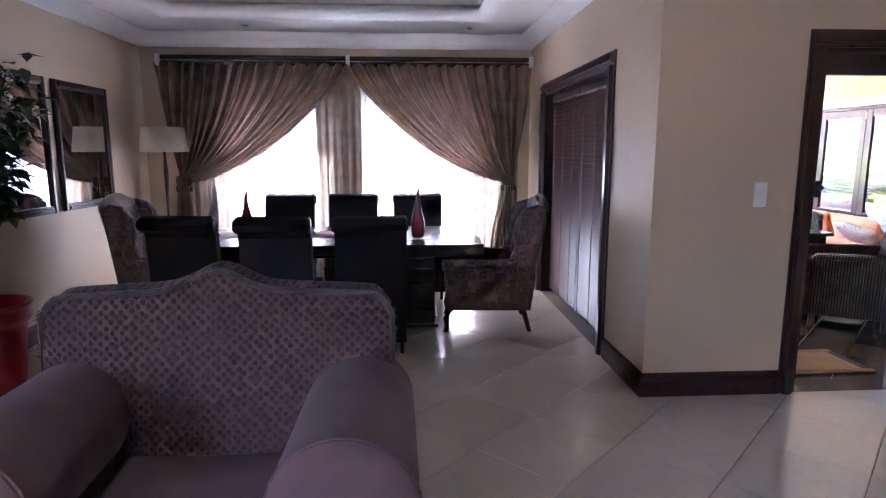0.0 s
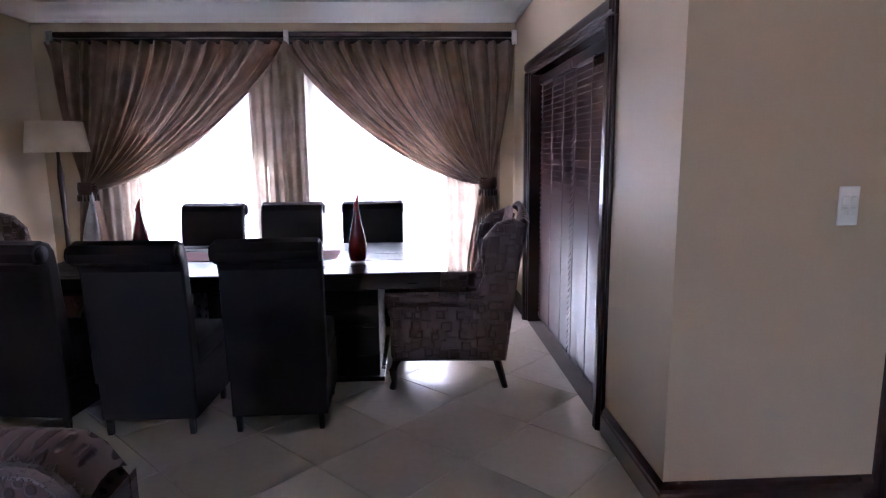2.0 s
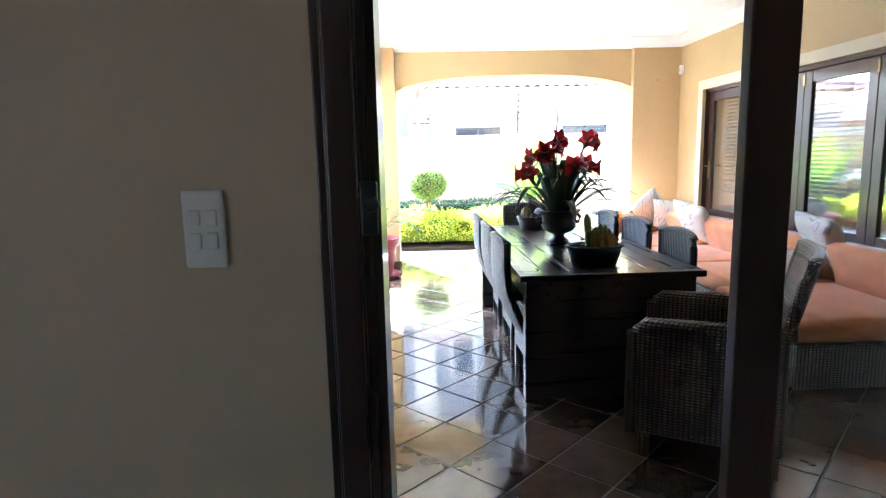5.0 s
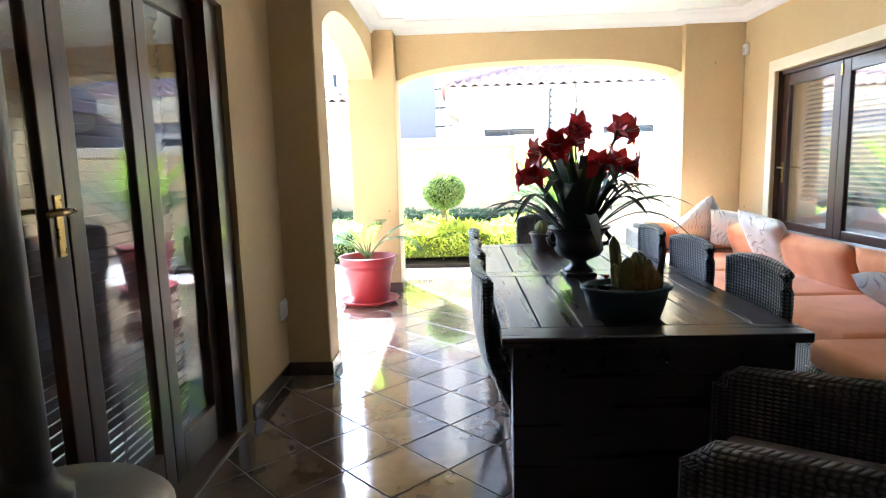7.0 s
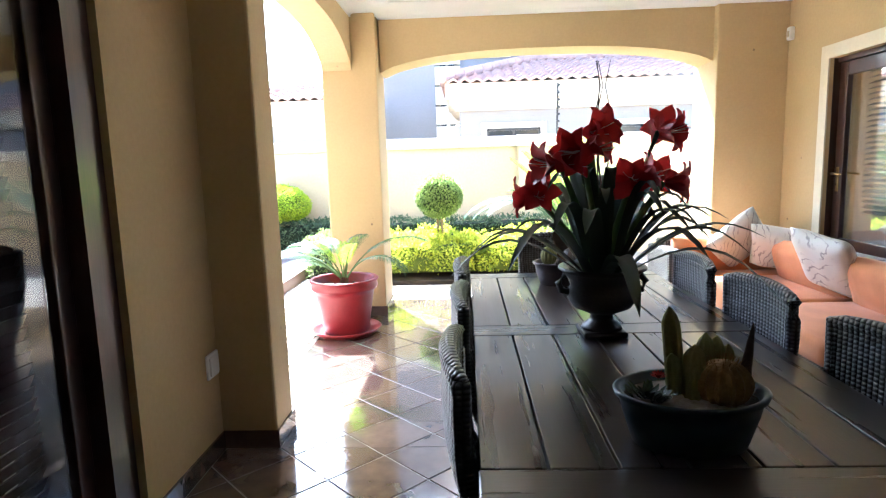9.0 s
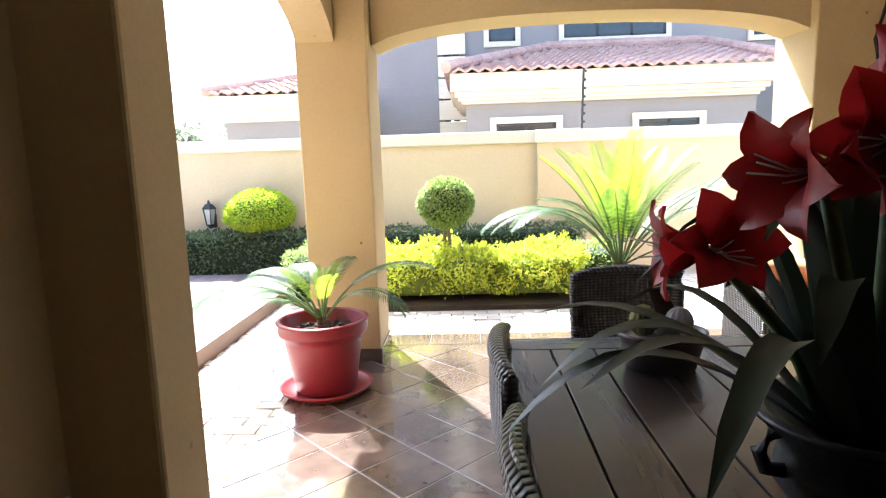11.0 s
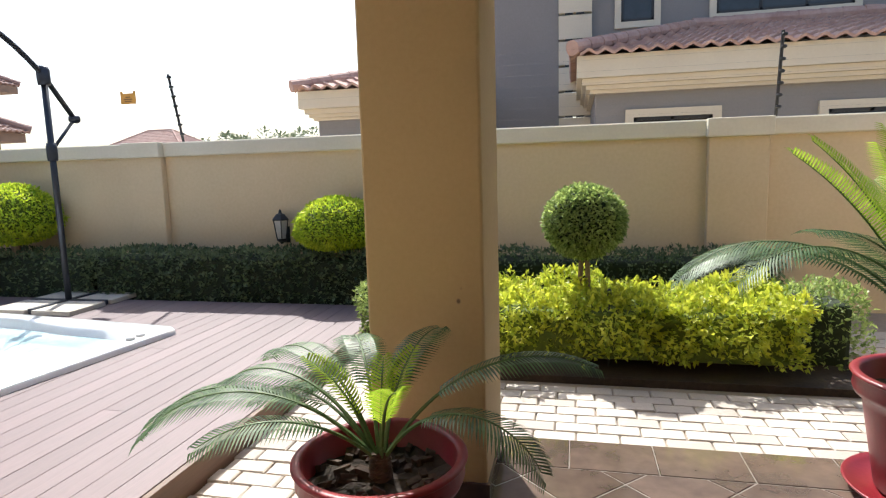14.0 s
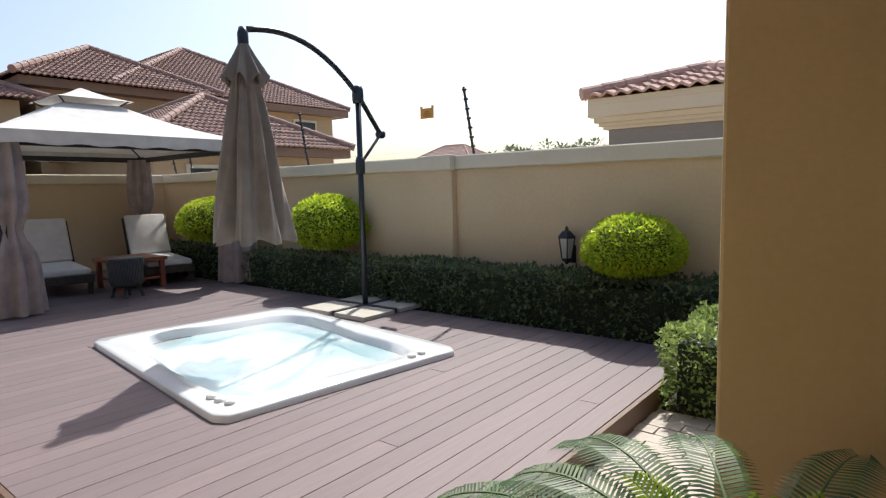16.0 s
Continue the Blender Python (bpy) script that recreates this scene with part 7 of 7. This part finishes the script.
def hip_roof(parent, x0, x1, y0, y1, ze, zr, mat, inset=None, pitch=0.24, course=0.34):
    """Hipped roof over a rectangle; the ridge runs along the longer side."""
    bm = bmesh.new()
    w, d = x1 - x0, y1 - y0
    if w >= d:
        i = inset or d / 2
        r0, r1 = (x0 + i, (y0 + y1) / 2, zr), (x1 - i, (y0 + y1) / 2, zr)
        tiled_slope(bm, (x0, y0, ze), (x1, y0, ze), r0, r1, pitch, course), tiled_slope(bm, (x1, y1, ze), (x0, y1, ze), r1, r0, pitch, course)
        tiled_slope(bm, (x1, y0, ze), (x1, y1, ze), r1, r1, pitch, course), tiled_slope(bm, (x0, y1, ze), (x0, y0, ze), r0, r0, pitch, course)
    else:
        i = inset or w / 2
        r0, r1 = ((x0 + x1) / 2, y0 + i, zr), ((x0 + x1) / 2, y1 - i, zr)
        tiled_slope(bm, (x1, y0, ze), (x1, y1, ze), r0, r1, pitch, course), tiled_slope(bm, (x0, y1, ze), (x0, y0, ze), r1, r0, pitch, course)
        tiled_slope(bm, (x0, y0, ze), (x1, y0, ze), r0, r0, pitch, course), tiled_slope(bm, (x1, y1, ze), (x0, y1, ze), r1, r1, pitch, course)
    part("roof", bm, mat, parent, "wavy clay tiles")
    ridge_tiles(parent, r0, r1, mat)
    for c, r in (((x0, y0, ze), r0), ((x1, y0, ze), r1 if w >= d else r0), ((x1, y1, ze), r1), ((x0, y1, ze), r0 if w >= d else r1)):
        ridge_tiles(parent, Vector(c) + Vector((0, 0, 0.04)), r, mat)


def house_window(parent, x0, x1, z0, z1, y, trim=CREAM_TRIM, t=0.12, mull=1):
    wn_ = part("window", boxes((x0 - t, x0, y - 0.06, y + 0.03, z0 - t, z1 + t), (x1, x1 + t, y - 0.06, y + 0.03, z0 - t, z1 + t), (x0, x1, y - 0.06, y + 0.03, z1, z1 + t), (x0, x1, y - 0.06, y + 0.03, z0 - t, z0)), trim, parent, "cream plaster surround")
    part("pane", one(x0, x1, y - 0.025, y - 0.01, z0, z1), DARK_GLASS, wn_, "dark glass")
    part("window_frame", boxes((x0, x0 + 0.05, y - 0.04, y - 0.02, z0, z1), (x1 - 0.05, x1, y - 0.04, y - 0.02, z0, z1), (x0, x1, y - 0.04, y - 0.02, z1 - 0.05, z1), (x0, x1, y - 0.04, y - 0.02, z0, z0 + 0.05), *[((x0 + (x1 - x0) * (k + 1) / (mull + 1)) - 0.025, (x0 + (x1 - x0) * (k + 1) / (mull + 1)) + 0.025, y - 0.04, y - 0.02, z0, z1) for k in range(mull)]), BLACK_METAL, wn_, "dark frame")


def fascia(parent, x0, x1, y0, y1, z0, z1):
    """Stepped cream eaves band round a rectangle."""
    st = (z1 - z0)
    for k, (o, a, b) in enumerate(((0.0, 0.40, 1.0), (0.08, 0.22, 0.40), (0.14, 0.10, 0.22), (0.20, 0.0, 0.10))):
        part("eaves_band", one(x0 + o, x1 - o, y0 + o, y1 - o, z0 + st * a, z0 + st * b - 0.002), CREAM_TRIM, parent, "stepped cream plaster band")


gh = thing("grey_house", 0, 0, 0, label="grey rendered two-storey house with terracotta roofs", category="house", kind="structure")
part("wall", one(2.60, 8.0, 16.50, 19.49, -0.1, 2.55), GREY_RENDER, gh)
fascia(gh, 2.32, 8.22, 16.20, 19.48, 2.48, 3.02)
bm = bmesh.new()
tiled_slope(bm, (2.25, 16.12, 3.03), (8.28, 16.12, 3.03), (4.5, 19.46, 3.95), (8.1, 19.46, 3.95))
tiled_slope(bm, (2.25, 19.46, 3.03), (2.25, 16.12, 3.03), (4.5, 19.46, 3.95), (4.5, 19.44, 3.95))
part("roof", bm, ROOF_RED, gh, "wavy terracotta tiles")
ridge_tiles(gh, (2.25, 16.12, 3.10), (4.5, 19.4, 3.98), ROOF_RED)
ridge_tiles(gh, (8.25, 16.12, 3.10), (8.15, 19.4, 3.98), ROOF_RED)
ridge_tiles(gh, (4.5, 19.42, 4.0), (8.15, 19.42, 4.0), ROOF_RED)
house_window(gh, 3.17, 4.30, 1.0, 2.10, 16.50)
house_window(gh, 5.84, 6.96, 1.0, 2.10, 16.50)
part("upper_wall", one(2.60, 15.0, 19.50, 27, -0.1, 7.6), GREY_RENDER, gh)
part("tower_wall", one(0.1, 1.97, 19.35, 27, -0.1, 8.2), GREY_RENDER, gh)
house_window(gh, 3.18, 3.80, 4.18, 5.45, 19.50, mull=0)
house_window(gh, 4.93, 7.28, 4.20, 5.45, 19.50, mull=2)
house_window(gh, 9.27, 10.48, 4.10, 5.35, 19.50)
for k in range(16):
    part("quoin", one(1.972, 2.62, 19.30, 19.60, -0.1 + k * 0.50, 0.36 + k * 0.50, 0.012), CREAM_TRIM, gh, "cream corner block")
    part("quoin_slot", boxes((2.10, 2.25, 19.285, 19.31, 0.362 + k * 0.5, 0.398 + k * 0.5), (2.32, 2.47, 19.285, 19.31, 0.362 + k * 0.5, 0.398 + k * 0.5)), BLACK_METAL, gh)
hip_roof(gh, 1.9, 15.8, 18.9, 27.6, 7.62, 9.8, ROOF_RED)
part("east_wing_wall", one(10.6, 16, 18.2, 19.49, -0.1, 2.6), GREY_RENDER, gh)
fascia(gh, 10.3, 16.2, 18.0, 19.49, 2.5, 3.0)
bm = bmesh.new()
tiled_slope(bm, (10.25, 17.9, 3.0), (16.2, 17.9, 3.0), (10.9, 19.48, 3.6), (16.2, 19.48, 3.6))
tiled_slope(bm, (10.25, 19.48, 3.0), (10.25, 17.9, 3.0), (10.9, 19.48, 3.6), (10.9, 19.46, 3.6))
part("east_wing_roof", bm, ROOF_RED, gh, "wavy terracotta tiles")
bh = thing("garage_block", 0, 0, 0, label="low grey rendered block with a terracotta roof", category="house", kind="structure")
part("wall", one(-2.40, 0.09, 17.35, 22, -0.1, 2.45), GREY_RENDER, bh)
fascia(bh, -2.68, 0.4, 17.10, 22.3, 2.36, 2.88)
hip_roof(bh, -2.76, 0.5, 17.02, 22.4, 2.90, 3.4, ROOF_RED)
part("flue", tube([(-0.6, 18.6, 3.2), (-0.6, 18.6, 3.75)], 0.05, 10), BLACK_METAL, bh)
bg = thing("beige_house", 0, 0, 0, label="beige two-storey house with brown tiled roofs", category="house", kind="structure")
part("lower_wall", one(-18.5, -12.5, 14.2, 19.8, -0.1, 2.9), BEIGE_RENDER, bg)
part("lower_fascia", one(-18.6, -12.1, 13.8, 20.2, 2.66, 2.90), plain("brown_fascia", (0.20, 0.13, 0.09), (0.26, 0.17, 0.12), 0.7), bg)
hip_roof(bg, -18.6, -12.0, 13.7, 20.3, 2.92, 4.55, ROOF_BROWN, 3.0, pitch=0.17, course=0.24)
part("upper_wall", one(-29, -18.1, 13.6, 24.7, -0.1, 5.05), BEIGE_RENDER, bg)
part("upper_fascia", one(-29.5, -17.6, 13.1, 25.2, 4.80, 5.05), bpy.data.materials["brown_fascia"], bg)
hip_roof(bg, -30.0, -17.7, 15.6, 25.4, 5.10, 7.7, ROOF_BROWN, pitch=0.17, course=0.24)
hip_roof(bg, -25.6, -17.4, 12.9, 19.2, 5.07, 6.7, ROOF_BROWN, pitch=0.17, course=0.24)
part("south_wall", one(-27, -17.4, 3.0, 13.0, -0.1, 4.3), BEIGE_RENDER, bg)
hip_roof(bg, -27.6, -16.9, 2.5, 13.6, 4.32, 6.6, ROOF_BROWN, pitch=0.17, course=0.24)
for y in (15.6, 18.3):
    wn_ = part("window", boxes((-12.54, -12.44, y - 0.6, y + 0.6, 1.5, 2.4)), CREAM_TRIM, bg, "cream window surround")
    part("pane", one(-12.435, -12.42, y - 0.5, y + 0.5, 1.6, 2.3), DARK_GLASS, wn_, "dark glass")
wn_ = part("window", boxes((-18.14, -18.04, 22.6, 23.8, 3.4, 4.6)), CREAM_TRIM, bg, "cream window surround")
part("pane", one(-18.035, -18.02, 22.7, 23.7, 3.5, 4.5), DARK_GLASS, wn_, "dark glass")
BEIGE_AT = Vector((1.9, 7.4, 1.4))
bg.matrix_basis = Matrix.Translation(BEIGE_AT + Vector((0, 0, -0.35))) @ Matrix.Scale(1.45, 4) @ Matrix.Translation(-BEIGE_AT)
fh = thing("far_house", 0, 0, 0, label="distant low house with a pinkish hipped roof", category="house", kind="structure")
part("wall", one(-47, -38, 62, 68, -0.1, 4.2), BEIGE_RENDER, fh)
hip_roof(fh, -48, -37, 61, 69, 4.2, 6.6, ROOF_RED)
# leaf greens paled to paint the haze of distance
HAZED_TREE_LEAF = leafy("hazed_tree_leaf", (0.09, 0.12, 0.06), (0.20, 0.235, 0.14), 0.3)
tr = random.Random(77)
for k, (x, y, r) in enumerate(((-27, 70, 4.6), (-34, 78, 5.2), (-19, 74, 4.4), (-12, 80, 4.6), (-44, 84, 5.0), (-8, 72, 4.0), (-24, 86, 5.6), (-52, 76, 5.2), (-38, 72, 4.2), (-30, 92, 5.4), (-60, 90, 5.5), (-15, 66, 4.2), (-48, 94, 5.6), (-22, 78, 4.8))):
    ob = thing("tree", x, y, 0, label="distant green tree with a loose crown", category="tree", group="distant trees")
    part("trunk", tube([(0, 0, -0.1), (0.1, 0, 2.0), (0.0, 0.1, 3.4)], [0.28, 0.2, 0.12], 7), BARK, ob)
    bm = bmesh.new()
    for c in range(16):
        cx, cy, cz = tr.gauss(0, r * 0.34), tr.gauss(0, r * 0.3), 4.6 + tr.uniform(-1.6, 1.1)
        for i in range(70):
            d = Vector((tr.gauss(0, 1), tr.gauss(0, 1), tr.gauss(0, 0.8))).normalized()
            leaf(bm, Vector((cx, cy, cz)) + d * r * 0.24 * tr.uniform(0.6, 1.05), d, Vector((0, 0, 1)), 0.55, 0.35)
    part("crown", bm, HAZED_TREE_LEAF, ob)
PTX, PTY, PTH = 2.51, 6.18, 0.226


# ---- floors of single pieces ----
def clipped(poly, x0, x1, y0, y1):
    """A polygon cut to a rectangle."""
    for axis, lim, keep in ((0, x0, 1), (0, x1, -1), (1, y0, 1), (1, y1, -1)):
        out = []
        for i, p in enumerate(poly):
            q = poly[(i + 1) % len(poly)]
            a, b = (p[axis] - lim) * keep, (q[axis] - lim) * keep
            if a >= 0:
                out.append(p)
            if a * b < 0:
                t = a / (a - b)
                out.append((p[0] + (q[0] - p[0]) * t, p[1] + (q[1] - p[1]) * t))
        poly = out
        if len(poly) < 3:
            return []
    return poly


def tile_mesh(name, poly, depth, mat, edge=0.003):
    """Flat tile with a small chamfer, its top at z = 0."""
    cx, cy = sum(p[0] for p in poly) / len(poly), sum(p[1] for p in poly) / len(poly)
    bm = bmesh.new()

    def ring(s, z):
        return [bm.verts.new((cx + (x - cx) * s, cy + (y - cy) * s, z)) for x, y in poly]
    r = max(math.hypot(p[0] - cx, p[1] - cy) for p in poly)
    a, b, c = ring(1, -depth), ring(1, -edge), ring(1 - edge / max(r, 0.02) * 1.4, 0)
    n_ = len(poly)
    for u, v in ((a, b), (b, c)):
        for i in range(n_):
            bm.faces.new((u[i], u[(i + 1) % n_], v[(i + 1) % n_], v[i]))
    bm.faces.new(c)
    bmesh.ops.recalc_face_normals(bm, faces=bm.faces)
    return link_mesh(name, bm, mat)


def diagonal_floor(parent, rects, ox, oy, half, gap, depth, mat, name, level):
    """Square tiles set at 45 degrees; half: half their diagonal."""
    g = gap * 0.7071
    full = tile_mesh(name, [(half - g, 0), (0, half - g), (-half + g, 0), (0, -half + g)], depth, mat)
    x0, x1, y0, y1 = min(r[0] for r in rects), max(r[1] for r in rects), min(r[2] for r in rects), max(r[3] for r in rects)
    for i in range(int((x0 - ox) / half) - 2, int((x1 - ox) / half) + 3):
        for j in range(int((y0 - oy) / half) - 2, int((y1 - oy) / half) + 3):
            if (i + j) % 2 == 0:
                continue
            cx, cy = ox + i * half, oy + j * half
            for r in rects:
                poly = [(cx + half - g, cy), (cx, cy + half - g), (cx - half + g, cy), (cx, cy - half + g)]
                cut = clipped(poly, *r)
                if not cut:
                    continue
                whole = len(cut) == 4 and all(r[0] <= p[0] <= r[1] and r[2] <= p[1] <= r[3] for p in poly)
                me = full if whole else tile_mesh(name, [(p[0] - cx, p[1] - cy) for p in cut], depth, mat)
                ob = new(name, me)
                ob.parent = parent
                ob.matrix_basis = pose(cx, cy, level + RND.uniform(-0.0006, 0.0006), RND.uniform(-0.12, 0.12), RND.uniform(-0.12, 0.12))


fl = thing("floor", label="cream porcelain tiles laid diagonally", category="floor", kind="structure")
diagonal_floor(fl, [(RL, 1.10, -2.0, 6.45), (1.10, 5.4, -2.0, 2.80)], 0.355, 2.557, 0.368, 0.0035, 0.012, PORCELAIN, "tile", 0.0)
pf = thing("patio_floor", label="dark sealed slate tiles laid diagonally", category="floor", kind="structure")
diagonal_floor(pf, [(1.474, 5.516, 3.0, 6.488), (1.749, 5.516, 6.488, 6.774), (1.466, 5.516, 6.774, 9.44)], PTX, PTY, PTH, 0.007, 0.012, SLATE, "tile", 0.0)
x = 1.47
while x < 5.5:
    w = 0.40
    ob = new("border_tile", tile_mesh("border_tile", [(x, 9.448), (min(x + w, 5.52) - 0.005, 9.448), (min(x + w, 5.52) - 0.005, 9.735), (x, 9.735)], 0.012, SLATE))
    ob.parent = pf
    x += w
ob = new("threshold_tile", tile_mesh("threshold_tile", [(2.1, 2.80), (4.6, 2.80), (4.6, 2.995), (2.1, 2.995)], 0.012, SLATE))
ob.parent = pf

# pavers: singles beside the patio, the rest joined
pv = thing("pavement", label="sunlit concrete pavers in running bond", category="pavement", kind="structure")
PW, PH = 0.222, 0.112
paver = tile_mesh("paver", [(0, 0), (PW - 0.008, 0), (PW - 0.008, PH - 0.008), (0, PH - 0.008)], 0.05, PAVER, 0.006)
rest = []
row = 0
y = 6.95
while y < 12.8:
    x = 0.64 + (0.111 if row % 2 else 0) - PW
    while x < 9.5:
        on_strip = 0.50 <= x and x + PW < 1.68 and y < 11.0 and (y < 9.6 or x + PW < 1.47)
        on_front = y > 9.742 and y + PH < 10.62 and x > 0.50
        on_right = y >= 10.50 and x > 4.12 and y < 12.1
        if on_strip or on_front or on_right:
            z = -0.012 + RND.uniform(-0.003, 0.003)
            if (on_strip and y > 8.0 and y < 9.8) or (on_front and 1.46 < x < 4.1):
                ob = new("paver", paver)
                ob.parent = pv
                ob.matrix_basis = pose(x, y, z, RND.uniform(-0.7, 0.7), RND.uniform(-0.7, 0.7), RND.uniform(-1, 1))
            else:
                rest.append((x, y, z))
        x += PW
    y += PH
    row += 1
bm = bmesh.new()
for x, y, z in rest:
    a = [bm.verts.new((x + dx, y + dy, z + dz)) for dz in (-0.05, 0) for dx, dy in ((0, 0), (PW - 0.008, 0), (PW - 0.008, PH - 0.008), (0, PH - 0.008))]
    bm.faces.new(a[4:])
    for i in range(4):
        bm.faces.new((a[i], a[(i + 1) % 4], a[4 + (i + 1) % 4], a[4 + i]))
tagged(part("far_pavers", bm, PAVER, pv), kind="stuff")

# deck boards, cut round the hot tub
dk = thing("deck", label="mauve-brown composite deck boards", category="deck", kind="structure")
BW = 0.142
part("joists", boxes((-9.2, SPA_X - 1.1, 8.12, 12.04, -0.05, DZ - 0.03), (SPA_X + 1.1, 0.58, 8.12, 12.04, -0.05, DZ - 0.03), (SPA_X - 1.1, SPA_X + 1.1, 8.12, SPA_Y - 0.85, -0.05, DZ - 0.03), (SPA_X - 1.1, SPA_X + 1.1, SPA_Y + 0.85, 12.04, -0.05, DZ - 0.03)), BLACK_METAL, dk)
part("fascia_board", one(0.60, 0.632, 8.08, 12.06, -0.05, DZ - 0.002, 0.003), FASCIA_WOOD, dk, "brown timber edge board")
part("fascia_board", one(-9.2, 0.60, 8.08, 8.108, -0.05, DZ - 0.002, 0.003), FASCIA_WOOD, dk, "brown timber edge board")
BOARDS = {}


def board(x, y0, y1):
    key = round(y1 - y0, 3)
    if key not in BOARDS:
        BOARDS[key] = link_mesh("board", one(0, BW - 0.0035, 0, y1 - y0, -0.024, 0, 0.0015, 1), DECK)
    ob = new("board", BOARDS[key])
    ob.parent = dk
    ob.matrix_basis = pose(x, y0, DZ + RND.uniform(-0.0008, 0.0008))


i = 0
x = 0.60 - BW
while x > -9.2:
    if SPA_X - SPA_W / 2 * 0.93 < x + BW / 2 < SPA_X + SPA_W / 2 * 0.90:
        off = (x - SPA_X) * math.tan(radians(SPA_R))
        spans = [(8.11, SPA_Y - 0.80 + off), (SPA_Y + 0.80 + off, 12.05)]
    else:
        j = 9.2 + (i * 1.37) % 2.2
        spans = [(8.11, j - 0.002), (j + 0.002, 12.05)] if i % 4 == 1 else [(8.11, 12.05)]
    for a, b in spans:
        board(x, a, b)
    x -= BW
    i += 1
